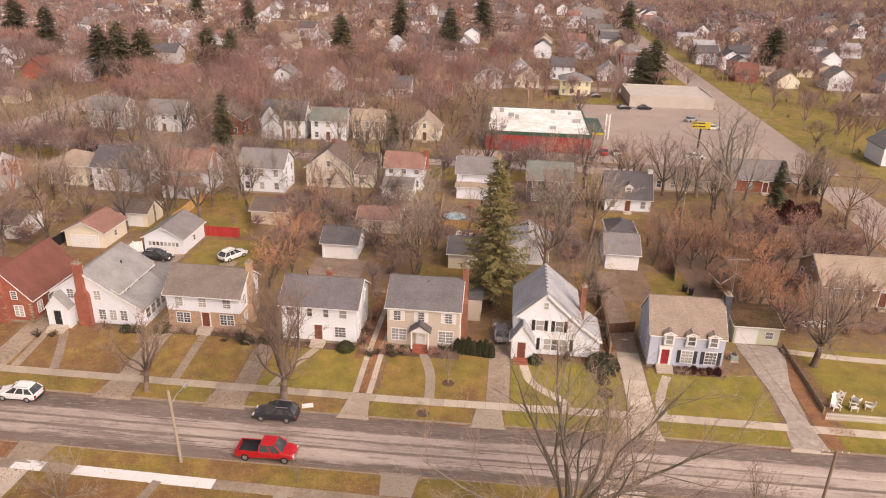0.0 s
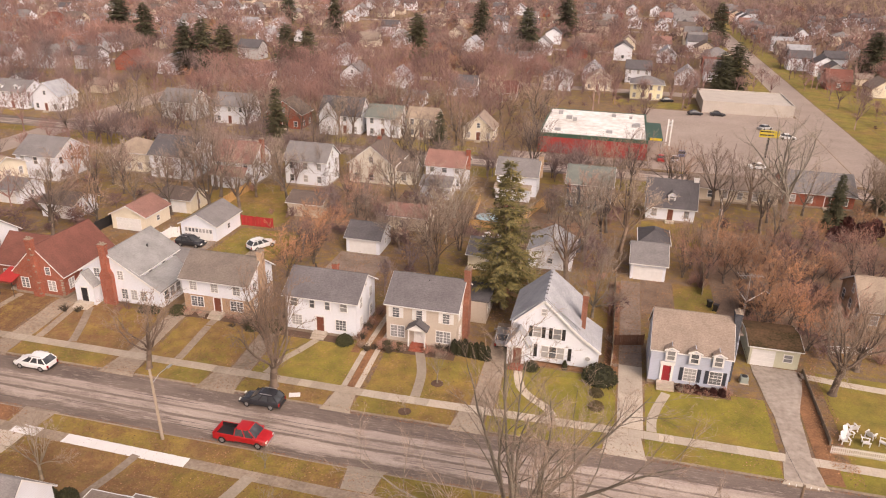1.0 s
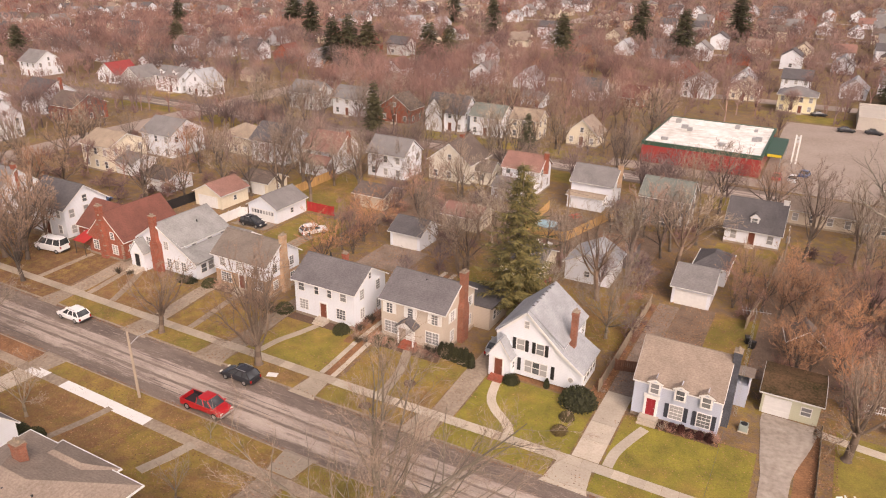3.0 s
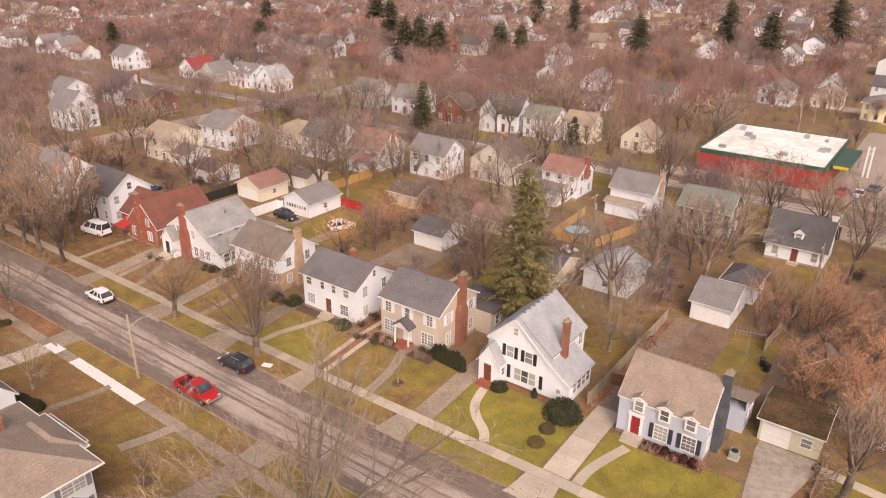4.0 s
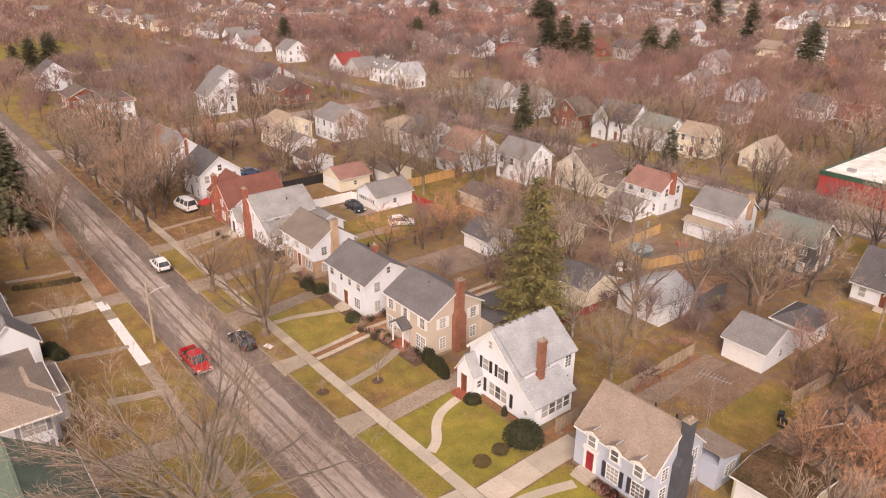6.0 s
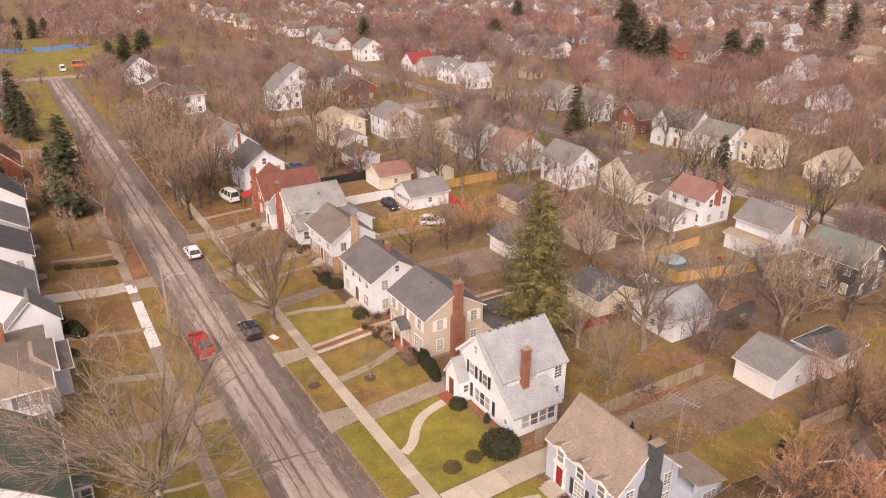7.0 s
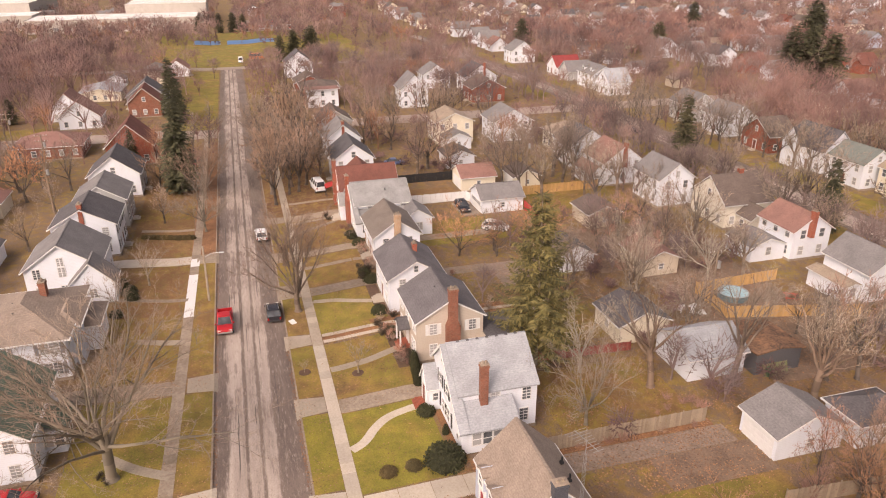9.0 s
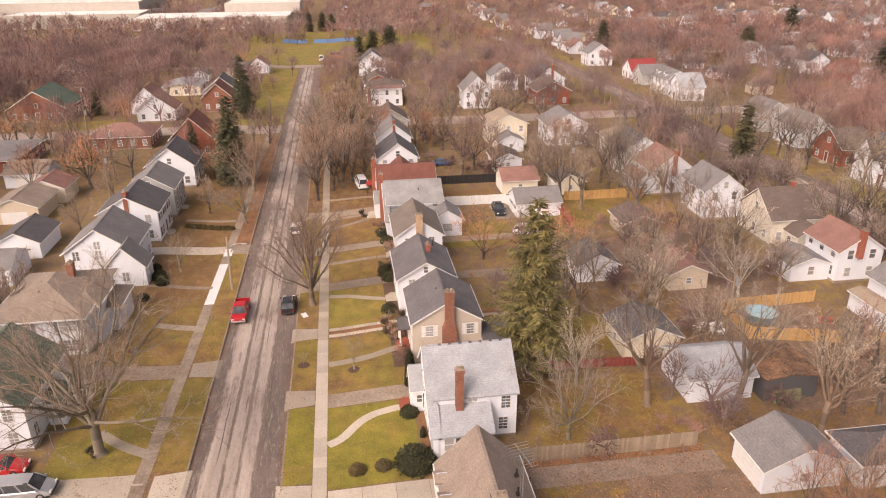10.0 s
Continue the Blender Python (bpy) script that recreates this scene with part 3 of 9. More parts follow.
def hip_roof(parent, x0, x1, y0, y1, eave, ridge, mat, ov=0.45, name="roof", trim=True):
    x0, x1, y0, y1 = x0 - ov, x1 + ov, y0 - ov, y1 + ov
    w, d = x1 - x0, y1 - y0
    m = min(w, d) / 2
    if w >= d:
        r = [(x0 + m, (y0 + y1) / 2), (x1 - m + 0.01, (y0 + y1) / 2)]
    else:
        r = [((x0 + x1) / 2, y0 + m), ((x0 + x1) / 2, y1 - m + 0.01)]
    bm = bmesh.new()
    e0 = [bm.verts.new((x, y, eave)) for x, y in ((x0, y0), (x1, y0), (x1, y1), (x0, y1))]
    e = [bm.verts.new((x, y, eave + 0.16)) for x, y in ((x0, y0), (x1, y0), (x1, y1), (x0, y1))]
    a, b = (bm.verts.new((*q, ridge)) for q in r)
    bm.faces.new(e0[::-1])
    for i in range(4):
        bm.faces.new((e0[i], e0[(i + 1) % 4], e[(i + 1) % 4], e[i]))
    if w >= d:
        for f in ((e[0], e[1], b, a), (e[1], e[2], b), (e[2], e[3], a, b), (e[3], e[0], a)):
            bm.faces.new(f)
    else:
        for f in ((e[0], e[1], a), (e[1], e[2], b, a), (e[2], e[3], b), (e[3], e[0], a, b)):
            bm.faces.new(f)
    bmesh.ops.recalc_face_normals(bm, faces=bm.faces)
    ob = part(name, bm, mat, parent)
    if trim:
        bm = bmesh.new()
        g = 0.11
        lo = [bm.verts.new((x, y, eave + .14)) for x, y in ((x0 - g, y0 - g), (x1 + g, y0 - g), (x1 + g, y1 + g), (x0 - g, y1 + g))]
        hi = [bm.verts.new((x, y, eave + .14)) for x, y in ((x0, y0), (x1, y0), (x1, y1), (x0, y1))]
        lo2 = [bm.verts.new((v.co.x, v.co.y, eave)) for v in lo]
        hi2 = [bm.verts.new((v.co.x, v.co.y, eave)) for v in hi]
        for k in range(4):
            j = (k + 1) % 4
            for q in ((lo[k], lo[j], hi[j], hi[k]), (lo2[k], lo2[j], lo[j], lo[k]), (lo2[k], hi2[k], hi2[j], lo2[j])):
                bm.faces.new(q)
        bmesh.ops.recalc_face_normals(bm, faces=bm.faces)
        part("gutter", bm, TRIM, ob)
    return ob


def walls(parent, x0, x1, y0, y1, eave, ridge, axis, mat, name="wall", z0=0.0, off=0.0):
    """A gabled shell, as one solid up to the underside of the roof."""
    bm = bmesh.new()
    u0, u1 = (y0, y1) if axis == "x" else (x0, x1)
    a0, a1 = (x0, x1) if axis == "x" else (y0, y1)
    if ridge > eave:
        prism(bm, [(u0, z0), (u1, z0), (u1, eave), ((u0 + u1) / 2 + off, ridge), (u0, eave)], axis, a0, a1)
    else:
        box(bm, x0, x1, y0, y1, z0, eave)
    return part(name, bm, mat, parent)


def foundation(parent, x0, x1, y0, y1, h=0.35):
    bm = bmesh.new()
    box(bm, x0 - 0.05, x1 + 0.05, y0 - 0.05, y1 + 0.05, -0.1, h)
    return part("foundation", bm, CONC_OLD, parent)


def chimney(parent, x, y, z0, z1, w=0.9, d=0.6, mat=None, base_w=None):
    mat = mat or BRICK_RED
    bm = bmesh.new()
    rings = [(w, d, z0)]
    if base_w:
        zs = z0 + (z1 - z0) * 0.5
        rings = [(*base_w, z0), (*base_w, zs), (w, d, zs + 0.7)]
    rings += [(w, d, z1 - .34), (w + .12, d + .12, z1 - .32), (w + .12, d + .12, z1 - .14), (w, d, z1 - .12), (w, d, z1)]
    rings_solid(bm, x, y, rings)
    ob = part("chimney", bm, mat, parent)
    bm = bmesh.new()
    box(bm, x - w / 2 - 0.05, x + w / 2 + 0.05, y - d / 2 - 0.05, y + d / 2 + 0.05, z1, z1 + 0.08)
    for s in (-1, 1):
        dx, dy = (s * w * 0.22, 0) if w > d else (0, s * d * 0.22)
        tube(bm, (x + dx, y + dy, z1 + 0.05), (x + dx, y + dy, z1 + 0.35), 0.13, 0.12)
    part("chimney_cap", bm, CONC_OLD, ob)
    return ob


def vent_pipe(parent, x, y, z):
    bm = bmesh.new()
    rings_solid(bm, x, y, [(.3, .3, z - .25), (.3, .3, z - .1), (.13, .13, z + .1), (.13, .13, z + .45)])
    return part("vent_pipe", bm, BLACK, parent)


def dormer(parent, x, y, z, w, h, depth, wallmat, roofmat, face="S", wstyle="plain", shed=False, pitch=0.42):
    """A small dormer, gabled or with a low shed roof, whose window stands at y; it runs back into the roof."""
    if shed:
        bm = bmesh.new()
        prism(bm, [(-w / 2, 0), (w / 2, 0), (w / 2, h), (-w / 2, h)], "y", 0, depth)
        ob = on_wall(part("dormer", mesh_of("dormer", bm, wallmat), wallmat, parent), face, x, y, z)
        bm = bmesh.new()
        slab(bm, [(-w / 2 - .13, -.16, h), (w / 2 + .13, -.16, h), (w / 2 + .13, depth, h + .5), (-w / 2 - .13, depth, h + .5)], 0.1)
        bmesh.ops.recalc_face_normals(bm, faces=bm.faces)
        part("dormer_roof", bm, roofmat, ob)
        bm = bmesh.new()
        box(bm, -w / 2 - .14, w / 2 + .14, -.2, -.165, h - .1, h + .08)
        part("fascia_board", bm, TRIM, ob)
    else:
        ob = on_wall(part("dormer", _dormer_walls(w, h, depth, wallmat), wallmat, parent), face, x, y, z)
        gable_roof(ob, -w / 2, w / 2, 0, depth, h, h + w * pitch, "y", roofmat, 0.14, "dormer_roof", trim=False)
        bm = bmesh.new()
        for s in (-1, 1):
            beam(bm, (s * (w / 2 + 0.16), -0.17, h - 0.08), (0, -0.17, h + w * pitch + 0.04), 0.05, 0.16)
        part("rake_board", bm, TRIM, ob)
    bm = bmesh.new()
    for u0, u1, z0, z1 in ((-.46, -.33, .06, .97), (.33, .46, .06, .97), (-.33, .33, .9, .97), (-.33, .33, .06, .14)):
        box(bm, u0 * w, u1 * w, -0.05, 0.0, z0 * h, z1 * h)
    part("casing", bm, TRIM, ob)
    fr, pane = window_meshes(w * 0.62, h * 0.72, wstyle)
    wn = part("window", fr, TRIM, ob)
    wn.matrix_basis = pose(0, -0.01, h * 0.16)
    bm = bmesh.new()
    box(bm, -w * 0.31, w * 0.31, -0.035, 0.0, h * 0.16, h * 0.88)
    part("pane", bm, GLASS, ob)
    return ob


def _dormer_walls(w, h, depth, mat):
    bm = bmesh.new()
    prism(bm, [(-w / 2, 0), (w / 2, 0), (w / 2, h), (0, h + w * 0.42), (-w / 2, h)], "y", 0, depth)
    return mesh_of("dormer", bm, mat)


def steps(parent, x, y, face="S", w=1.5, n=3, mat=None):
    bm = bmesh.new()
    prof = [(0, -0.15), (-0.9 - 0.3 * (n - 1), -0.15)]
    for k in range(n):
        yk = -0.9 - 0.3 * (n - 1 - k)
        prof += [(yk, 0.17 * (k + 1)), (yk + 0.3 if k < n - 1 else 0, 0.17 * (k + 1))]
    prism(bm, prof, "x", -w / 2, w / 2)
    return on_wall(part("steps", bm, mat or CONC, parent), face, x, y, 0)


def auto_windows(h, x0, x1, y0, y1, eave, faces="SNEW", w=0.85, hh=1.3, style="plain", shutters=None, skip=(), rng=None):
    floors = [0.95] + ([3.55] if eave > 4.6 else [])
    for f in faces:
        a0, a1 = (x0, x1) if f in "SN" else (y0, y1)
        v = {"S": y0, "N": y1, "W": x0, "E": x1}[f]
        n = max(1, round((a1 - a0) / 2.9))
        for fl, z in enumerate(floors):
            for k in range(n):
                if (f, fl, k) in skip:
                    continue
                u = a0 + (k + 0.5) * (a1 - a0) / n
                window(h, f, u, v, z, w, hh, style, shutters if f in "SN" else None)


def simple_house(name, x, y, rz, w, d, eave, ridge, wall, roof, label, axis="x", hip=False, porch=False, chim=None, shutters=None,
                 style="plain", door_mat=None, group="houses", faces="SNEW", dormers=0, category="house", wing=None, trim=True):
    """A detached house, front to -y before it is turned by rz."""
    h = thing(name, x, y, 0, rz, label, category, group)
    x0, x1, y0, y1 = -w / 2, w / 2, -d / 2, d / 2
    foundation(h, x0, x1, y0, y1)
    walls(h, x0, x1, y0, y1, eave, eave if hip else ridge, axis, wall)
    if hip:
        hip_roof(h, x0, x1, y0, y1, eave - 0.02, ridge, roof, trim=trim)
    else:
        gable_roof(h, x0, x1, y0, y1, eave, ridge, axis, roof, trim=trim)
    nx = max(1, round(w / 2.9))
    skip = {("S", 0, nx // 2)}
    auto_windows(h, x0, x1, y0, y1, eave, faces, style=style, shutters=shutters, skip=skip)
    ux = x0 + (nx // 2 + 0.5) * w / nx
    door(h, "S", ux, y0, 0.35, door_mat or WOOD_D)
    steps(h, ux, y0, "S", 1.5, 2)
    if not hip:
        zg = eave + 0.3
        if ridge - eave > 2.2:
            for f, v in (("E", x1), ("W", x0)) if axis == "x" else (("S", y0), ("N", y1)):
                window(h, f, 0, v, zg, 0.75, 1.1, style)
    if porch:
        bm = bmesh.new()
        box(bm, x0 + 0.2, x1 - 0.2, y0 - 2.1, y0, 0, 0.4)
        part("porch_floor", bm, CONC_OLD, h)
        bm = bmesh.new()
        slab(bm, [(x0, y0 - 2.4, 2.65), (x1, y0 - 2.4, 2.65), (x1, y0, 3.3), (x0, y0, 3.3)], 0.16)
        part("porch_roof", bm, roof, h)
        for k in range(4):
            bm = bmesh.new()
            px_ = x0 + 0.4 + k * (w - 0.8) / 3
            box(bm, px_ - 0.1, px_ + 0.1, y0 - 2.2, y0 - 2.0, 0.4, 2.72)
            part("porch_post", bm, TRIM, h)
    if chim:
        chimney(h, chim[0], chim[1], eave - 1, ridge + 0.9, 0.85, 0.6, chim[2] if len(chim) > 2 else BRICK_RED)
    for k in range(dormers):
        u = x0 + (k + 0.5) * w / dormers
        s = (ridge - eave) / (d / 2)
        dormer(h, u, y0 + 0.7, eave + 0.7 * s - 0.1, 1.3, 1.15, 2.2, wall, roof)
    if wing:
        wx0, wx1, wy0, wy1, we, wr, wa = wing[:7]
        walls(h, wx0, wx1, wy0, wy1, we, wr, wa, wall, "wing_wall")
        gable_roof(h, wx0, wx1, wy0, wy1, we, wr, wa, wing[7] if len(wing) > 7 else roof, 0.25, "wing_roof")
        for f, v, u in (("S", wy0, (wx0 + wx1) / 2), ("E", wx1, (wy0 + wy1) / 2), ("W", wx0, (wy0 + wy1) / 2)):
            window(h, f, u, v, 0.95, 0.85, 1.2, style)
    return h


def garage(x0, x1, y0, y1, eave, ridge, axis, wall, roof, label, face="S", dw=4.6, lights=False, hip=False, doormat=None, shift=0.0, trim=True):
    g = thing("garage", (x0 + x1) / 2, (y0 + y1) / 2, 0, 0, label, "garage", "back yard garages")
    w, d = (x1 - x0) / 2, (y1 - y0) / 2
    block(x0, x1, y0, y1)
    walls(g, -w, w, -d, d, eave, eave if hip else ridge, axis, wall)
    if hip:
        hip_roof(g, -w, w, -d, d, eave - 0.02, ridge, roof, 0.3)
    else:
        gable_roof(g, -w, w, -d, d, eave, ridge, axis, roof, 0.3, trim=trim)
    v = {"S": -d, "N": d, "W": -w, "E": w}[face]
    garage_door(g, face, shift, v, dw, 2.1, doormat, lights)
    if shift:
        window(g, face, shift + dw * 1.05, v, 0.9, 0.9, 0.9)
    other = "E" if face in "SN" else "S"
    window(g, other, 0, w if other == "E" else -d, 1.0, 0.7, 0.8)
    return g


# ---------------------------------------------------------------- trees
def segs_mesh(name, segs, mat, smooth=True):
    """Tapered limbs from rows of (start, end, radius at each end, sides)."""
    vs, fs = [], []
    for p, q, r0, r1, n in segs:
        d = q - p
        if d.length < 1e-5:
            continue
        d.normalize()
        s = d.orthogonal().normalized()
        u = s.cross(d)
        a = (len(vs) * 2.399) % 6.283
        s, u = s * math.cos(a) + u * math.sin(a), u * math.cos(a) - s * math.sin(a)
        b = len(vs)
        if n == 1:   # a fine twig: a flat sliver
            vs += [p + s * r0, p - s * r0, q]
            fs.append((b, b + 1, b + 2))
            continue
        if n == 2:   # a thin ribbon
            vs += [p + s * r0, p - s * r0, q - s * r1, q + s * r1]
            fs.append((b, b + 1, b + 2, b + 3))
            continue
        tip = r1 < 1e-4
        for k in range(n):
            c, w = math.cos(2 * math.pi * k / n), math.sin(2 * math.pi * k / n)
            vs.append(p + (s * c + u * w) * r0)
        if tip:
            vs.append(q)
            for k in range(n):
                fs.append((b + k, b + (k + 1) % n, b + n))
        else:
            for k in range(n):
                c, w = math.cos(2 * math.pi * k / n), math.sin(2 * math.pi * k / n)
                vs.append(q + (s * c + u * w) * r1)
            for k in range(n):
                j = (k + 1) % n
                fs.append((b + k, b + j, b + n + j, b + n + k))
    me = bpy.data.meshes.new(name)
    me.from_pydata([tuple(v) for v in vs], [], fs)
    me.materials.append(mat)
    if smooth:
        me.polygons.foreach_set("use_smooth", [True] * len(me.polygons))
    return me


def rand_turn(rng, d, angle):
    """A direction that leaves d by that angle, on a random side."""
    s = d.orthogonal().normalized()
    u = s.cross(d)
    a = rng.uniform(0, 2 * math.pi)
    return (d * math.cos(angle) + (s * math.cos(a) + u * math.sin(a)) * math.sin(angle)).normalized()


def grow_tree(seed, height, limbs=6, sub=5, twigs=6, fine=5, fork=0.25, tilt=(0.15, 0.8), reach=1.0, lift=0.03, stems=1, girth=1.0, twig_r=0.012, wild=1.0, low=0.72):
    """Limb and twig segments of a bare deciduous tree: limbs curve up from the fork and divide three times."""
    rng = random.Random(seed)
    wood, fine_segs = [], []
    up = Vector((0, 0, 1))

    def line(p, d, length, n, bend, rise):
        pts, dirs = [p], []
        for _ in range(n):
            d = (rand_turn(rng, d, rng.uniform(0.2, 1.0) * bend * wild) + up * rise).normalized()
            dirs.append(d)
            pts.append(pts[-1] + d * length / n)
        return pts, dirs

    def at(pts, dirs, t):
        t *= len(dirs)
        i = min(int(t), len(dirs) - 1)
        return pts[i].lerp(pts[i + 1], min(1.0, t - i)), dirs[i]

    def tubes(pts, r0, r1, sides):
        n = len(pts) - 1
        for k in range(n):
            wood.append((pts[k], pts[k + 1], r0 + (r1 - r0) * k / n, r0 + (r1 - r0) * (k + 1) / n, sides))

    def twig(p, d, length):
        """A thin branch that carries slivers of fine twig."""
        pts, dirs = line(p, d, length, 2, 0.3, 0.05)
        w = twig_r * 1.3
        for k in range(2):
            fine_segs.append((pts[k], pts[k + 1], w * (1 - 0.3 * k), w * (1 - 0.3 * (k + 1)), 2))
        for _ in range(fine):
            q, e = at(pts, dirs, rng.uniform(0.15, 1.0))
            e = (rand_turn(rng, e, rng.uniform(0.35, 0.95)) + up * 0.15).normalized()
            l = length * rng.uniform(0.22, 0.5)
            fine_segs.append((q, q + e * l, twig_r, 0.0, 1))
            q = q + e * l * rng.uniform(0.3, 0.8)
            fine_segs.append((q, q + rand_turn(rng, e, rng.uniform(0.4, 0.9)) * l * rng.uniform(0.4, 0.8), twig_r * 0.8, 0.0, 1))

    r0 = height * 0.02 * girth
    for s in range(stems):
        lean = rand_turn(rng, up, 0.04 if stems == 1 else rng.uniform(0.12, 0.35))
        off = Vector((rng.uniform(-1, 1), rng.uniform(-1, 1), 0)) * (0.0 if stems == 1 else 0.3)
        th = height * fork
        r = r0 / stems ** 0.5
        pts, dirs = line(off + lean * 0.35, lean, th, 3, 0.08, 0.0)
        wood.append((off + Vector((0, 0, -0.15)), pts[0], r * 1.7, r * 1.08, 8))
        tubes(pts, r * 1.08, r * 0.85, 8)
        n = max(2, limbs // stems)
        for k in range(n):
            az = 2 * math.pi * (k * 0.618 + rng.random() * 0.25)
            f = (k + 0.5 * rng.random()) / n
            lean1 = tilt[0] + (tilt[1] - tilt[0]) * f
            d = Vector((math.cos(az) * math.sin(lean1), math.sin(az) * math.sin(lean1), math.cos(lean1)))
            start, _ = at(pts, dirs, rng.uniform(low, 1.0))
            L1 = height * (1 - fork) * rng.uniform(0.8, 1.0) * reach
            R1 = r * rng.uniform(0.36, 0.54)
            lp, ld = line(start, d, L1, 7, 0.26, lift)
            tubes(lp, R1, max(R1 * 0.16, twig_r), 4)
            for j in range(sub):
                t = 0.22 + 0.78 * (j + rng.random() * 0.9) / sub
                q, e = at(lp, ld, min(t, 1.0))
                e = rand_turn(rng, e, rng.uniform(0.35, 0.85))
                e.z += 0.12
                L2 = L1 * rng.uniform(0.34, 0.52) * (1.15 - 0.6 * t)
                R2 = max(twig_r * 1.2, R1 * (1 - 0.8 * t) * 0.48)
                bp, bd = line(q, e.normalized(), L2, 3, 0.34, lift)
                tubes(bp, R2, max(R2 * 0.3, twig_r), 3)
                for i in range(twigs):
                    q2, e2 = at(bp, bd, 0.2 + 0.8 * (i + rng.random()) / twigs)
                    twig(q2, rand_turn(rng, e2, rng.uniform(0.3, 0.85)), L2 * rng.uniform(0.28, 0.5))
            for i in range(twigs // 2 + 1):
                q2, e2 = at(lp, ld, rng.uniform(0.5, 1.0))
                twig(q2, rand_turn(rng, e2, rng.uniform(0.4, 0.9)), L1 * rng.uniform(0.1, 0.2))
    return wood, fine_segs


TREE_STOCK = {}


def tree_stock(key, seed, label, twigmat=None, bark=None, height=10, wide=0.5, **kw):
    """One grown tree, brought to its height and to its crown's half width."""
    wood, fine_segs = grow_tree(seed, height, **kw)
    zs = sorted(sg[1].z for sg in fine_segs)
    rs = sorted(math.hypot(sg[1].x, sg[1].y) for sg in fine_segs)
    fz, fr = height / zs[int(len(zs) * 0.99)], height * wide * 0.74 / rs[int(len(rs) * 0.8)]
    to = lambda v: Vector((v.x * fr, v.y * fr, v.z * fz))
    wood, fine_segs = ([(to(p), to(q), ra, rb, n) for p, q, ra, rb, n in rows_] for rows_ in (wood, fine_segs))
    TREE_STOCK[key] = (segs_mesh("trunk", wood, bark or BARK), segs_mesh("crown", fine_segs, twigmat or TWIG, False), label, height)


def plant(key, x, y, height, rz=None, label="", name="bare_tree", group="bare trees", z=0.0):
    trunk, crown, lab, h0 = TREE_STOCK[key]
    s = height / h0
    ob = new(name)
    ob.matrix_basis = pose(x, y, z + ground_z(x, y), 0, 0, random.uniform(0, 360) if rz is None else rz) @ pose(0, 0, 0, random.uniform(-5, 5), random.uniform(-5, 5), 0) @ Matrix.Diagonal((s * random.uniform(.85, 1.15), s * random.uniform(.85, 1.15), s, 1))
    tagged(ob, label or lab, "tree", group)
    part("trunk", trunk, BARK, ob)
    part("crown", crown, TWIG, ob)
    return ob


def conifer_mesh(seed, height, radius, mat, bare=0.1, whorl=0.5, per=9, tuft=6, droop=0.35, power=0.8, fat=1.0, gaps=0.12, size=1.0):
    """Boughs in whorls, each a drooping spine that carries broad sprays of needles."""
    rng = random.Random(seed)
    vs, fs = [], []
    z = height * bare
    while z < height * 0.99:
        f = (z - height * bare) / (height * (1 - bare))
        r = radius * min(1.0, 0.55 + 2.2 * f) * (1 - f) ** power * rng.uniform(0.86, 1.08) + 0.22
        n = max(5, round(per * (0.45 + 0.55 * (1 - f))))
        for k in range(n):
            if rng.random() < gaps:
                continue
            a = 2 * math.pi * (k + rng.random() * 0.9) / n
            rr = r * rng.uniform(0.6, 1.15)
            d = Vector((math.cos(a), math.sin(a), 0))
            side = Vector((-d.y, d.x, 0))
            zz = z + rng.uniform(-0.3, 0.3)
            m = max(2, round(tuft * rr / radius))
            for j in range(m):
                t = (j + 0.7) / m
                c = d * rr * t + Vector((0, 0, zz + 0.2 * rr * t - droop * rr * t * t))
                reach = rr / m
                for q in (-1, 0, 1):
                    l = size * (0.45 + 0.75 * reach) * rng.uniform(0.8, 1.25) * (1.0 if q else 1.15)
                    w = l * rng.uniform(0.16, 0.28) * fat
                    e = (d * (1.0 if q == 0 else 0.65) + side * q * rng.uniform(0.6, 1.1) + Vector((0, 0, rng.uniform(-0.55, 0.05)))).normalized()
                    sd = e.cross(Vector((rng.uniform(-.5, .5), rng.uniform(-.5, .5), 1))).normalized()
                    b = len(vs)
                    vs += [tuple(c - e * l * 0.15), tuple(c + e * l * 0.4 + sd * w), tuple(c + e * l), tuple(c + e * l * 0.4 - sd * w)]
                    fs.append((b, b + 1, b + 2, b + 3))
        z += whorl * rng.uniform(0.8, 1.2) * (0.55 + 0.45 * (1 - f))
    me = bpy.data.meshes.new("crown")
    me.from_pydata(vs, [], fs)
    me.materials.append(mat)
    return me


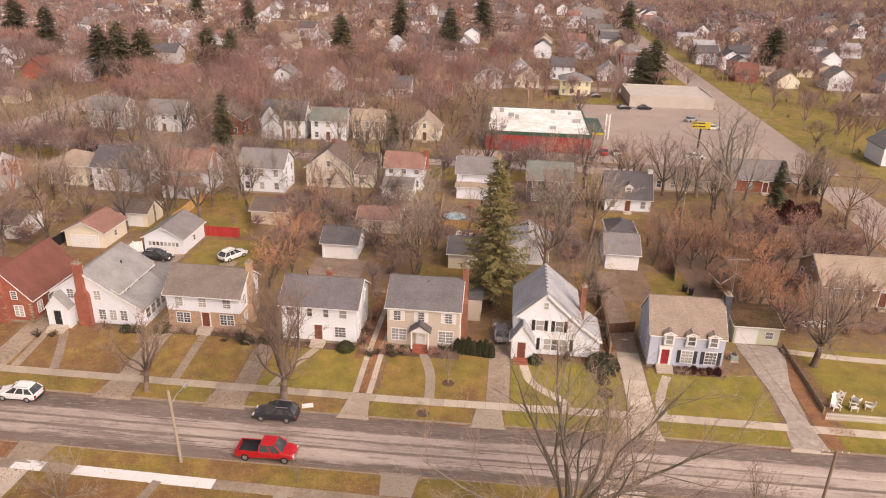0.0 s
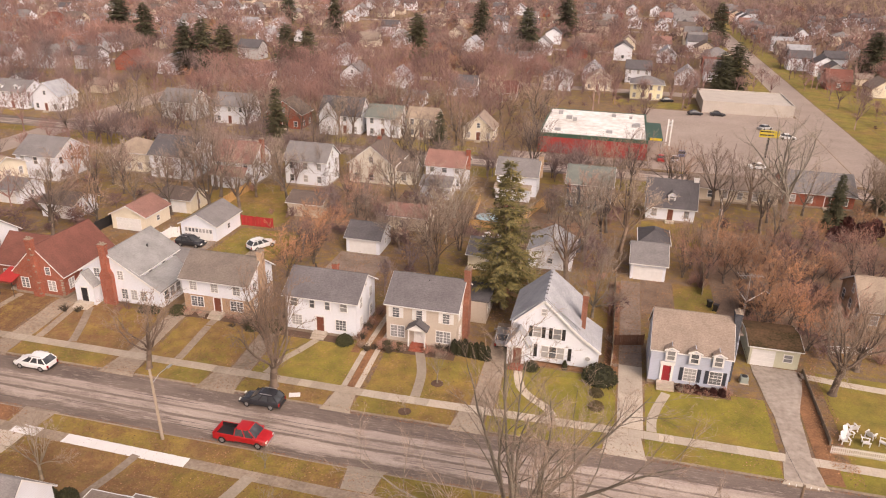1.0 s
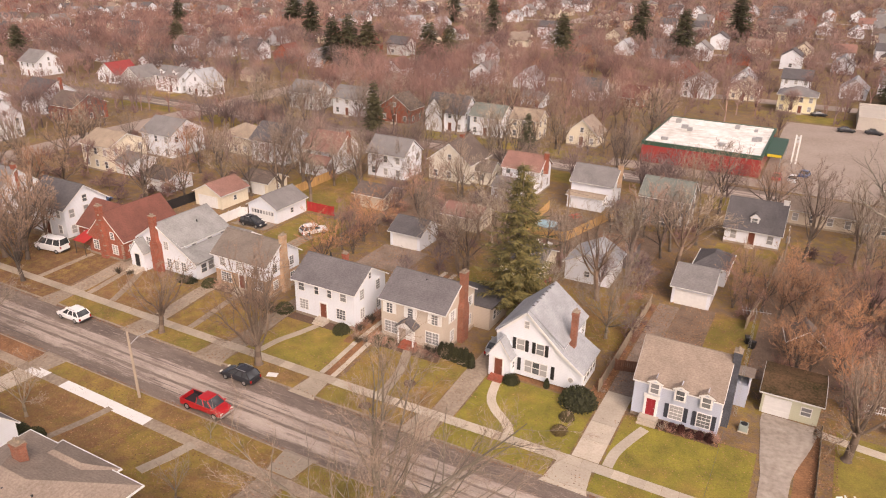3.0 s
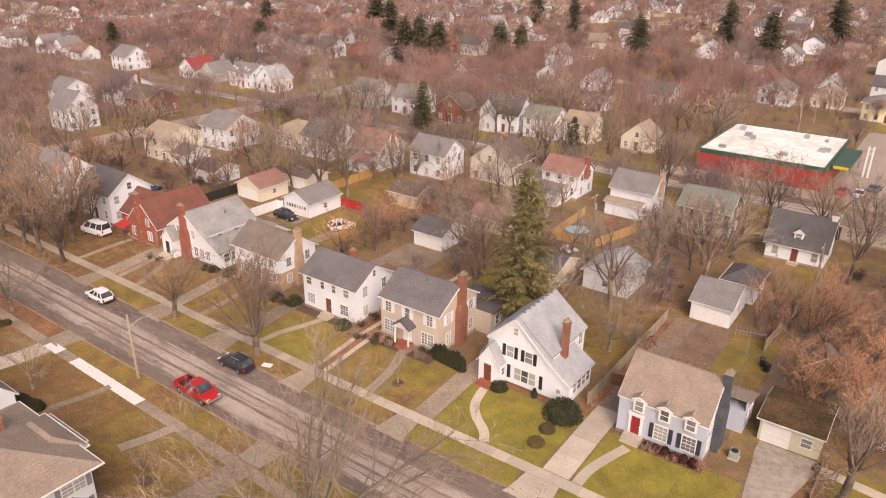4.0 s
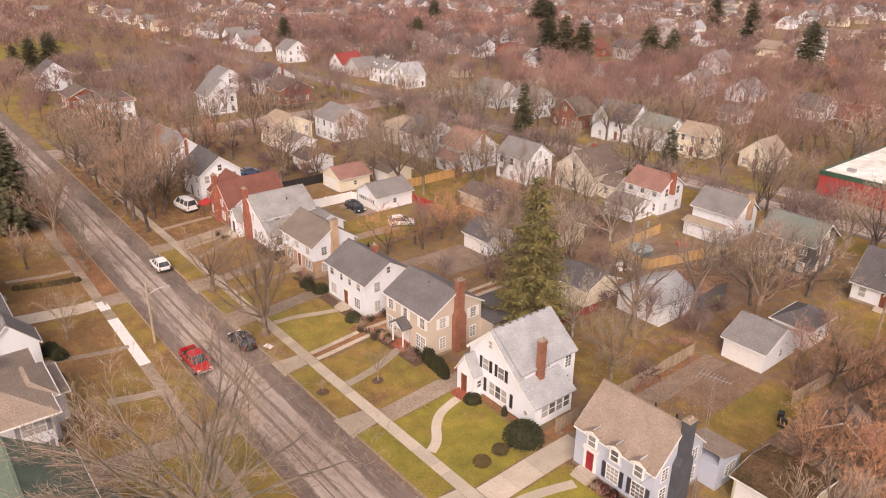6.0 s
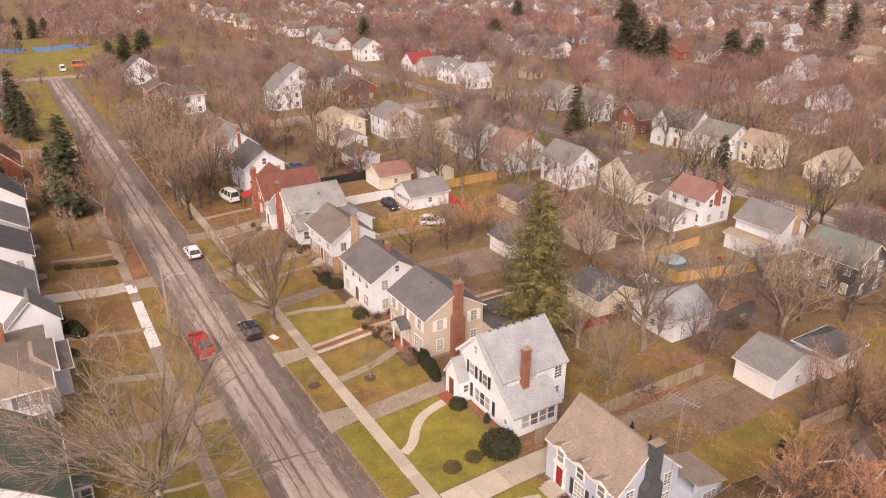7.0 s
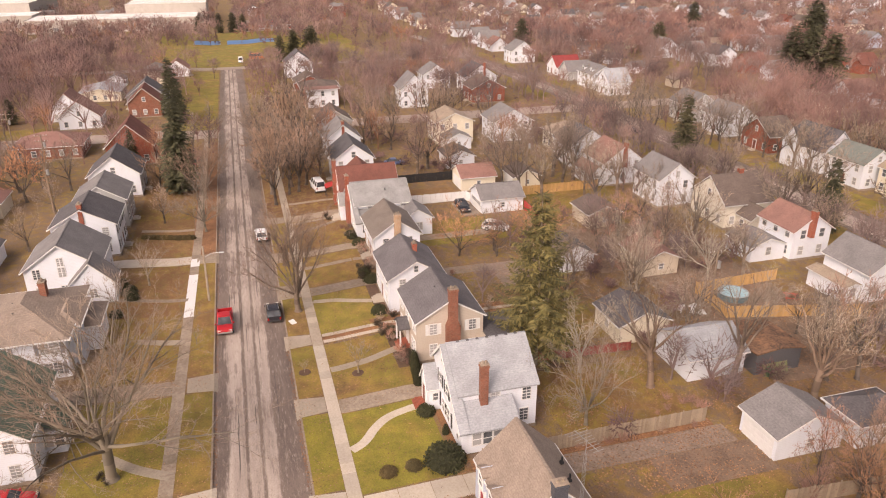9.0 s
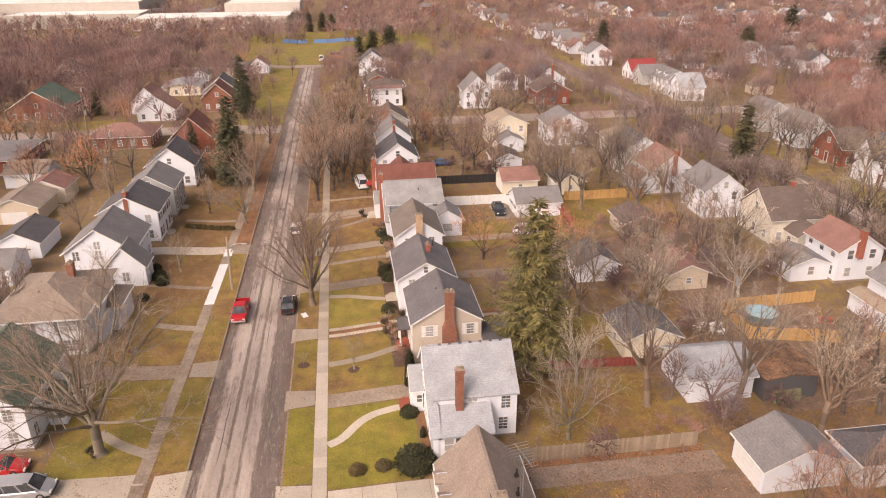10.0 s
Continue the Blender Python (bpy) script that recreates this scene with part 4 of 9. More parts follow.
def spruce_mesh(seed, height, radius, mat, bare=0.14):
    """A tall spruce: long boughs that sag and turn up at the tip, hung with short dense sprays, in uneven tiers."""
    rng = random.Random(seed)
    vs, fs = [], []

    def spray(c, e, l, w):
        sd = e.cross(Vector((rng.uniform(-.6, .6), rng.uniform(-.6, .6), 1))).normalized() * w
        b = len(vs)
        vs.extend((tuple(c - e * l * 0.2), tuple(c + e * l * 0.35 + sd), tuple(c + e * l), tuple(c + e * l * 0.35 - sd)))
        fs.append((b, b + 1, b + 2, b + 3))

    z = height * bare
    while z < height * 0.985:
        f = (z - height * bare) / (height * (1 - bare))
        tier = radius * min(1.0, 0.7 + 2.2 * f) * (1 - f) ** 0.85 * rng.uniform(0.78, 1.12) + 0.22
        n = max(5, round(5 + 4 * (1 - f)))
        a0 = rng.uniform(0, 6.28)
        for k in range(n):
            if rng.random() < 0.2:
                continue
            a = a0 + 2 * math.pi * (k + rng.uniform(-0.4, 0.4)) / n
            rr = tier * rng.uniform(0.55, 1.16)
            d = Vector((math.cos(a), math.sin(a), 0))
            side = Vector((-d.y, d.x, 0))
            m = max(3, round(rr / 0.27))
            for j in range(m):
                t = (j + 0.6) / m
                c = d * rr * t + Vector((0, 0, z + rr * (-0.5 * t + 0.4 * t * t)))
                if t < 0.3 and rng.random() < 0.6:
                    continue
                g = 0.3 + 0.55 * math.sin(math.pi * min(1, 0.15 + t * 0.85))
                for q in (-1, 1):
                    e = (d * rng.uniform(0.5, 1.0) + side * q * rng.uniform(0.6, 1.1) + Vector((0, 0, rng.uniform(-0.35, 0.05)))).normalized()
                    spray(c, e, g * rng.uniform(0.8, 1.3), 0.085 * rng.uniform(0.7, 1.5))
                if rng.random() < 0.85:
                    spray(c, (d * 0.5 + Vector((rng.uniform(-.3, .3), rng.uniform(-.3, .3), -rng.uniform(0.5, 1.2)))).normalized(), 0.5 * rng.uniform(0.7, 1.3), 0.09)
            spray(d * rr + Vector((0, 0, z - 0.1 * rr)), (d + Vector((0, 0, 0.35))).normalized(), 0.7, 0.07)
        z += rng.uniform(0.36, 0.62) * (0.45 + 0.55 * (1 - f))
    me = bpy.data.meshes.new("crown")
    me.from_pydata(vs, [], fs)
    me.materials.append(mat)
    return me


def conifer(x, y, height, crown, h0, label, name="spruce_tree", rz=None, wide=1.0):
    ob = new(name)
    s = height / h0
    ob.matrix_basis = pose(x, y, ground_z(x, y), 0, 0, random.uniform(0, 360) if rz is None else rz) @ Matrix.Diagonal((s * wide, s * wide, s, 1))
    tagged(ob, label, "tree", "conifers")
    key = ("conetrunk", h0)
    if key not in _mesh:
        _mesh[key] = segs_mesh("trunk", [(Vector((0, 0, -0.2)), Vector((0, 0, h0 * 0.4)), h0 * 0.017, h0 * 0.012, 8), (Vector((0, 0, h0 * 0.4)), Vector((0, 0, h0 * 0.98)), h0 * 0.012, 0.02, 6)], BARK)
    part("trunk", _mesh[key], BARK, ob)
    part("crown", crown, NEEDLE, ob)
    return ob


def shrub_mesh(seed, mat, n=1100, spike=0.1, flat=1.0):
    """A clipped round shrub of many small leaf clumps over a dark core."""
    rng = random.Random(seed)
    vs, fs = [], []
    for k in range(n):
        u, a = rng.uniform(-0.25, 1), rng.uniform(0, 2 * math.pi)
        s = math.sqrt(max(0, 1 - u * u))
        d = Vector((s * math.cos(a), s * math.sin(a), u))
        c = Vector((d.x, d.y, d.z * flat)) * rng.uniform(0.84, 0.98)
        e = rand_turn(rng, d, rng.uniform(0.2, 1.3))
        w = e.orthogonal().normalized()
        l = spike * rng.uniform(0.6, 1.4)
        b = len(vs)
        vs += [tuple(c - w * l * 0.6), tuple(c + w * l * 0.6), tuple(c + e * l)]
        fs.append((b, b + 1, b + 2))
    me = bpy.data.meshes.new("leaves")
    bm = bmesh.new()
    bmesh.ops.create_icosphere(bm, subdivisions=2, radius=0.86)
    for v in bm.verts:
        v.co *= rng.uniform(0.92, 1.03)
        v.co.z *= flat
    core = len(bm.verts)
    verts = [tuple(v.co) for v in bm.verts]
    faces = [tuple(v.index for v in f.verts) for f in bm.faces]
    bm.free()
    me.from_pydata(verts + vs, [], faces + [tuple(i + core for i in f) for f in fs])
    me.materials.append(mat)
    return me


def twig_shrub_mesh(seed, mat, n=26, fine=7, twig_r=0.012):
    """A bare shrub, about one metre high: stems fanning from the ground."""
    rng = random.Random(seed)
    segs = []
    for k in range(n):
        a, t = rng.uniform(0, 2 * math.pi), rng.uniform(0.05, 0.9)
        d = Vector((math.cos(a) * math.sin(t), math.sin(a) * math.sin(t), math.cos(t)))
        p = Vector((math.cos(a), math.sin(a), 0)) * rng.uniform(0, 0.2)
        q = p + d * rng.uniform(0.5, 1.0)
        segs.append((p, q, twig_r * 1.4, twig_r * 0.6, 3))
        for j in range(fine):
            c = p.lerp(q, rng.uniform(0.3, 1))
            e = rand_turn(rng, d, rng.uniform(0.3, 1.0))
            segs.append((c, c + e * rng.uniform(0.2, 0.45), twig_r * 1.3, 0.0, 1))
    return segs_mesh("stems", segs, mat, False)


def shrub(me, x, y, rx, ry, rz, label, name="shrub", group="shrubs", z=0.0, turn=None):
    ob = new(name, me)
    ob.matrix_basis = pose(x, y, z + ground_z(x, y), 0, 0, random.uniform(0, 360) if turn is None else turn) @ Matrix.Diagonal((rx, ry, rz, 1))
    return tagged(ob, label, "shrub", group)


# ---------------------------------------------------------------- vehicles
def car(kind, x, y, rz, paint, label, name="car", category="car", L=4.6, W=1.82, H=1.68, plain_=False):
    """A parked vehicle, nose to +x before it is turned."""
    c = thing(name, x, y, -0.124 if KERB_S < y < KERB_N else 0.02, rz, label, category, "parked vehicles")
    key = (kind, paint.name, L, plain_)
    if key not in _mesh:
        _mesh[key] = vehicle_meshes(kind, paint, L, W, H, plain_)
    for nm, me, children in _mesh[key]:
        ob = part(nm, me, paint, c)
        for cn, cm, off in children:
            ch = part(cn, cm, paint, ob)
            ch.matrix_basis = pose(*off)
    return c


def car_shell(bm, body, W, low, belt, back=None):
    """A body lofted along its length: rounded shoulders, narrower at nose and tail, its top following the profile's upper line."""
    upper = sorted((u, z) for u, z in body if z > low + 0.2)
    x0, x1 = min(u for u, _ in body) if back is None else back, max(u for u, _ in body)
    us, zs = [u for u, _ in upper], [z for _, z in upper]
    rings = []
    for k in range(15):
        f = 0.5 - 0.5 * math.cos(math.pi * k / 14)
        x = x0 + (x1 - x0) * f
        nose = max(0.0, (x - x1 + 0.7) / 0.7)
        tail = max(0.0, (x0 + 0.6 - x) / 0.6) if back is None else 0.0
        w = W / 2 * (1 - 0.16 * nose ** 2 - 0.1 * tail ** 2)
        top = float(np.interp(x, us, zs)) - 0.07 * nose ** 3
        bot = low + 0.1 * max(nose, tail) ** 2
        mid = bot + (top - bot) * 0.55
        half = [(w * 0.88, bot), (w * 0.985, bot + 0.1), (w, mid), (w * 0.975, top - 0.1), (w * 0.9, top - 0.02), (w * 0.6, top + 0.02)]
        rings.append([bm.verts.new((x, -y, z)) for y, z in half] + [bm.verts.new((x, y, z)) for y, z in half[::-1]])
    for a, b in zip(rings, rings[1:]):
        for i in range(12):
            j = (i + 1) % 12
            bm.faces.new((a[i], a[j], b[j], b[i]))
    bm.faces.new(rings[0])
    bm.faces.new(rings[-1][::-1])
    bmesh.ops.recalc_face_normals(bm, faces=bm.faces)


def vehicle_meshes(kind, paint, L, W, H, plain_=False):
    h = L / 2
    if kind == "suv":
        low, belt = 0.28, H * 0.6
        body = [(-h, low + .12), (-h + .1, belt - .05), (-h + .15, belt), (h - 1.25, belt), (h - .35, belt - .16), (h - .05, belt - .35), (h, low + .1), (h - .2, low), (-h + .2, low)]
        cab = [(-h + .12, belt), (-h + .62, H - .13), (-h + .95, H - .05), (h - 2.5, H), (h - 2.15, H - .06), (h - 1.2, belt)]
    elif kind == "van":
        low, belt = 0.28, H * 0.58
        body = [(-h, low + .1), (-h + .02, belt), (h - 1.0, belt), (h - .3, belt - .2), (h, belt - .45), (h, low + .1), (h - .15, low), (-h + .15, low)]
        cab = [(-h + .03, belt), (-h + .1, H - .05), (-h + .3, H), (h - 1.9, H), (h - 1.7, H - .05), (h - .85, belt)]
    elif kind == "pickup":
        low, belt = 0.42, 1.15
        body = [(-h, low + .1), (-h, belt), (h - 1.05, belt), (h - .3, belt - .1), (h, belt - .25), (h, low + .05), (h - .15, low), (-h + .15, low)]
        cab = [(-.55, belt), (-.46, H - .05), (-.3, H), (h - 2.0, H), (h - 1.85, H - .05), (h - 1.12, belt)]
    else:
        low, belt = 0.22, 0.9
        body = [(-h, low + .12), (-h + .05, belt - .1), (-h + .2, belt), (h - 1.2, belt), (h - .3, belt - .18), (h, belt - .35), (h, low + .1), (h - .2, low), (-h + .2, low)]
        cab = [(-h + .55, belt), (-h + 1.2, H - .03), (-h + 1.5, H), (h - 2.2, H), (h - 2.0, H - .04), (h - 1.25, belt)]
    out = []
    bm = bmesh.new()
    car_shell(bm, body, W, low, belt, -0.6 if kind == "pickup" else None)
    if kind == "pickup":   # the open bed behind the cab
        fl, wl = low + 0.25, 0.09
        for y0, y1 in ((-W / 2 + .02, -W / 2 + wl), (W / 2 - wl, W / 2 - .02)):
            box(bm, -h, -.58, y0, y1, low, belt)
        box(bm, -h, -h + wl, -W / 2 + wl, W / 2 - wl, low, belt)
        box(bm, -h + wl, -.58, -W / 2 + wl, W / 2 - wl, low, fl)
        b2 = bmesh.new()
        box(b2, -h + wl + .01, -.62, -W / 2 + wl + .03, W / 2 - wl - .03, fl, fl + .02)
        for y0, y1 in ((-W / 2 + wl, -W / 2 + wl + .025), (W / 2 - wl - .025, W / 2 - wl)):
            box(b2, -h + wl, -.6, y0, y1, fl, belt - .06)
        box(b2, -.62, -.6, -W / 2 + wl + .03, W / 2 - wl - .03, fl + .02, belt - .06)
        out.append(("bed_liner", mesh_of("bed_liner", b2, BLACK), []))
    kids = []
    for s in (-1, 1):
        b2 = bmesh.new()
        box(b2, -0.05, 0.06, -0.18, 0.18, -0.09, 0.09)
        kids.append(("headlight", mesh_of("headlight", b2, LAMP_W), (h - 0.07, s * (W / 2 - 0.3), belt - 0.33)))
        b2 = bmesh.new()
        box(b2, -0.04, 0.05, -0.1, 0.1, -0.16, 0.16)
        kids.append(("tail_light", mesh_of("tail_light", b2, LAMP_R), (-h + 0.02, s * (W / 2 - 0.16), belt - 0.28)))
    if plain_:
        kids = []
    for x0, x1, z in () if plain_ else ((h - 0.12, h + 0.07, low + 0.16), (-h - 0.07, -h + 0.12, low + 0.16)):
        b2 = bmesh.new()
        box(b2, x0, x1, -W / 2 + 0.08, W / 2 - 0.08, z - 0.1, z + 0.1)
        bmesh.ops.bevel(b2, geom=list(b2.edges), offset=0.03, segments=1, affect="EDGES")
        kids.append(("bumper", mesh_of("bumper", b2, STEEL if kind == "pickup" else BLACK), (0, 0, 0)))
    out.append(("body", mesh_of("body", bm, paint), kids))
    # cabin: glass house with pillars, and a painted roof
    bm = bmesh.new()
    t = 0.86
    zt = max(z for _, z in cab)
    zb = min(z for _, z in cab)
    wid = lambda z: W / 2 * (0.94 - 0.2 * (z - zb) / (zt - zb))
    a = [bm.verts.new((u, -wid(z), z)) for u, z in cab]
    b = [bm.verts.new((u, wid(z), z)) for u, z in cab]
    n = len(cab)
    bm.faces.new(a)
    bm.faces.new(b[::-1])
    for i in range(n):
        j = (i + 1) % n
        bm.faces.new((a[j], a[i], b[i], b[j]))
    bmesh.ops.recalc_face_normals(bm, faces=bm.faces)
    out.append(("cabin_glass", mesh_of("cabin_glass", bm, CAR_GLASS), []))
    bm = bmesh.new()
    top = [(u, z) for u, z in cab if z > zt - 0.15]
    u0, u1 = min(u for u, _ in top), max(u for u, _ in top)
    crown = []
    for k in range(7):
        u = u0 + 0.02 + (u1 - u0 - 0.04) * k / 6
        z = float(np.interp(u, [a_ for a_, _ in top], [b_ for _, b_ in top]))
        ww = wid(z) * (0.97 if k in (0, 6) else 1.02)
        half = [(ww * 1.01, z - 0.07), (ww, z), (ww * 0.8, z + 0.04), (ww * 0.35, z + 0.055)]
        crown.append([bm.verts.new((u, -y, q)) for y, q in half] + [bm.verts.new((u, y, q)) for y, q in half[::-1]])
    for a_, b_ in zip(crown, crown[1:]):
        for i in range(8):
            bm.faces.new((a_[i], a_[(i + 1) % 8], b_[(i + 1) % 8], b_[i]))
    bm.faces.new(crown[0])
    bm.faces.new(crown[-1][::-1])
    bmesh.ops.recalc_face_normals(bm, faces=bm.faces)
    out.append(("roof", mesh_of("roof", bm, paint), []))
    (rb, rz0), (fb, fz0) = cab[0], cab[-1]
    posts = [((cab[0]), (cab[1])), ((cab[-1]), (cab[-2]))]
    mids = [0.5] if kind == "pickup" else [0.33, 0.66]
    for m_ in mids if not plain_ else ():
        posts.append(((rb + (fb - rb) * m_, zb), (u0 + (u1 - u0) * m_, zt - 0.03)))
    for (ua, za), (ub, zb2) in posts if not plain_ else ():
        for s in (-1, 1):
            bm = bmesh.new()
            beam(bm, (ua, s * (wid(za) + 0.005), za), (ub, s * (wid(zb2) + 0.005), zb2), 0.09, 0.09)
            out.append(("pillar", mesh_of("pillar", bm, paint), []))
    if kind == "suv":
        for s in (-1, 1):
            bm = bmesh.new()
            beam(bm, (u0 + 0.2, s * W * 0.36, zt + 0.07), (u1 - 0.3, s * W * 0.36, zt + 0.07), 0.05)
            out.append(("roof_rail", mesh_of("roof_rail", bm, STEEL), []))
    r = 0.39 if kind == "pickup" else 0.34
    tyre, rim = bmesh.new(), bmesh.new()
    tube(tyre, (0, -0.11, 0), (0, 0.11, 0), r, r, 18)
    tube(rim, (0, -0.125, 0), (0, 0.125, 0), r * 0.6, r * 0.6, 12)
    tyre, rim = mesh_of("wheel", tyre, RUBBER), mesh_of("rim", rim, STEEL)
    for u in (-h + 0.95, h - 0.92):
        for s in (-1, 1):
            out.append(("wheel", _moved(tyre, (u, s * (W / 2 - 0.1), r)), [] if plain_ else [("rim", rim, (u, s * (W / 2 - 0.1), r))]))
    for s in () if plain_ else (-1, 1):
        bm = bmesh.new()
        box(bm, fb - 0.25, fb - 0.08, s * (W / 2 + 0.12) - 0.09, s * (W / 2 + 0.12) + 0.09, zb + 0.02, zb + 0.16)
        out.append(("mirror", mesh_of("mirror", bm, paint), []))
    return out


def _moved(me, off):
    m2 = me.copy()
    m2.transform(Matrix.Translation(off))
    return m2

# ---------------------------------------------------------------- ground, streets, pavements
KERB_S, KERB_N = 53.05, 61.6
NST_S, NST_N = 154.5, 163.0


def flat(name, x0, x1, y0, y1, mat, z=0.02, th=0.04, label="", kind="structure", category="", parent=None):
    bm = bmesh.new()
    sheet(bm, x0, x1, y0, y1, z - th, z)
    ob = part(name, bm, mat, parent)
    if parent is None:
        tagged(ob, label, category, "", kind)
    return ob


def ribbon(name, pts, width, mat, z=0.03, label="", category="path", parent=None, kind="structure"):
    """A paved path along points, as one thin solid."""
    bm = bmesh.new()
    pts = [Vector((*p, 0)) for p in pts]
    left, right = [], []
    for i, p in enumerate(pts):
        d = (pts[min(i + 1, len(pts) - 1)] - pts[max(i - 1, 0)]).normalized()
        n = Vector((-d.y, d.x, 0)) * (width(p.y) if callable(width) else width) / 2
        left.append(p + n)
        right.append(p - n)
    for i in range(len(pts) - 1):
        lo = [Vector((v.x, v.y, ground_z(v.x, v.y) - 0.02)) for v in (right[i], right[i + 1], left[i + 1], left[i])]
        hull8(bm, lo, [Vector((v.x, v.y, v.z + 0.02 + z)) for v in lo])
    bmesh.ops.recalc_face_normals(bm, faces=bm.faces)
    ob = part(name, bm, mat, parent)
    if parent is None:
        tagged(ob, label, category, "", kind)
    return ob


def curve_pts(pts, n=6):
    """A smooth line through the given points."""
    out = []
    for i in range(len(pts) - 1):
        p0, p1, p2, p3 = (Vector(pts[max(0, min(len(pts) - 1, k))]) for k in (i - 1, i, i + 1, i + 2))
        for k in range(n):
            t = k / n
            out.append(0.5 * ((2 * p1) + (p2 - p0) * t + (2 * p0 - 5 * p1 + 4 * p2 - p3) * t * t + (3 * p1 - p0 - 3 * p2 + p3) * t ** 3))
    out.append(Vector(pts[-1]))
    return [(v.x, v.y) for v in out]


def make_ground():
    ys = [(y, 0) for y in (-2500, *LAND_Y[:5])] + [(KERB_S, 0), (KERB_S, -0.13), (KERB_N, -0.13), (KERB_N, 0)] + [(y, 0) for y in LAND_Y[5:]]
    ys += [(NST_S, 0), (NST_S, -0.13), (NST_N, -0.13), (NST_N, 0), (2500, 0)]
    xs = [-2500, *LAND_X, 120, 2500]
    bm = bmesh.new()
    grid = [[bm.verts.new((x, y, z + ground_z(x, y))) for y, z in ys] for x in xs]
    for i in range(len(xs) - 1):
        for j in range(len(ys) - 1):
            bm.faces.new((grid[i][j], grid[i + 1][j], grid[i + 1][j + 1], grid[i][j + 1]))
    tagged(part("ground", bm, GROUND), "brown and olive winter yard ground with fallen leaves", "ground", "", "structure")


make_ground()
flat("road", -246, 120, KERB_S, KERB_N, STREET, -0.124, 0.02, "worn grey asphalt street with dark repair strips", category="road")
flat("road", -350, 64, NST_S, NST_N, STREET_N, -0.124, 0.02, "worn asphalt street behind the houses", category="road")
# crack sealer and repair strips that run with the street
_r = random.Random(5)
for k in range(12):
    x0 = _r.uniform(-75, 30)
    y = _r.choice((54.6, 55.5, 56.6, 57.4, 58.4, 59.6)) + _r.uniform(-0.25, 0.25)
    L = _r.uniform(3, 14)
    pts = [(x0 + L * j / 5, y + _r.uniform(-0.035, 0.035)) for j in range(6)]
    bm = bmesh.new()
    w = _r.uniform(0.05, 0.11)
    for j in range(5):
        (xa, ya), (xb, yb) = pts[j], pts[j + 1]
        wa, wb = w * (0.3 if j == 0 else 1), w * (0.25 if j == 4 else 1)
        za, zb = ground_z(xa, ya) - 0.124, ground_z(xb, yb) - 0.124
        slab(bm, [(xa, ya - wa / 2, za), (xb, yb - wb / 2, zb), (xb, yb + wb / 2, zb), (xa, ya + wa / 2, za)], 0.008)
    tagged(part("repair_strip", bm, TAR), "dark tar repair strip on the street", "road patch", "repair strips", "structure")

# cross streets and other paved ground
for x0, x1, y0, y1, lab in ((64, 74, 163, 900, "pale asphalt cross street"), (-131, -122, 163.2, 900, "pale asphalt cross street"), (-131, -122, 61.4, 154.3, "pale asphalt cross street"),
                            (-131, -122, -300, 52.7, "pale asphalt cross street"), (64, 74, 61.4, 154.3, "pale asphalt cross street")):
    flat("road", x0, x1, y0, y1, LOT, 0.012, 0.05, lab, category="road")
for y in (262, 366, 470, 574):
    flat("road", -600, 63.8, y - 4, y + 4, LOT, 0.019, 0.05, "pale asphalt side street", category="road")
flat("road", -600, -131.2, -50, -42, LOT, 0.019, 0.05, "pale asphalt side street", category="road")
flat("parking_lot", 19.5, 63.8, 164.5, 234, LOT, 0.014, 0.05, "pale worn asphalt lot beside the store", category="parking lot")
flat("parking_lot", -12, 19.4, 164.5, 170.6, LOT, 0.014, 0.05, "pale worn asphalt strip before the store", category="parking lot")
flat("road", -252, -244, -60, 150, LOT, 0.012, 0.05, "pale asphalt cross street at the end", category="road")
flat("parking_lot", -495, -412, 64, 108, LOT, 0.014, 0.05, "distant parking lot by the low commercial building", category="parking lot")

# aprons of the drives: (street end x0, x1, then inner x0, x1)
NORTH_DRIVES = [(-59.6, -56.2), (-43.3, -39.2), (-31.0, -26.6), (-16.3, -13.2), (-2.3, 1.1), (13.0, 17.1), (29.7, 33.4)]
SOUTH_DRIVES = [(-46.0, -42.2), (-10.2, -6.6), (9.6, 14.0), (-26.9, -26.6)]
apron_parent = thing("driveway_aprons", 0, 0, 0, 0, "concrete driveway aprons across the verge", "apron", "", "structure")
for drives, y_road, y_kerb, y_walk in ((NORTH_DRIVES, KERB_N - 0.4, KERB_N + 0.02, 64.38), (SOUTH_DRIVES[:3], KERB_S + 0.4, KERB_S - 0.02, 50.2)):
    for x0, x1 in drives:
        bm = bmesh.new()
        rows_ = [(y_road, -0.115, 0.25), (y_kerb, 0.016, 0.0), (y_walk, 0.045, -0.35)]
        for (ya, za, fa), (yb, zb, fb) in zip(rows_, rows_[1:]):
            lo = [(x, y, ground_z(x, y) - 0.14) for x, y in ((x0 - fa, ya), (x1 + fa, ya), (x1 + fb, yb), (x0 - fb, yb))]
            hull8(bm, lo, [(x, y, z + 0.14 + (za if y == ya else zb)) for x, y, z in lo])
        bmesh.ops.recalc_face_normals(bm, faces=bm.faces)
        part("apron", bm, CONC if x0 > 5 else CONC_WORN if x0 > -25 else CONC_OLD, apron_parent)


def gaps(x0, x1, cuts):
    """The stretches of x0..x1 that the cuts leave."""
    out, a = [], x0
    for c0, c1 in sorted(cuts):
        if c0 > a:
            out.append((a, min(c0, x1)))
        a = max(a, c1)
    if a < x1:
        out.append((a, x1))
    return [(p, q) for p, q in out if q - p > 0.2]


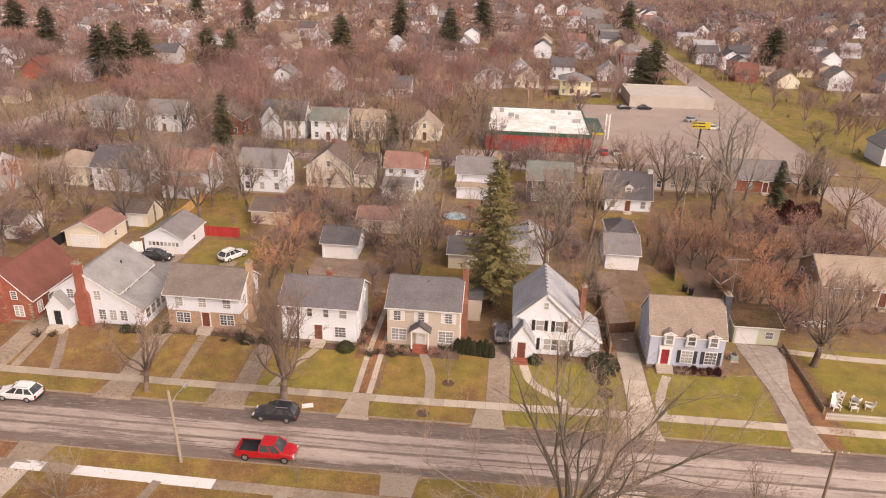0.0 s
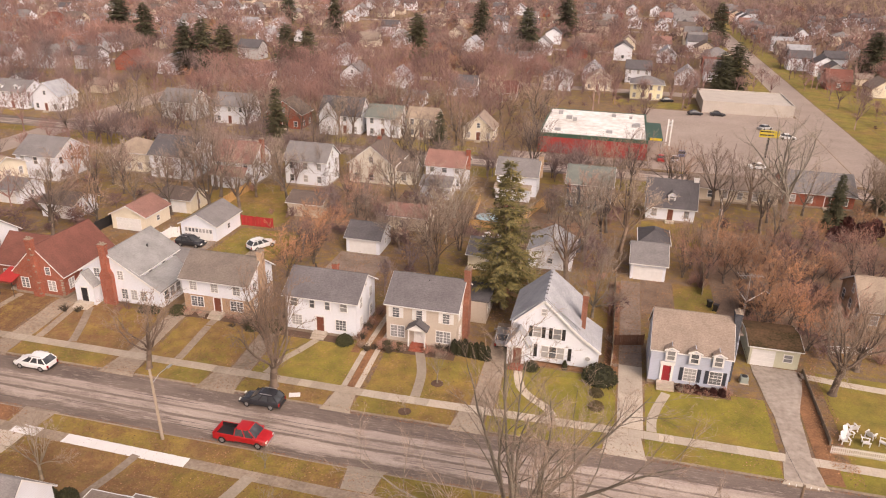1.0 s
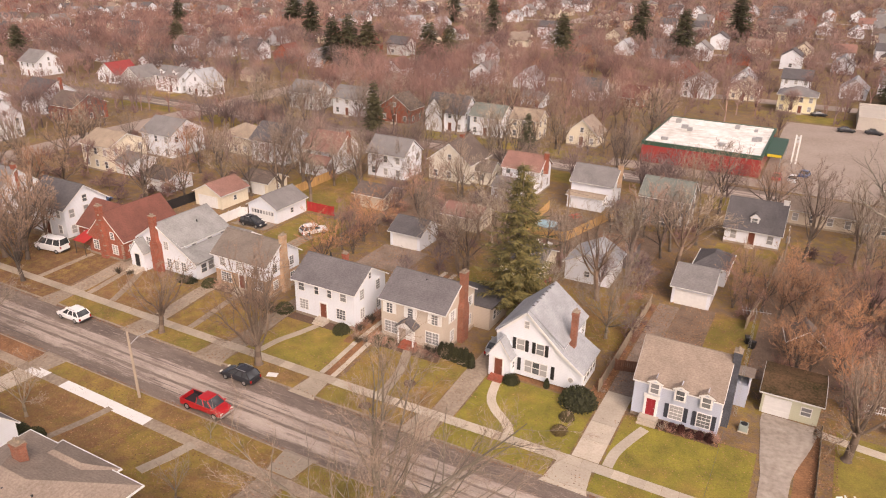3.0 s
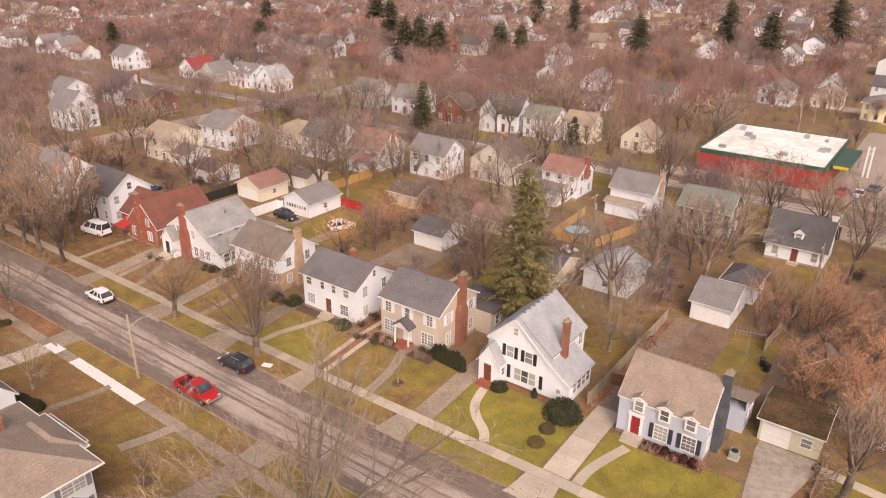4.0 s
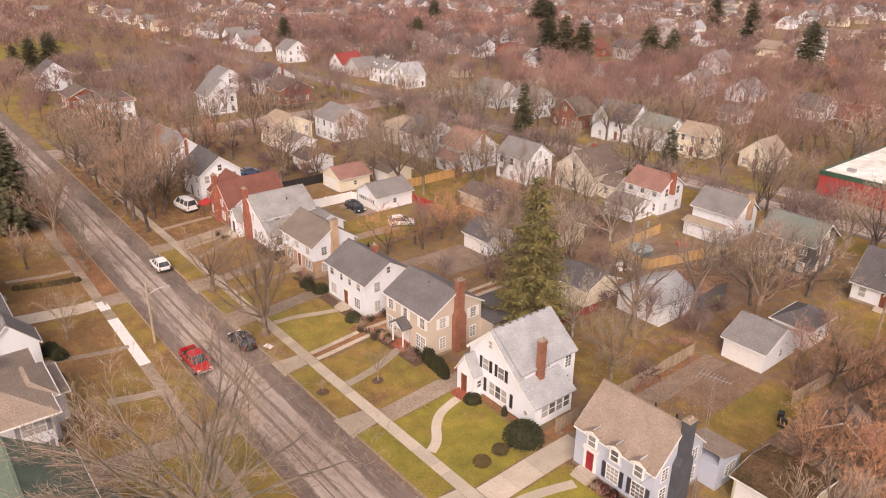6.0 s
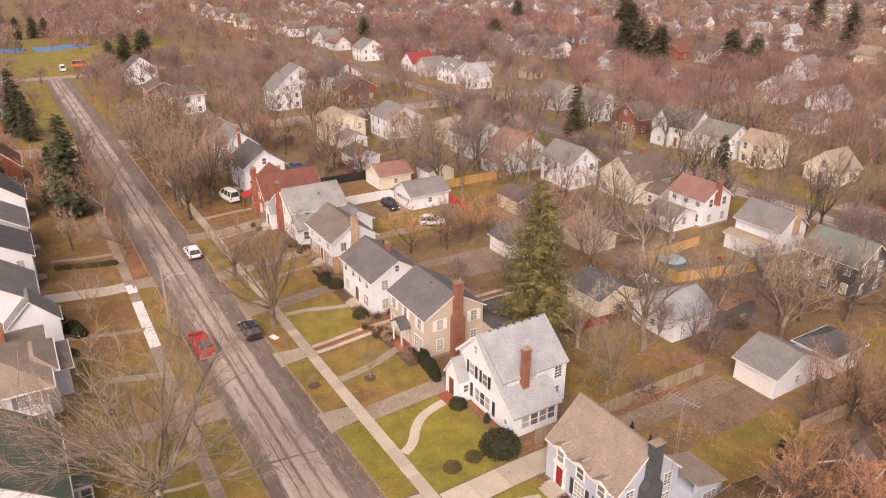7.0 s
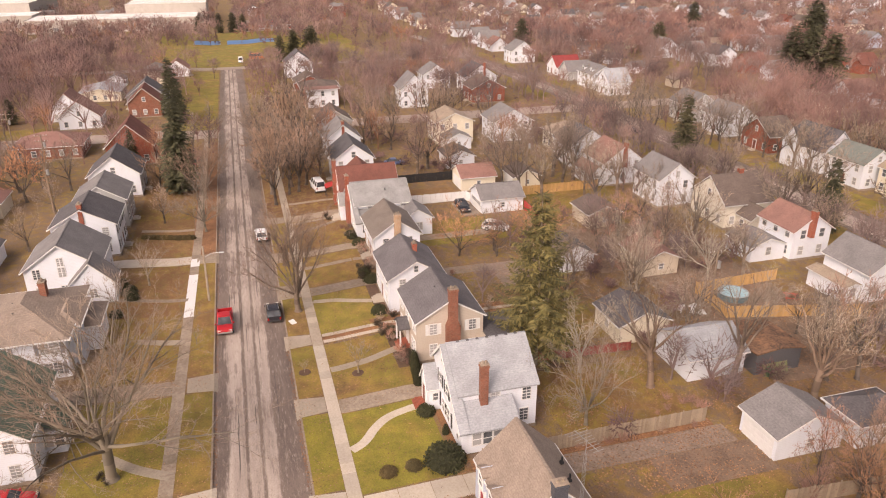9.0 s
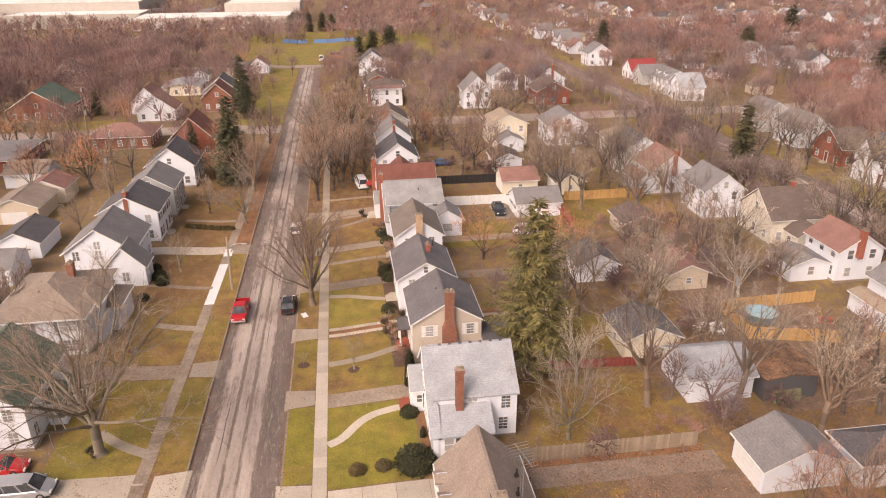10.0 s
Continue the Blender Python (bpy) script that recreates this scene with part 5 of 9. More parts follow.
# kerbs and verges
kerb_parent = thing("kerb", 0, 0, 0, 0, "weathered concrete kerbs along the street", "kerb", "", "structure")
for a, b in gaps(-130, 63, NORTH_DRIVES):
    x = a
    while x < b - 0.1:
        e = min(b, x + 3.0)
        bm = bmesh.new()
        sheet(bm, x + 0.01, e - 0.01, KERB_N - 0.02, KERB_N + 0.15, -0.14, 0.035)
        part("kerbstone", bm, CONC_OLD, kerb_parent)
        x = e
for a, b in gaps(-130, 63, SOUTH_DRIVES[:3]):
    x = a
    while x < b - 0.1:
        e = min(b, x + 3.0)
        bm = bmesh.new()
        sheet(bm, x + 0.01, e - 0.01, KERB_S - 0.15, KERB_S + 0.02, -0.14, 0.035)
        part("kerbstone", bm, CONC_OLD, kerb_parent)
        x = e


def fine_cuts(a, b, knots, step=1.5):
    """Even cuts of a stretch that keep the kinks of the land."""
    out = []
    for p, q in itertools.pairwise(land_cuts(a, b, knots)):
        n = max(1, round((q - p) / step))
        out += [p + (q - p) * k / n for k in range(n)]
    return out + [b]


def lawn(x0, x1, y0, y1, mat, label="mown winter lawn, green and straw coloured", z=0.022):
    bm = bmesh.new()
    xs, ys = fine_cuts(x0, x1, LAND_X), fine_cuts(y0, y1, LAND_Y)
    nx, ny = len(xs) - 1, len(ys) - 1
    g = [[bm.verts.new((x, y, z + ground_z(x, y) + (0.008 * noise.noise(Vector((i * .6 + x0, j * .6, 0))) if 0 < i < nx and 0 < j < ny else 0)))
          for j, y in enumerate(ys)] for i, x in enumerate(xs)]
    for i in range(nx):
        for j in range(ny):
            bm.faces.new((g[i][j], g[i + 1][j], g[i + 1][j + 1], g[i][j + 1]))
    tagged(part("lawn", bm, mat), label, "lawn", "", "structure")


for a, b in gaps(-118, 62, NORTH_DRIVES):
    lawn(a, b, KERB_N + 0.16, 64.38, TURF_L if a < -59 else (TURF_F if a > 0.5 else TURF), "grass verge between kerb and pavement")
for a, b in gaps(-118, 62, SOUTH_DRIVES[:3]):
    lawn(a, b, 49.3, KERB_S - 0.16, TURF if a > -8 else (TURF_M if a > -44 else LEAFBED), "grass verge between pavement and kerb")
NORTH_LAWNS = [(-118, -84, TURF_L), (-84, -59.7, TURF_L), (-56.1, -43.4, TURF_B), (-39.9, -29.4, TURF_M), (-26.6, -15.6, TURF_G), (-12.9, -1.1, TURF), (1.7, 14.1, TURF_F), (17.2, 29.9, TURF_F), (36.5, 62, TURF_G)]
for a, b, m in NORTH_LAWNS:
    lawn(a, b, 65.75, 74.5 if b < 30 else 82, m)
SOUTH_LAWNS = [(-118, -46.0, TURF_B), (-42.2, -26, TURF_B), (-26, -10.2, TURF_M), (-6.6, 9.6, TURF_G), (14, 62, TURF)]
for a, b, m in SOUTH_LAWNS:
    lawn(a, b, 40, 49.28, m)
lawn(0.5, 13.2, 86.2, 100.5, TURF_M, "back yard grass behind the white gabled house")
lawn(21.6, 27, 88, 102.5, TURF, "back yard grass behind the blue house")
lawn(-48.5, -38, 84, 105, TURF_G, "back yard grass by the white garage")
lawn(-13, -4.5, 84, 100, TURF, "shaded back yard grass")
lawn(-66, -57.6, 85, 97.5, TURF_B, "back yard grass behind the brick house")
lawn(-57, -43, 107, 127, TURF, "back yard grass behind the red fence")
lawn(17.5, 27, 118, 129, TURF, "back yard grass")
for a, b, y0, y1, m in ((-120, -66, 163.8, 168.5, TURF), (-63, -14, 163.8, 170, TURF_G), (-120, 20, 146, 153.8, TURF), (-63, -50.6, 106.5, 128, TURF)):
    lawn(a, b, y0, y1, m, "front grass along the back street")
lawn(10, 36, 236, 246, TURF_G, "grass before the pale yellow house")
lawn(-260, -148, 163.6, 169, TURF, "open grass along a far street")
lawn(-240, -131.4, 41, 52.6, TURF_G, "far front lawns along the street")
lawn(-410, -252, 20, 120, TURF_G, "far park grass round the court")
lawn(-142, -131.4, -6, 10, TURF, "far corner lawn")
lawn(-300, -132, 149, 154.3, TURF, "far grass verge along the back street")
lawn(-200, -180, 225, 245, TURF_G, "far bright lawn")
lawn(57, 63.7, 262, 560, TURF_G, "far grass verge along the cross street")
lawn(74.3, 82, 180, 560, TURF_G, "far grass verge along the cross street")
lawn(82.2, 116, 160, 330, TURF_G, "pale open grass beyond the cross street")
lawn(-118, -110, 226, 246, TURF_G, "far bright lawn by the firs")
lawn(-240, -131.4, 62, 74, TURF, "far front lawns along the street")

# pavement slabs
for nm, y0, y1 in (("pavement_north", 64.42, 65.72), ("pavement_south", 48.5, 49.8)):
    walk_parent = thing(nm, 0, 0, 0, 0, "concrete pavement of square slabs", "pavement", "", "structure")
    bm = bmesh.new()
    box(bm, -0.74, 0.74, -0.64, 0.64, -0.04, 0.0)
    slabs = {m.name: mesh_of("slab", bm.copy(), m) for m in (CONC, CONC_OLD, CONC_NEW, CONC_WORN)}
    x, k = -124.0, 0
    while x < 62:
        worn = nm == "pavement_north" and x < -14
        new_conc = nm == "pavement_south" and (-38.3 < x + 0.75 < -24.9 or -44.8 < x + 0.75 < -41.8)
        old = nm == "pavement_south" and not new_conc
        ob = part("slab", slabs["new_concrete" if new_conc else "weathered_concrete" if old else "worn_concrete" if worn else "concrete"], CONC, walk_parent)
        ym = (y0 + y1) / 2 + (0.016 * (6 - x) if nm == "pavement_south" and x > -60 else 0.016 * 66 if nm == "pavement_south" else 0)
        ob.matrix_basis = pose(x + 0.75, ym, ground_z(x + 0.75, ym) + 0.045 + random.uniform(-0.006, 0.008), random.uniform(-0.4, 0.4), random.uniform(-0.3, 0.3), 0)
        x += 1.5

def sloped(bm, ob, x0, x1, y0, y1, z0, z1):
    """One slab of a drive, tilted as the land falls."""
    px_, py_, pz_ = ob.matrix_basis.translation
    za, zb = (ground_z(px_, py_ + y) - pz_ for y in (y0, y1))
    lo = [(x0, y0, za + z0), (x1, y0, za + z0), (x1, y1, zb + z0), (x0, y1, zb + z0)]
    hull8(bm, lo, [(x, y, z + z1 - z0) for x, y, z in lo])


# drives
flat("driveway", -59.2, -56.4, 65.76, 76, CONC_OLD, 0.03, 0.06, "weathered concrete drive beside the brick house", category="driveway")
flat("driveway", -42.7, -40.4, 65.76, 97, CONC_OLD, 0.03, 0.06, "weathered concrete drive between two houses", category="driveway")
flat("driveway", -56.6, -49.4, 94.6, 98.0, DRIVE, 0.036, 0.05, "paved yard before a white garage", category="driveway")
flat("driveway", -29.2, -26.8, 65.76, 92, CONC_OLD, 0.03, 0.06, "weathered concrete drive between two houses", category="driveway")
for x0, x1 in ((-15.75, -15.1), (-14.2, -13.55)):
    drv = thing("ribbon_drive", (x0 + x1) / 2, 65.8, 0, 0, "narrow concrete wheel strip of a drive", "driveway", "wheel strips", "structure")
    for k in range(20):
        bm = bmesh.new()
        sloped(bm, drv, -0.32, 0.32, k * 1.5 + 0.015, k * 1.5 + 1.485, -0.03, 0.035)
        part("slab", bm, CONC, drv)
flat("ground_strip", -15.05, -14.25, 65.8, 95, LEAFBED, 0.016, 0.03, "leaf covered soil between wheel strips", category="soil")
flat("driveway", -29, -21, 92, 100.3, LEAFDRIVE, 0.03, 0.06, "stained drive before a dark roofed garage", category="driveway")
flat("driveway", -1.0, 1.5, 65.76, 84, CONC_OLD, 0.03, 0.06, "stained concrete drive beside the white gabled house", category="driveway")
drv = thing("driveway", 15.65, 65.8, 0, 0, "pale concrete drive of broad slabs", "driveway", "", "structure")
for k in range(12):
    bm = bmesh.new()
    sloped(bm, drv, -1.33, 1.33, k * 3 + 0.02, k * 3 + 2.98, -0.03, 0.035 + 0.006 * (k % 3))
    part("slab", bm, CONC if k < 4 else LEAFDRIVE, drv)
flat("driveway", 17.05, 21.5, 92, 102.9, LEAFMAT, 0.03, 0.06, "leaf covered yard before a garage", category="driveway")
ribbon("driveway", curve_pts([(31.5, 61.6), (31.75, 66), (31.8, 70), (31.8, 74), (32.1, 78), (32.2, 81.9)], 8), lambda y: float(np.interp(y, (62, 66, 72, 80), (3.4, 2.3, 2.6, 5.3))), DRIVE_P, 0.05, "pale cracked concrete drive with dark wet stains", "driveway")
flat("driveway", -45.6, -42.6, 34, 49.4, CONC, 0.03, 0.06, "concrete drive between two houses", category="driveway")
flat("driveway", -9.8, -7.0, 20, 49.4, CONC_OLD, 0.03, 0.06, "weathered concrete drive between two houses", category="driveway")
flat("driveway", 9.4, 14.2, 20, 49.4, CONC, 0.034, 0.06, "concrete drive beside the green roofed house", category="driveway")

# garden walks
for pts, w in (([(-55.3, 65.8), (-55.8, 74)], 1.0), ([(-50.6, 65.8), (-51.8, 69), (-53.6, 73)], 1.0), ([(-36.1, 65.8), (-36.3, 74.6)], 1.0),
               ([(-24.9, 65.8), (-24.2, 68.5), (-22.9, 71), (-21.8, 73.4)], 0.9), ([(-7.2, 65.8), (-7.6, 70), (-8.9, 74)], 1.1),
               ([(7.8, 65.8), (6.9, 67.2), (5.0, 68.7), (3.8, 70.2), (3.2, 72.3), (3.0, 74)], 1.0), ([(17.8, 65.8), (17.9, 68), (18.6, 70.5), (19.5, 73)], 1.0),
               ([(6.9, 49.4), (4.8, 46), (2.6, 43.4)], 1.1), ([(-18.4, 49.4), (-19.6, 44)], 1.2), ([(-57.4, 49.4), (-57.7, 41)], 1.0),
               ([(-66, 65.8), (-65, 74)], 1.0), ([(-30.2, 49.4), (-31.5, 40)], 0.9), ([(34.5, 81), (44, 80), (62, 80)], 1.2)):
    ribbon("garden_walk", curve_pts(pts), w, CONC if pts[0][0] > 0 and pts[0][1] > 60 else CONC_WORN if pts[0][0] > -28 else CONC_OLD, 0.05, "pale concrete garden walk", "path")

# planting beds
for k, (x0, x1, y0, y1, m, lab) in enumerate(((-14, -4.6, 73.2, 75.4, MULCH, "dark mulch bed before the beige house"), (4.4, 11.4, 74.9, 76.2, LEAFBED, "red mulch bed before the white gabled house"),
                               (20.3, 26.4, 73.6, 75, MULCH, "mulch bed before the blue house"), (-41.5, -32, 74.4, 76, MULCH, "planting bed before the brick fronted house"),
                               (33.3, 35.1, 62, 81.5, LEAFBED, "bank of fallen leaves along the drive"), (12.7, 14.2, 76, 101, LEAFBED, "leaf litter along the fence"),
                               (27, 62, 88.5, 128, LEAFMAT, "thick leaf litter under bare trees"), (-16.9, -15.9, 72, 90, LEAFBED, "leaf litter beside the drive"),
                               (-26.6, -17.6, 73.3, 74.8, MULCH, "planting bed before the white house"), (-21, 10, 112, 128, LEAFMAT, "leaf litter in a back yard"),
                               (-38, -21.05, 107, 128, LEAFMAT, "leaf litter in a back yard"))):
    flat("planting_bed", x0, x1, y0, y1, m, 0.037 + 0.005 * (k % 2), 0.04, lab, category="planting bed")
for x, y in ((-5.4, 68.7), (-7.5, 62.9), (-13.4, 42.7)):
    bm = bmesh.new()
    tube(bm, (x, y, ground_z(x, y)), (x, y, ground_z(x, y) + 0.07), 0.75, 0.6, 18)
    tagged(part("mulch_ring", bm, MULCH), "round mulch ring at the foot of a small tree", "mulch ring", "", "structure")

# ---------------------------------------------------------------- houses along the north side of the street
HOUSE_G = "houses along the street"


def house_e():
    x0, x1, y0, y1, e, r = -13.5, -4.8, 75.4, 83.2, 5.3, 7.6
    block(x0, x1, y0, y1)
    h = thing("house", 0, 0, 0, 0, "beige clapboard colonial house with charcoal roof and brick chimney", "house", HOUSE_G)
    foundation(h, x0, x1, y0, y1)
    walls(h, x0, x1, y0, y1, e, r, "x", BEIGE)
    gable_roof(h, x0, x1, y0, y1, e, r, "x", R_SLATE, .25)
    for u, w in ((-12.3, .8), (-9.4, .7), (-6.1, .8)):
        window(h, "S", u, y0, 3.6, w, 1.25, "grid", TRIM)
    for u in (-12.1, -6.4):
        window(h, "S", u, y0, 0.95, 1.7, 1.5, "pair", None)
    door(h, "S", -9.4, y0, 0.4, TRIM)
    steps(h, -9.4, y0, "S", 1.8, 3, BRICK_RED)
    bm = bmesh.new()
    prism(bm, [(-10.6, 2.75), (-8.2, 2.75), (-9.4, 3.55)], "y", y0 - 1.3, y0)
    pt = part("portico", bm, TRIM, h)
    for s in (-1.0, 1.0):
        bm = bmesh.new()
        tube(bm, (-9.4 + s, y0 - 1.15, 0.5), (-9.4 + s, y0 - 1.15, 2.78), 0.11, 0.09, 10)
        part("column", bm, TRIM, pt)
    gable_roof(pt, -10.6, -8.2, y0 - 1.3, y0, 2.8, 3.6, "y", R_CHAR, 0.12, "portico_roof", trim=False)
    for u in (77.3, 81.9):
        window(h, "E", u, x1, 3.6, .8, 1.25, "grid", TRIM)
        window(h, "E", u, x1, 0.95, .8, 1.35, "grid")
        window(h, "W", u, x0, 3.6, .8, 1.25, "grid")
    chimney(h, x1 + 0.35, 79.5, 0, 9.2, 0.7, 1.0, BRICK_ORANGE, (0.75, 1.6))
    vent_pipe(h, -9.0, 78.6, 7.1)
    bm = bmesh.new()
    box(bm, -8.5, -2.6, y1, 88.6, 0, 3.0)
    add = part("addition", bm, BEIGE, h)
    bm = bmesh.new()
    box(bm, -8.8, -2.3, y1 + 0.01, 88.9, 3.0, 3.2)
    part("flat_roof", bm, R_CHAR, add)
    window(add, "E", 86, -2.6, 1.1, 1.2, 1.2, "pair")
    window(add, "E", 84.6, -2.6, 1.1, .7, 1.2, "plain")


def house_d():
    x0, x1, y0, y1, e, r = -26.4, -17.2, 74.9, 82.0, 5.0, 7.1
    block(x0, x1, y0, y1)
    h = thing("house", 0, 0, 0, 0, "white colonial house with dark grey roof and brown door", "house", HOUSE_G)
    foundation(h, x0, x1, y0, y1)
    walls(h, x0, x1, y0, y1, e, r, "x", WHITE)
    gable_roof(h, x0, x1, y0, y1, e, r, "x", R_SLATE)
    for u, w in ((-25.3, .85), (-22.9, .6), (-20.9, .6), (-18.8, .85)):
        window(h, "S", u, y0, 3.55, w, 1.15, "plain")
    for u in (-25.0, -19.2):
        window(h, "S", u, y0, 0.95, 1.3, 1.35, "pair")
    door(h, "S", -21.9, y0, 0.4, WOOD_D)
    steps(h, -21.9, y0, "S", 1.7, 3)
    for u in (76.6, 80.2):
        window(h, "E", u, x1, 3.55, .8, 1.3, "grid")
        window(h, "E", u, x1, 0.95, .8, 1.3, "grid")
        window(h, "W", u, x0, 3.55, .8, 1.3)
    window(h, "E", 78.4, x1, 5.7, 0.5, 0.8)
    chimney(h, -21.4, 79.2, 5.9, 7.9, 0.7, 0.55, BRICK_RED)
    vent_pipe(h, -24.5, 80.2, 6.6)


def house_c():
    x0, x1, y0, y1, e, r = -41.3, -32.0, 75.8, 82.6, 4.9, 7.2
    block(x0, x1, y0, y1)
    h = thing("house", 0, 0, 0, 0, "house with tan brick ground floor, white upper floor and brown roof", "house", HOUSE_G)
    foundation(h, x0, x1, y0, y1)
    bm = bmesh.new()
    box(bm, x0, x1, y0 + 0.15, y1, 0, 2.6)
    part("brick_wall", bm, BRICK_TAN, h)
    walls(h, x0, x1, y0, y1, e, r, "x", WHITE, "upper_wall", 2.6)
    gable_roof(h, x0, x1, y0, y1, e, r, "x", R_TAUPE)
    for u in (-39.7, -36.7, -33.6):
        window(h, "S", u, y0, 3.3, .95, 1.15, "grid")
    for u in (-39.4, -33.8):
        window(h, "S", u, y0 + 0.15, 0.9, 1.7, 1.35, "pair")
    door(h, "S", -36.5, y0 + 0.15, 0.4, WOOD_D)
    steps(h, -36.5, y0 + 0.15, "S", 1.8, 3)
    for u in (77.5, 81.0):
        window(h, "E", u, x1, 3.3, .8, 1.2, "grid")
        window(h, "E", u, x1, 0.9, .8, 1.2, "grid")
        window(h, "W", u, x0, 3.3, .8, 1.2)
    chimney(h, x1 + 0.3, 79.2, 0, 8.3, 0.6, 0.95, BRICK_TAN, (0.62, 1.3))


def house_b():
    x0, x1, y0, y1, e, r = -55.6, -47.4, 75.6, 84.8, 4.5, 7.1
    um = -51.6
    block(x0, -43, 73.6, 87)
    h = thing("house", 0, 0, 0, 0, "white gable-fronted house with grey roof and tall red chimney", "house", HOUSE_G)
    foundation(h, x0, x1, y0, y1)
    walls(h, x0, x1, y0, y1, e, r, "y", WHITE, off=um - (x0 + x1) / 2)
    gable_roof(h, x0, x1, y0, y1, e, r, "y", R_LGREY, .28, off=um - (x0 + x1) / 2)
    prof = [(x0, 0.3), (-44.4, 0.3), (-44.4, 2.6), (x1, 4.4), (um, r - .02), (x0, e)]
    bm = bmesh.new()
    hull8(bm, [(u, y0 - 0.4, z) for u, z in prof], [(u, y0 + 0.02, z) for u, z in prof])
    bmesh.ops.recalc_face_normals(bm, faces=bm.faces)
    fg = part("front_gable", bm, WHITE, h)
    edge = [(x0 - .3, e - .2), (um, r + .02), (x1, 4.45), (-44.1, 2.45)]
    for (ua, za), (ub, zb) in zip(edge, edge[1:]):
        bm = bmesh.new()
        slab(bm, [(ua, y0 - 0.65, za), (ub, y0 - 0.65, zb), (ub, y0 + 0.3, zb), (ua, y0 + 0.3, za)], 0.18)
        bmesh.ops.recalc_face_normals(bm, faces=bm.faces)
        part("gable_roof", bm, R_LGREY, fg)
        bm = bmesh.new()
        beam(bm, (ua, y0 - 0.68, za + 0.02), (ub, y0 - 0.68, zb + 0.02), 0.05, 0.24)
        part("rake_board", bm, TRIM, fg)
    yf = y0 - .4
    for u in (-49.6, -48.2, -46.8):
        window(h, "S", u, yf, 0.9, .85, 1.35, "grid")
    for u in (-53.4, -49.9):
        window(h, "S", u, yf, 3.6, .8, 1.2, "grid")
    chimney(h, -51.7, yf - 0.3, 0, 8.5, 0.95, 0.62, BRICK_RED, (1.75, 0.66))
    vest = part("vestibule", _gable_mesh(-56.0, -53.2, 73.8, yf, 2.7, 4.4, WHITE), WHITE, h)
    gable_roof(vest, -56.0, -53.2, 73.8, yf + .2, 2.7, 4.4, "y", R_LGREY, 0.15, "vestibule_roof")
    door(vest, "S", -54.6, 73.8, 0.4, BLACK)
    steps(h, -54.6, 73.8, "S", 2.2, 3, CONC)
    porch = part("sun_porch", _box_mesh(x1, -44.4, y0, 83.4, 0, 2.5, WHITE), WHITE, h)
    bm = bmesh.new()
    slab(bm, [(x1 - 0.02, y0, 3.75), (-44.1, y0, 2.5), (-44.1, 83.7, 2.5), (x1 - 0.02, 83.7, 3.75)], 0.15)
    bmesh.ops.recalc_face_normals(bm, faces=bm.faces)
    part("porch_roof", bm, R_LGREY, porch)
    for k in range(5):
        window(porch, "E", 76.6 + k * 1.35, -44.4, 0.9, .95, 1.25, "plain")
    for u in (78, 81, 83.6):
        window(h, "E", u, x1, 3.75, .8, .75, "plain")
    rear = part("rear_wing", _gable_mesh(-48.5, -43.0, 82.6, 87.4, 2.9, 4.4, WHITE, "x"), WHITE, h)
    gable_roof(rear, -48.5, -43.0, 82.6, 87.4, 2.9, 4.4, "x", R_MID, .25, "rear_roof")
    window(rear, "E", 85, -43.0, .95, 1.5, 1.25, "pair")
    window(rear, "S", -43.7, 82.6, .95, .7, 1.25, "plain")
    vent_pipe(h, -49.6, 81, 6.0)


def _box_mesh(x0, x1, y0, y1, z0, z1, mat, name="wall"):
    bm = bmesh.new()
    box(bm, x0, x1, y0, y1, z0, z1)
    return mesh_of(name, bm, mat)


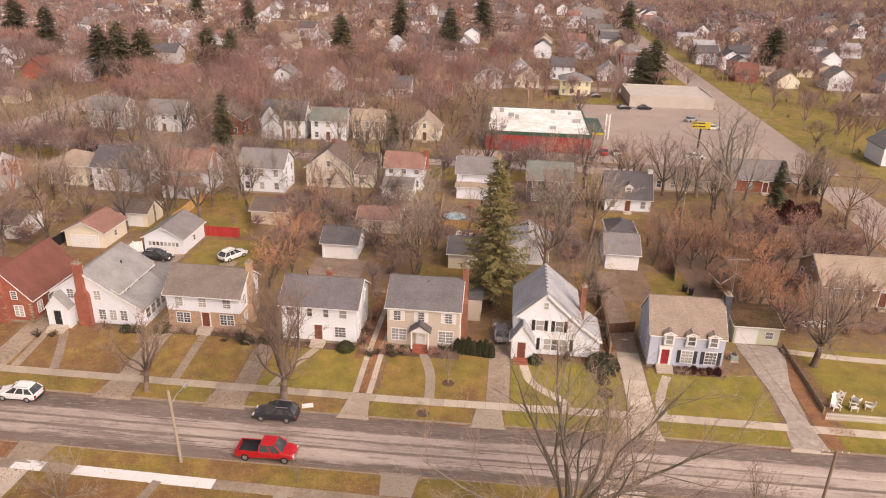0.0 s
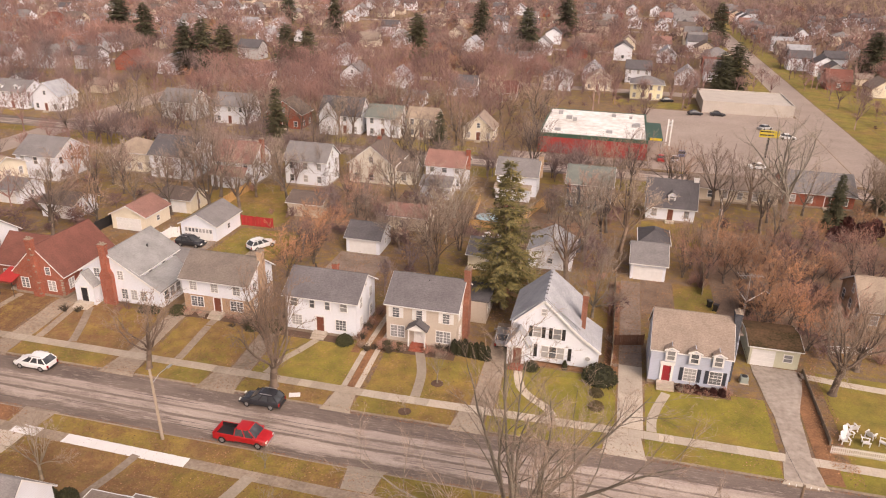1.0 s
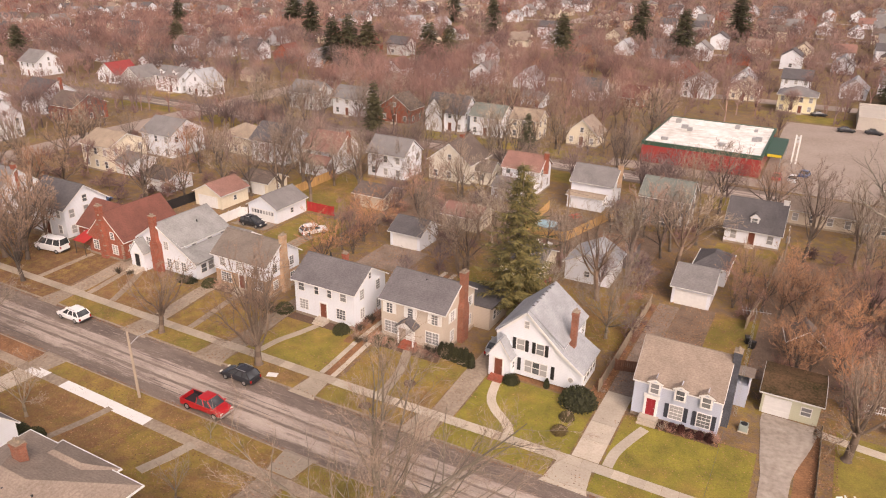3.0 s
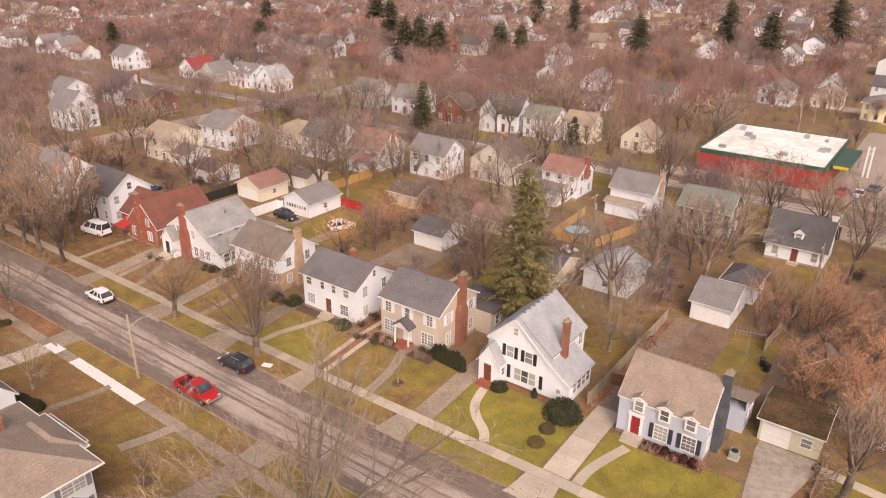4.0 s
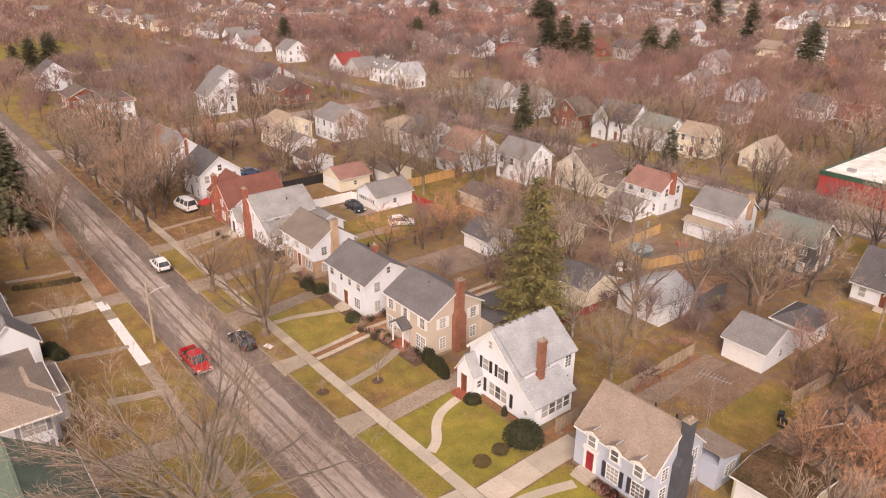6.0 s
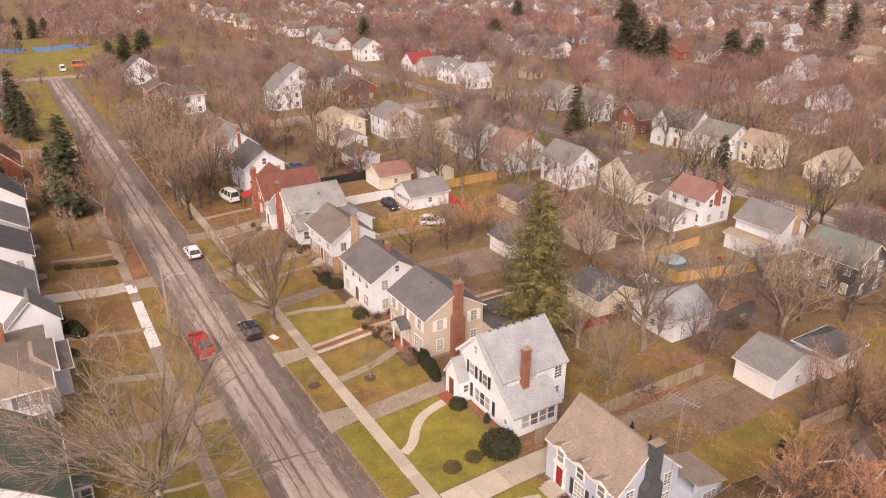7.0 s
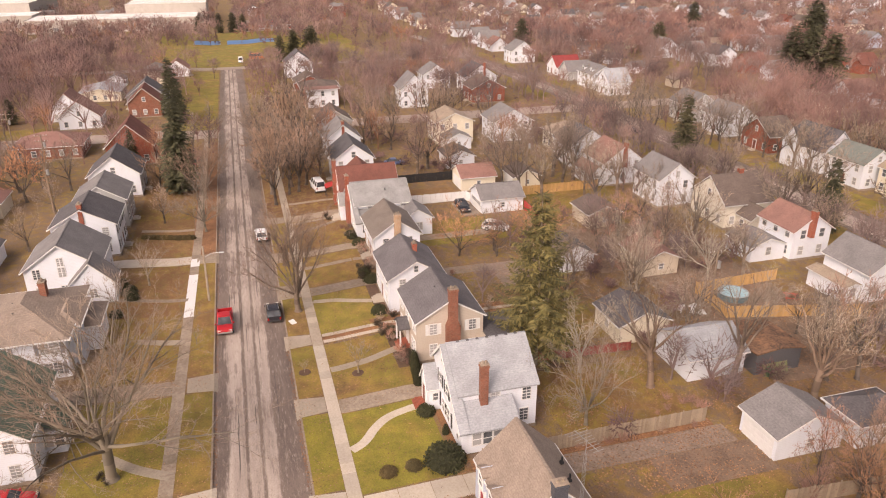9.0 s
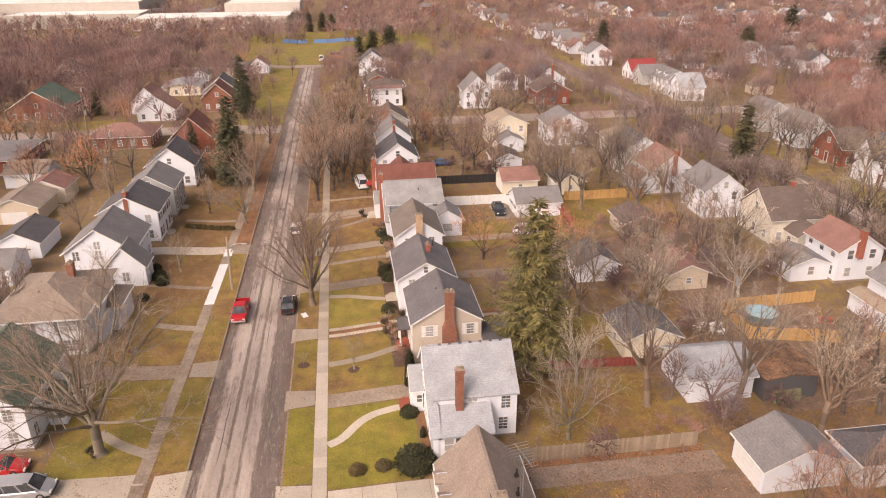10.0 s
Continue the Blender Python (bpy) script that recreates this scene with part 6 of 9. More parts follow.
def house_a():
    x0, x1, y0, y1, e, r = -66.0, -58.4, 74.4, 85.2, 3.2, 6.9
    block(-70.5, x1, y0, y1)
    h = thing("house", 0, 0, 0, 0, "red brick house with steep dull red roof", "house", HOUSE_G)
    foundation(h, x0, x1, y0, y1)
    walls(h, x0, x1, y0, y1, e, r, "y", BRICK_RED)
    gable_roof(h, x0, x1, y0 + .3, y1, e, r, "y", R_RED, 0.25)
    ch = chimney(h, -62.2, y0 - .2, 0, 8.3, 0.85, 0.7, BRICK_RED, (1.3, 0.75))
    _s = random.Random(4)
    for k in range(9):
        z = 0.5 + k * 0.8
        wide = 0.65 if z < 4 else 0.42
        bm = bmesh.new()
        sx, sz, side = _s.uniform(.2, .36), _s.uniform(.14, .24), _s.choice((-1, 1))
        cx = -62.2 + side * (wide - sx * _s.uniform(.4, .6))
        box(bm, cx - sx / 2, cx + sx / 2, y0 - .66, y0 - .3, z, z + sz)
        part("stone", bm, CONC_OLD, ch, "pale stone set in the brick chimney")
    for k in range(7):
        bm = bmesh.new()
        z = 0.4 + k * 0.36
        cx = -58.52 + (.1 if k % 2 else 0)
        box(bm, cx - .22, cx + .16, y0 - .05, y0 + .12, z, z + .2)
        part("quoin", bm, CONC_OLD, h)
    for u in (-64.3, -60.1):
        window(h, "S", u, y0, 0.95, 1.1, 1.4, "pair")
    window(h, "S", -60.4, y0, 3.3, .7, 1.0, "grid")
    for u, w in ((76.0, .9), (78.6, 1.5), (82.6, 1.1)):
        window(h, "E", u, x1, 1.0, w, 1.35, "pair")
    wing = part("wing_wall", _gable_mesh(-70.4, x0 + .02, 76, 83.4, 3.2, 6.2, BRICK_RED, "x"), BRICK_RED, h)
    gable_roof(wing, -70.4, x0 + 3, 76, 83.4, 3.2, 6.2, "x", R_RED, 0.25, "wing_roof")
    window(wing, "S", -68.2, 76, 1.0, 1.9, 1.3, "pair")
    bm = bmesh.new()
    slab(bm, [(-67.6, 72.8, 2.2), (-65.0, 72.8, 2.2), (-65.0, 75.9, 3.1), (-67.6, 75.9, 3.1)], 0.06)
    bmesh.ops.recalc_face_normals(bm, faces=bm.faces)
    part("awning", bm, FENCE_R, h, "red fabric awning")
    for xx in (-67.4, -65.2):
        bm = bmesh.new()
        tube(bm, (xx, 72.95, 0), (xx, 72.95, 2.25), .04, .04, 6)
        part("awning_post", bm, BLACK, h)
    door(h, "S", -66.4, 76, 0.4, WOOD_D)
    steps(h, -66.4, 75.9, "S", 2.0, 2)


def _gable_mesh(x0, x1, y0, y1, e, r, mat, axis="y", name="wall"):
    bm = bmesh.new()
    u0, u1, a0, a1 = (x0, x1, y0, y1) if axis == "y" else (y0, y1, x0, x1)
    prism(bm, [(u0, 0), (u1, 0), (u1, e), ((u0 + u1) / 2, r), (u0, e)], axis, a0, a1)
    return mesh_of(name, bm, mat)


def house_f():
    x0, x1, y0, y1, e, r = 1.6, 9.4, 76.0, 83.9, 5.0, 8.2
    block(0.5, 12, 74, y1)
    h = thing("house", 0, 0, 0, 0, "white gable-fronted house with pale grey roof and black shutters", "house", HOUSE_G)
    foundation(h, x0, x1, y0, y1)
    um = 5.3
    bm = bmesh.new()
    prism(bm, [(x0, 0), (x1, 0), (x1, e), (um, r), (x0, e)], "y", y0, y1)
    part("wall", bm, WHITE, h)
    gable_roof(h, x0, x1, y0, y1, e, r, "y", R_GREY, 0.2, off=um - (x0 + x1) / 2, trim=False)
    # front gable that sweeps down over the side porch
    bm = bmesh.new()
    prof = [(3.4, 0.3), (11.9, 0.3), (11.9, 2.55), (9.6, 4.25), (um, r - 0.02), (2.0, 5.2), (3.4, 4.2)]
    hull8(bm, [(u, y0 - 0.5, z) for u, z in prof], [(u, y0 + 0.02, z) for u, z in prof])
    bmesh.ops.recalc_face_normals(bm, faces=bm.faces)
    fg = part("front_gable", bm, WHITE, h)
    bm = bmesh.new()
    edge = [(1.9, 5.05), (um, r + 0.02), (9.6, 4.3), (12.1, 2.45)]
    for (ua, za), (ub, zb) in zip(edge, edge[1:]):
        slab(bm, [(ua, y0 - 0.75, za), (ub, y0 - 0.75, zb), (ub, y0 + 0.3, zb), (ua, y0 + 0.3, za)], 0.18)
    bmesh.ops.recalc_face_normals(bm, faces=bm.faces)
    part("gable_roof", bm, R_GREY, fg)
    bm = bmesh.new()
    for (ua, za), (ub, zb) in zip(edge, edge[1:]):
        beam(bm, (ua, y0 - 0.78, za + 0.02), (ub, y0 - 0.78, zb + 0.02), 0.05, 0.26)
    part("rake_board", bm, TRIM, fg)
    # side porch
    po = part("side_porch", _box_mesh(x1, 11.8, y0 + 0.02, 81.0, 0.1, 2.5, WHITE), WHITE, h)
    bm = bmesh.new()
    slab(bm, [(x1 - 0.05, y0, 4.2), (12.1, y0, 2.45), (12.1, 81.3, 2.45), (x1 - 0.05, 81.3, 4.2)], 0.16)
    bmesh.ops.recalc_face_normals(bm, faces=bm.faces)
    part("porch_roof", bm, R_GREY, po)
    bm = bmesh.new()
    prism(bm, [(x1, 2.5), (11.8, 2.5), (x1, 4.1)], "y", 80.86, 81.0)
    part("end_wall", bm, WHITE, po)
    for k in range(4):
        window(po, "E", 77.0 + k * 1.05, 11.8, 0.95, .85, 1.3, "plain")
    bm = bmesh.new()
    tube(bm, (10.7, y0 - 0.56, 1.5), (10.7, y0 - 0.48, 1.5), 0.36, 0.36, 8)
    ow = part("octagon_window", bm, TRIM, fg)
    bm = bmesh.new()
    tube(bm, (10.7, y0 - 0.58, 1.5), (10.7, y0 - 0.5, 1.5), 0.27, 0.27, 8)
    part("pane", bm, GLASS, ow)
    # entrance vestibule
    v = part("vestibule", _gable_mesh(1.5, 4.1, 74.3, y0 - 0.3, 2.7, 4.6, WHITE), WHITE, h)
    gable_roof(v, 1.5, 4.1, 74.3, y0 + 0.6, 2.7, 4.6, "y", R_GREY, 0.18, "vestibule_roof")
    door(v, "S", 2.7, 74.3, 0.35, WOOD_D)
    window(v, "E", 75.1, 4.1, 1.2, .5, .8, "plain")
    steps(h, 2.7, 74.3, "S", 1.7, 2, BRICK_RED)
    yf = y0 - 0.5
    for u in (5.75, 6.65, 7.55):
        window(h, "S", u, yf, 0.95, .78, 1.45, "plain")
    for u in (4.65, 8.6):
        sh = part("shutter", shutter_mesh(1.5, BLACK), BLACK, h)
        on_wall(sh, "S", u, yf, 0.93)
    for u in (4.7, 7.0):
        window(h, "S", u, yf, 3.5, .85, 1.3, "plain", BLACK)
    window(h, "S", um, yf, 6.35, .5, .8)
    for u, z in ((79.6, 3.4), (82.8, 3.4), (82.6, 1.0)):
        window(h, "E", u, x1, z, .85, 1.35, "grid")
    for u in (78, 82):
        window(h, "W", u, x0, 3.4, .85, 1.3, "grid")
        window(h, "W", u, x0, 0.95, .85, 1.3, "grid")
    chimney(h, x1 + 0.33, 78.3, 1.5, 8.3, 0.62, 0.75, BRICK_ORANGE)
    for k in range(7):
        bm = bmesh.new()
        box(bm, um - 0.13, um + 0.13, 76.9 + k * 1.0, 77.2 + k * 1.0, r + 0.2, r + 0.26)
        part("ridge_vent", bm, R_CHAR, h)


def house_g():
    x0, x1, y0, y1, e, r = 17.5, 26.0, 75.0, 82.0, 4.25, 7.5
    block(x0, x1, y0, y1 + 3)
    h = thing("house", 0, 0, 0, 0, "pale blue house with brown roof, three dormers and red door", "house", HOUSE_G)
    foundation(h, x0, x1, y0, y1)
    walls(h, x0, x1, y0, y1, e, r, "x", BLUE)
    gable_roof(h, x0, x1, y0, y1, e, r, "x", R_BROWN, 0.14)
    for u in (19.6, 22.1, 24.6):
        dormer(h, u, y0 - 0.26, 3.1, 1.25, 1.5, 2.6, BLUE, R_BROWN, "S", "plain", pitch=0.2)
    for u in (21.9, 24.6):
        window(h, "S", u, y0, 0.85, 1.25, 1.55, "pair", NAVY)
    door(h, "S", 19.4, y0, 0.4, RED_D)
    bm = bmesh.new()
    box(bm, 18.7, 18.95, y0 - 0.14, y0, 0.4, 2.75)
    box(bm, 19.85, 20.1, y0 - 0.14, y0, 0.4, 2.75)
    box(bm, 18.6, 20.2, y0 - 0.18, y0, 2.6, 2.95)
    part("door_surround", bm, TRIM, h)
    steps(h, 19.4, y0, "S", 1.9, 3)
    for u in (76.4, 80.7):
        window(h, "E", u, x1, 3.0, .8, 1.2, "grid")
        window(h, "E", u, x1, 0.85, .85, 1.3, "grid")
        window(h, "W", u, x0, 0.85, .85, 1.3, "grid")
        window(h, "W", u, x0, 3.0, .8, 1.2, "grid")
    chimney(h, x1 + 0.36, 78.4, 0, 8.4, 0.72, 1.05, SLATE_BRICK, (0.74, 2.0))
    ad = part("addition", _box_mesh(24.2, 27.8, y1, 85.6, 0, 2.6, BLUE), BLUE, h)
    bm = bmesh.new()
    slab(bm, [(23.9, y1 - .02, 3.7), (28.1, y1 - .02, 3.7), (28.1, 85.9, 2.6), (23.9, 85.9, 2.6)], 0.15)
    bmesh.ops.recalc_face_normals(bm, faces=bm.faces)
    part("addition_roof", bm, R_BROWN, ad)
    bm = bmesh.new()
    hull8(bm, [(27.7, y1, 2.6), (27.78, y1, 2.6), (27.78, 85.6, 2.6), (27.7, 85.6, 2.6)], [(27.7, y1, 3.65), (27.78, y1, 3.65), (27.78, 85.6, 2.65), (27.7, 85.6, 2.65)])
    part("side_wall", bm, BLUE, ad)
    window(ad, "E", 84, 27.8, 0.95, 1.6, 1.2, "pair")
    vent_pipe(h, 24.0, 80.4, 6.3)
    vent_pipe(h, 21.5, 80.9, 5.9)


house_e()
house_d()
house_c()
house_b()
house_a()
house_f()
house_g()


def place_house(x0, x1, y0, y1, *args, rz=0, **kw):
    """A simple house given by its plan box; rz 180 turns its front to the north."""
    block(x0, x1, y0, y1)
    w, d = (x1 - x0, y1 - y0) if rz in (0, 180) else (y1 - y0, x1 - x0)
    world_faces = "NE" if y0 < 60 else ("SEW" if x1 > 0 else "SE")
    local = "".join("SENW"[("SENW".index(f) - rz // 90) % 4] for f in world_faces)
    if y0 > 140 or x1 < -60 or y0 < 25:
        kw["style"] = "far"
    return simple_house("house", (x0 + x1) / 2, (y0 + y1) / 2, rz, w, d, *args, faces=local, **kw)


place_house(-82, -72.9, 75.6, 83.4, 5.2, 8.1, WHITE, R_CHAR, "white house with black roof and dark shutters", shutters=BLACK, group=HOUSE_G, style="grid")
place_house(-100.5, -91.5, 76.5, 84, 4.6, 7.6, WHITE, R_MID, "white house with grey roof and brick chimney", chim=(4.2, 0), group=HOUSE_G)
place_house(-119, -110, 77, 85, 4.4, 7.0, GREY_S, R_DKBROWN, "grey house with brown roof", group=HOUSE_G, porch=True)
place_house(-162, -151.5, 77, 88, 5.2, 7.0, BRICK_RED, R_DKBROWN, "red brick house with broad hipped roof", hip=True, group=HOUSE_G)
place_house(-151.3, -147, 78, 87, 5.4, 5.9, WHITE, R_ROSE, "white flat fronted addition beside the brick house", hip=True, group=HOUSE_G)
place_house(-218, -209, 76.5, 86.5, 5.4, 9.2, WHITE, R_CHAR, "white tall gabled house", axis="x", group=HOUSE_G)
place_house(-184, -174, 77, 86, 3.4, 5.6, BRICK_RED, R_DKBROWN, "low red brick house", group=HOUSE_G)
place_house(-147.5, -139, 104, 112, 5.6, 9.4, WHITE, R_MID, "white tall gabled house with many windows", axis="x", group=HOUSE_G)
place_house(-166.5, -157, 129, 139.5, 5.2, 8.6, WHITE, R_CHAR, "white gabled house with brick chimney", axis="x", chim=(4.9, 1), group=HOUSE_G)
place_house(-176, -167.5, 118, 127, 5.0, 7.8, WHITE, R_MID, "white house with grey roof", group=HOUSE_G)
place_house(-150, -140, 126, 136, 4.4, 7.0, BRICK_RED, R_DKBROWN, "red brick house under bare trees", group=HOUSE_G)
place_house(-190, -181, 171.5, 181, 3.2, 6.6, WHITE, R_BRIGHT, "white cottage with bright red roof", axis="y", group=HOUSE_G)
place_house(-176, -168, 170, 179, 3.4, 6.4, GREY_S, R_MID, "grey cottage with gabled front", axis="y", group=HOUSE_G)
place_house(-160, -149, 169.5, 178, 5.0, 7.4, WHITE, R_MID, "white house with dormers and grey roof", group=HOUSE_G, dormers=2)
place_house(-146.5, -138, 169.5, 177, 4.4, 7.8, WHITE, R_GREY, "white house with grey gabled roof", axis="y", group=HOUSE_G)
place_house(-227, -217.5, 168, 178, 5.2, 8.6, WHITE, R_MID, "white gabled house beside open grass", axis="x", group=HOUSE_G)

PALE_Y = siding("pale_yellow_siding", (0.8, 0.74, 0.52))
# garages and sheds behind them
garage(29.2, 34.7, 82.2, 88.2, 2.5, 3.0, "x", SAGE, R_MOSS, "pale sage garage with dark mossy roof", "S", 2.6, shift=-1.2)
garage(15.5, 20.5, 103.0, 110.4, 2.6, 4.4, "x", WHITE, R_MID, "white garage with grey roof at the end of a drive", "S", 4.2)
garage(16.8, 21.2, 111.6, 117.6, 2.6, 4.2, "x", WHITE, R_CHAR, "white garage with dark hipped roof", "N", 3.5, hip=True)
garage(0.3, 6.9, 102.8, 109.8, 2.8, 4.5, "y", WHITE, R_GREY, "white garage with pale grey gabled roof", "W", 4.4)
garage(-8.4, -2.2, 99.4, 106.0, 2.5, 3.9, "x", CREAM, R_CHAR, "cream garage with dark slate roof", "W", 4.2)
garage(1.8, 7.8, 110.6, 116.4, 2.7, 3.1, "x", DARK_S, R_LEAFY, "dark shed with leaf strewn roof", "W", 3.0, trim=False)
bm = bmesh.new()
hull8(bm, [(8.35, 111.4, 0), (8.41, 111.4, 0), (8.41, 114.6, 0), (8.35, 114.6, 0)], [(7.88, 111.4, 1.3), (7.94, 111.4, 1.3), (7.94, 114.6, 1.3), (7.88, 114.6, 1.3)])
tagged(part("board", bm, GREEN_P), "faded green wooden board leaning against the dark shed", "board")
garage(-28.2, -22.7, 100.5, 106.4, 2.5, 4.1, "x", WHITE, R_CHAR, "white garage with charcoal roof", "S", 4.4)
garage(-55.8, -49.5, 98.2, 106.0, 2.6, 4.3, "y", WHITE, R_MID, "white garage with grey roof and a row of dark panes", "S", 5.0, True)
garage(-69.0, -62.6, 98.6, 105.4, 2.6, 4.2, "y", CREAM, R_ROSE, "cream garage with faded red roof", "S", 4.6)
garage(-66.5, -60.5, 108.5, 114, 2.5, 3.8, "x", CREAM, R_DKBROWN, "cream garage with brown roof", "S", 4.4)
garage(-84, -77.5, 100, 106, 2.5, 3.8, "x", WHITE, R_DKBROWN, "open fronted garage with brown roof", "S", 4.4)
garage(-44, -37.6, 113, 119, 2.5, 3.7, "x", TAN_S, R_DKBROWN, "tan garage with dull brown roof", "N", 4.2)
garage(-25, -18.2, 112, 117.5, 2.5, 3.7, "x", TAN_S, R_ROSE, "tan garage with dull red roof", "N", 4.2)
garage(-98, -92, 104, 110, 2.5, 3.8, "x", WHITE, R_MID, "white garage with grey roof", "S", 4.2)

# the next row of houses
ROW2 = "houses on the back street"
place_house(-52, -43.3, 129.4, 136.4, 5.3, 7.9, WHITE, R_MID, "white two-storey house with grey roof", rz=180, group=ROW2)
place_house(-40.2, -30.9, 134.2, 143.2, 4.4, 8.0, STUCCO, R_DKBROWN, "stucco house with broad dark brown roof", axis="x", rz=90, group=ROW2, chim=(1, 0), wing=(-2.2, 2.2, -8.4, -4, 2.8, 4.4, "y"))
place_house(-24.6, -17.0, 135.8, 142.4, 4.8, 7.0, WHITE, R_ROSE, "white house with faded red roof", rz=180, group=ROW2, chim=(-4.2, 0.6), wing=(-2.5, 3.3, 3.2, 9.2, 2.4, 3.5, "x", R_MID))
place_house(-10.2, -2.4, 135.3, 141.6, 4.5, 6.9, WHITE, R_MID, "white house with grey roof and a low rear porch", rz=180, group=ROW2, chim=(-4.2, 0, BRICK_TAN), wing=(-2.9, 3.7, 3.0, 5.6, 2.4, 2.8, "x", R_TAN))
place_house(3.6, 11.8, 131.4, 138.4, 5.2, 7.6, DARK_S, R_SAGE, "dark slate coloured house with white window frames", rz=180, group=ROW2, style="grid")
place_house(18.2, 26.6, 130.0, 137.0, 2.9, 6.8, WHITE, R_CHAR, "white cottage with steep black roof and dormers", rz=0, group=ROW2, dormers=1, chim=(4.0, 0, TRIM))
place_house(-66, -57.4, 126, 134.2, 4.8, 7.8, WHITE, R_ROSE, "white house with dull red roof and brick chimney", rz=180, group=ROW2, chim=(-4.6, 0), wing=(-3.5, 3.5, 3.5, 6.5, 2.6, 3.8, "x"))
place_house(-79.5, -70.5, 125, 134, 5.0, 7.9, WHITE, R_CHAR, "white house with dark roof among bare trees", rz=180, group=ROW2)
place_house(-105.5, -97, 103, 112, 5.4, 7.4, CREAM, R_TAN, "cream house with a band of upper windows", rz=180, group=ROW2)
place_house(-90, -82, 127, 134.6, 4.2, 6.6, CREAM, R_TAN, "cream house with tan hipped roof", rz=180, hip=True, group=ROW2)
place_house(-103.5, -94.5, 116.5, 126, 5.2, 7.8, WHITE, R_MID, "white house with grey roof and many windows", rz=180, group=ROW2)
# across the back street
ROW3 = "houses across the back street"
place_house(-62.2, -51.4, 171.8, 179.4, 5.0, 8.8, WHITE, R_CHAR, "white house with two tall gables", axis="x", group=ROW3, style="pair", wing=(-5.2, 0.2, -5.0, 0.4, 5.0, 8.2, "y"))
place_house(-49.6, -41.0, 171.6, 178.6, 5.2, 7.6, WHITE, R_SAGE, "white house with grey green roof", group=ROW3, style="grid", shutters=BLACK)
place_house(-39.6, -32.2, 174, 180, 5.2, 7.2, CREAM, R_TAN, "cream house with orange tan roof", group=ROW3)
place_house(-25.5, -18, 176, 183, 3.2, 6.4, CREAM, R_BROWN, "cream cottage with a front gable", axis="y", group=ROW3)
place_house(-77, -67.5, 172, 179, 4.2, 7.4, BRICK_RED, R_DKBROWN, "brown brick house with timbered gable", axis="y", group=ROW3)
place_house(-92.5, -83, 172, 180, 5, 7.6, WHITE, R_MID, "white house behind bare trees", group=ROW3)
place_house(-108, -98.5, 172, 180, 5, 7.6, GREY_S, R_MID, "grey house behind bare trees", group=ROW3)
place_house(-52.4, -45.4, 211, 217, 2.8, 4.4, WHITE, R_MID, "small white outbuilding with grey roof", group=ROW3)
place_house(-43.2, -33.5, 231, 239, 3.2, 6.4, WHITE, R_CHAR, "white cottage with dark roof", group=ROW3)
place_house(-29, -20, 228, 236, 3, 6, BRICK_ORANGE, R_RED, "orange brick cottage with red roof", group=ROW3)
place_house(15.2, 25.4, 247, 256, 5.2, 7.4, PALE_Y, R_MID, "pale yellow house with grey roof", hip=True, group=ROW3)
place_house(-14, -4.5, 253, 262, 5.0, 7.4, WHITE, R_MID, "white house with grey roof", group=ROW3, axis="y")
place_house(0, 8.5, 258, 266, 4.0, 6.6, CREAM, R_BROWN, "cream house with brown roof", group=ROW3, axis="y")
place_house(44.5, 57, 146.6, 157, 2.9, 5.6, BRICK_RED, R_MID, "red brick house with pale grey roof", rz=0, group=ROW2)
place_house(26.5, 43, 144.5, 151.5, 2.8, 4.2, TAN_S, R_BROWN, "long low building with brown roof", rz=180, group=ROW2)
place_house(44.5, 57.5, 95, 104.5, 3.0, 5.6, BRICK_TAN, R_TAN, "tan brick bungalow with tan roof", rz=0, group=HOUSE_G)

# the south side of the street
SOUTH = "houses across the street"


def house_l1():
    x0, x1, y0, y1, e, r = -5.8, 4.8, 29.2, 38.2, 4.9, 8.2
    block(x0, x1, y0, y1 + 3)
    h = thing("house", 0, 0, 0, 0, "white house with green shingle roof and screened porch", "house", SOUTH)
    foundation(h, x0, x1, y0, y1)
    walls(h, x0, x1, y0, y1, e, r, "x", WHITE)
    gable_roof(h, x0, x1, y0, y1, e, r, "x", R_GREEN)
    auto_windows(h, x0, x1, y0, y1, e, "NE", style="grid")
    po = part("porch", _box_mesh(-2.2, 0.8, y1, 39.9, 0, 2.5, WHITE), WHITE, h)
    bm = bmesh.new()
    slab(bm, [(-2.5, y1 - 0.02, 3.3), (1.1, y1 - 0.02, 3.3), (1.1, 40.2, 2.5), (-2.5, 40.2, 2.5)], 0.15)
    bmesh.ops.recalc_face_normals(bm, faces=bm.faces)
    part("porch_roof", bm, R_GREEN, po)
    for k in range(2):
        window(po, "E", 38.5 + k * 0.95, 0.8, 0.8, .75, 1.4, "plain")
    for k in range(3):
        window(po, "N", -1.7 + k * 1.0, 39.9, 0.8, .8, 1.4, "plain")


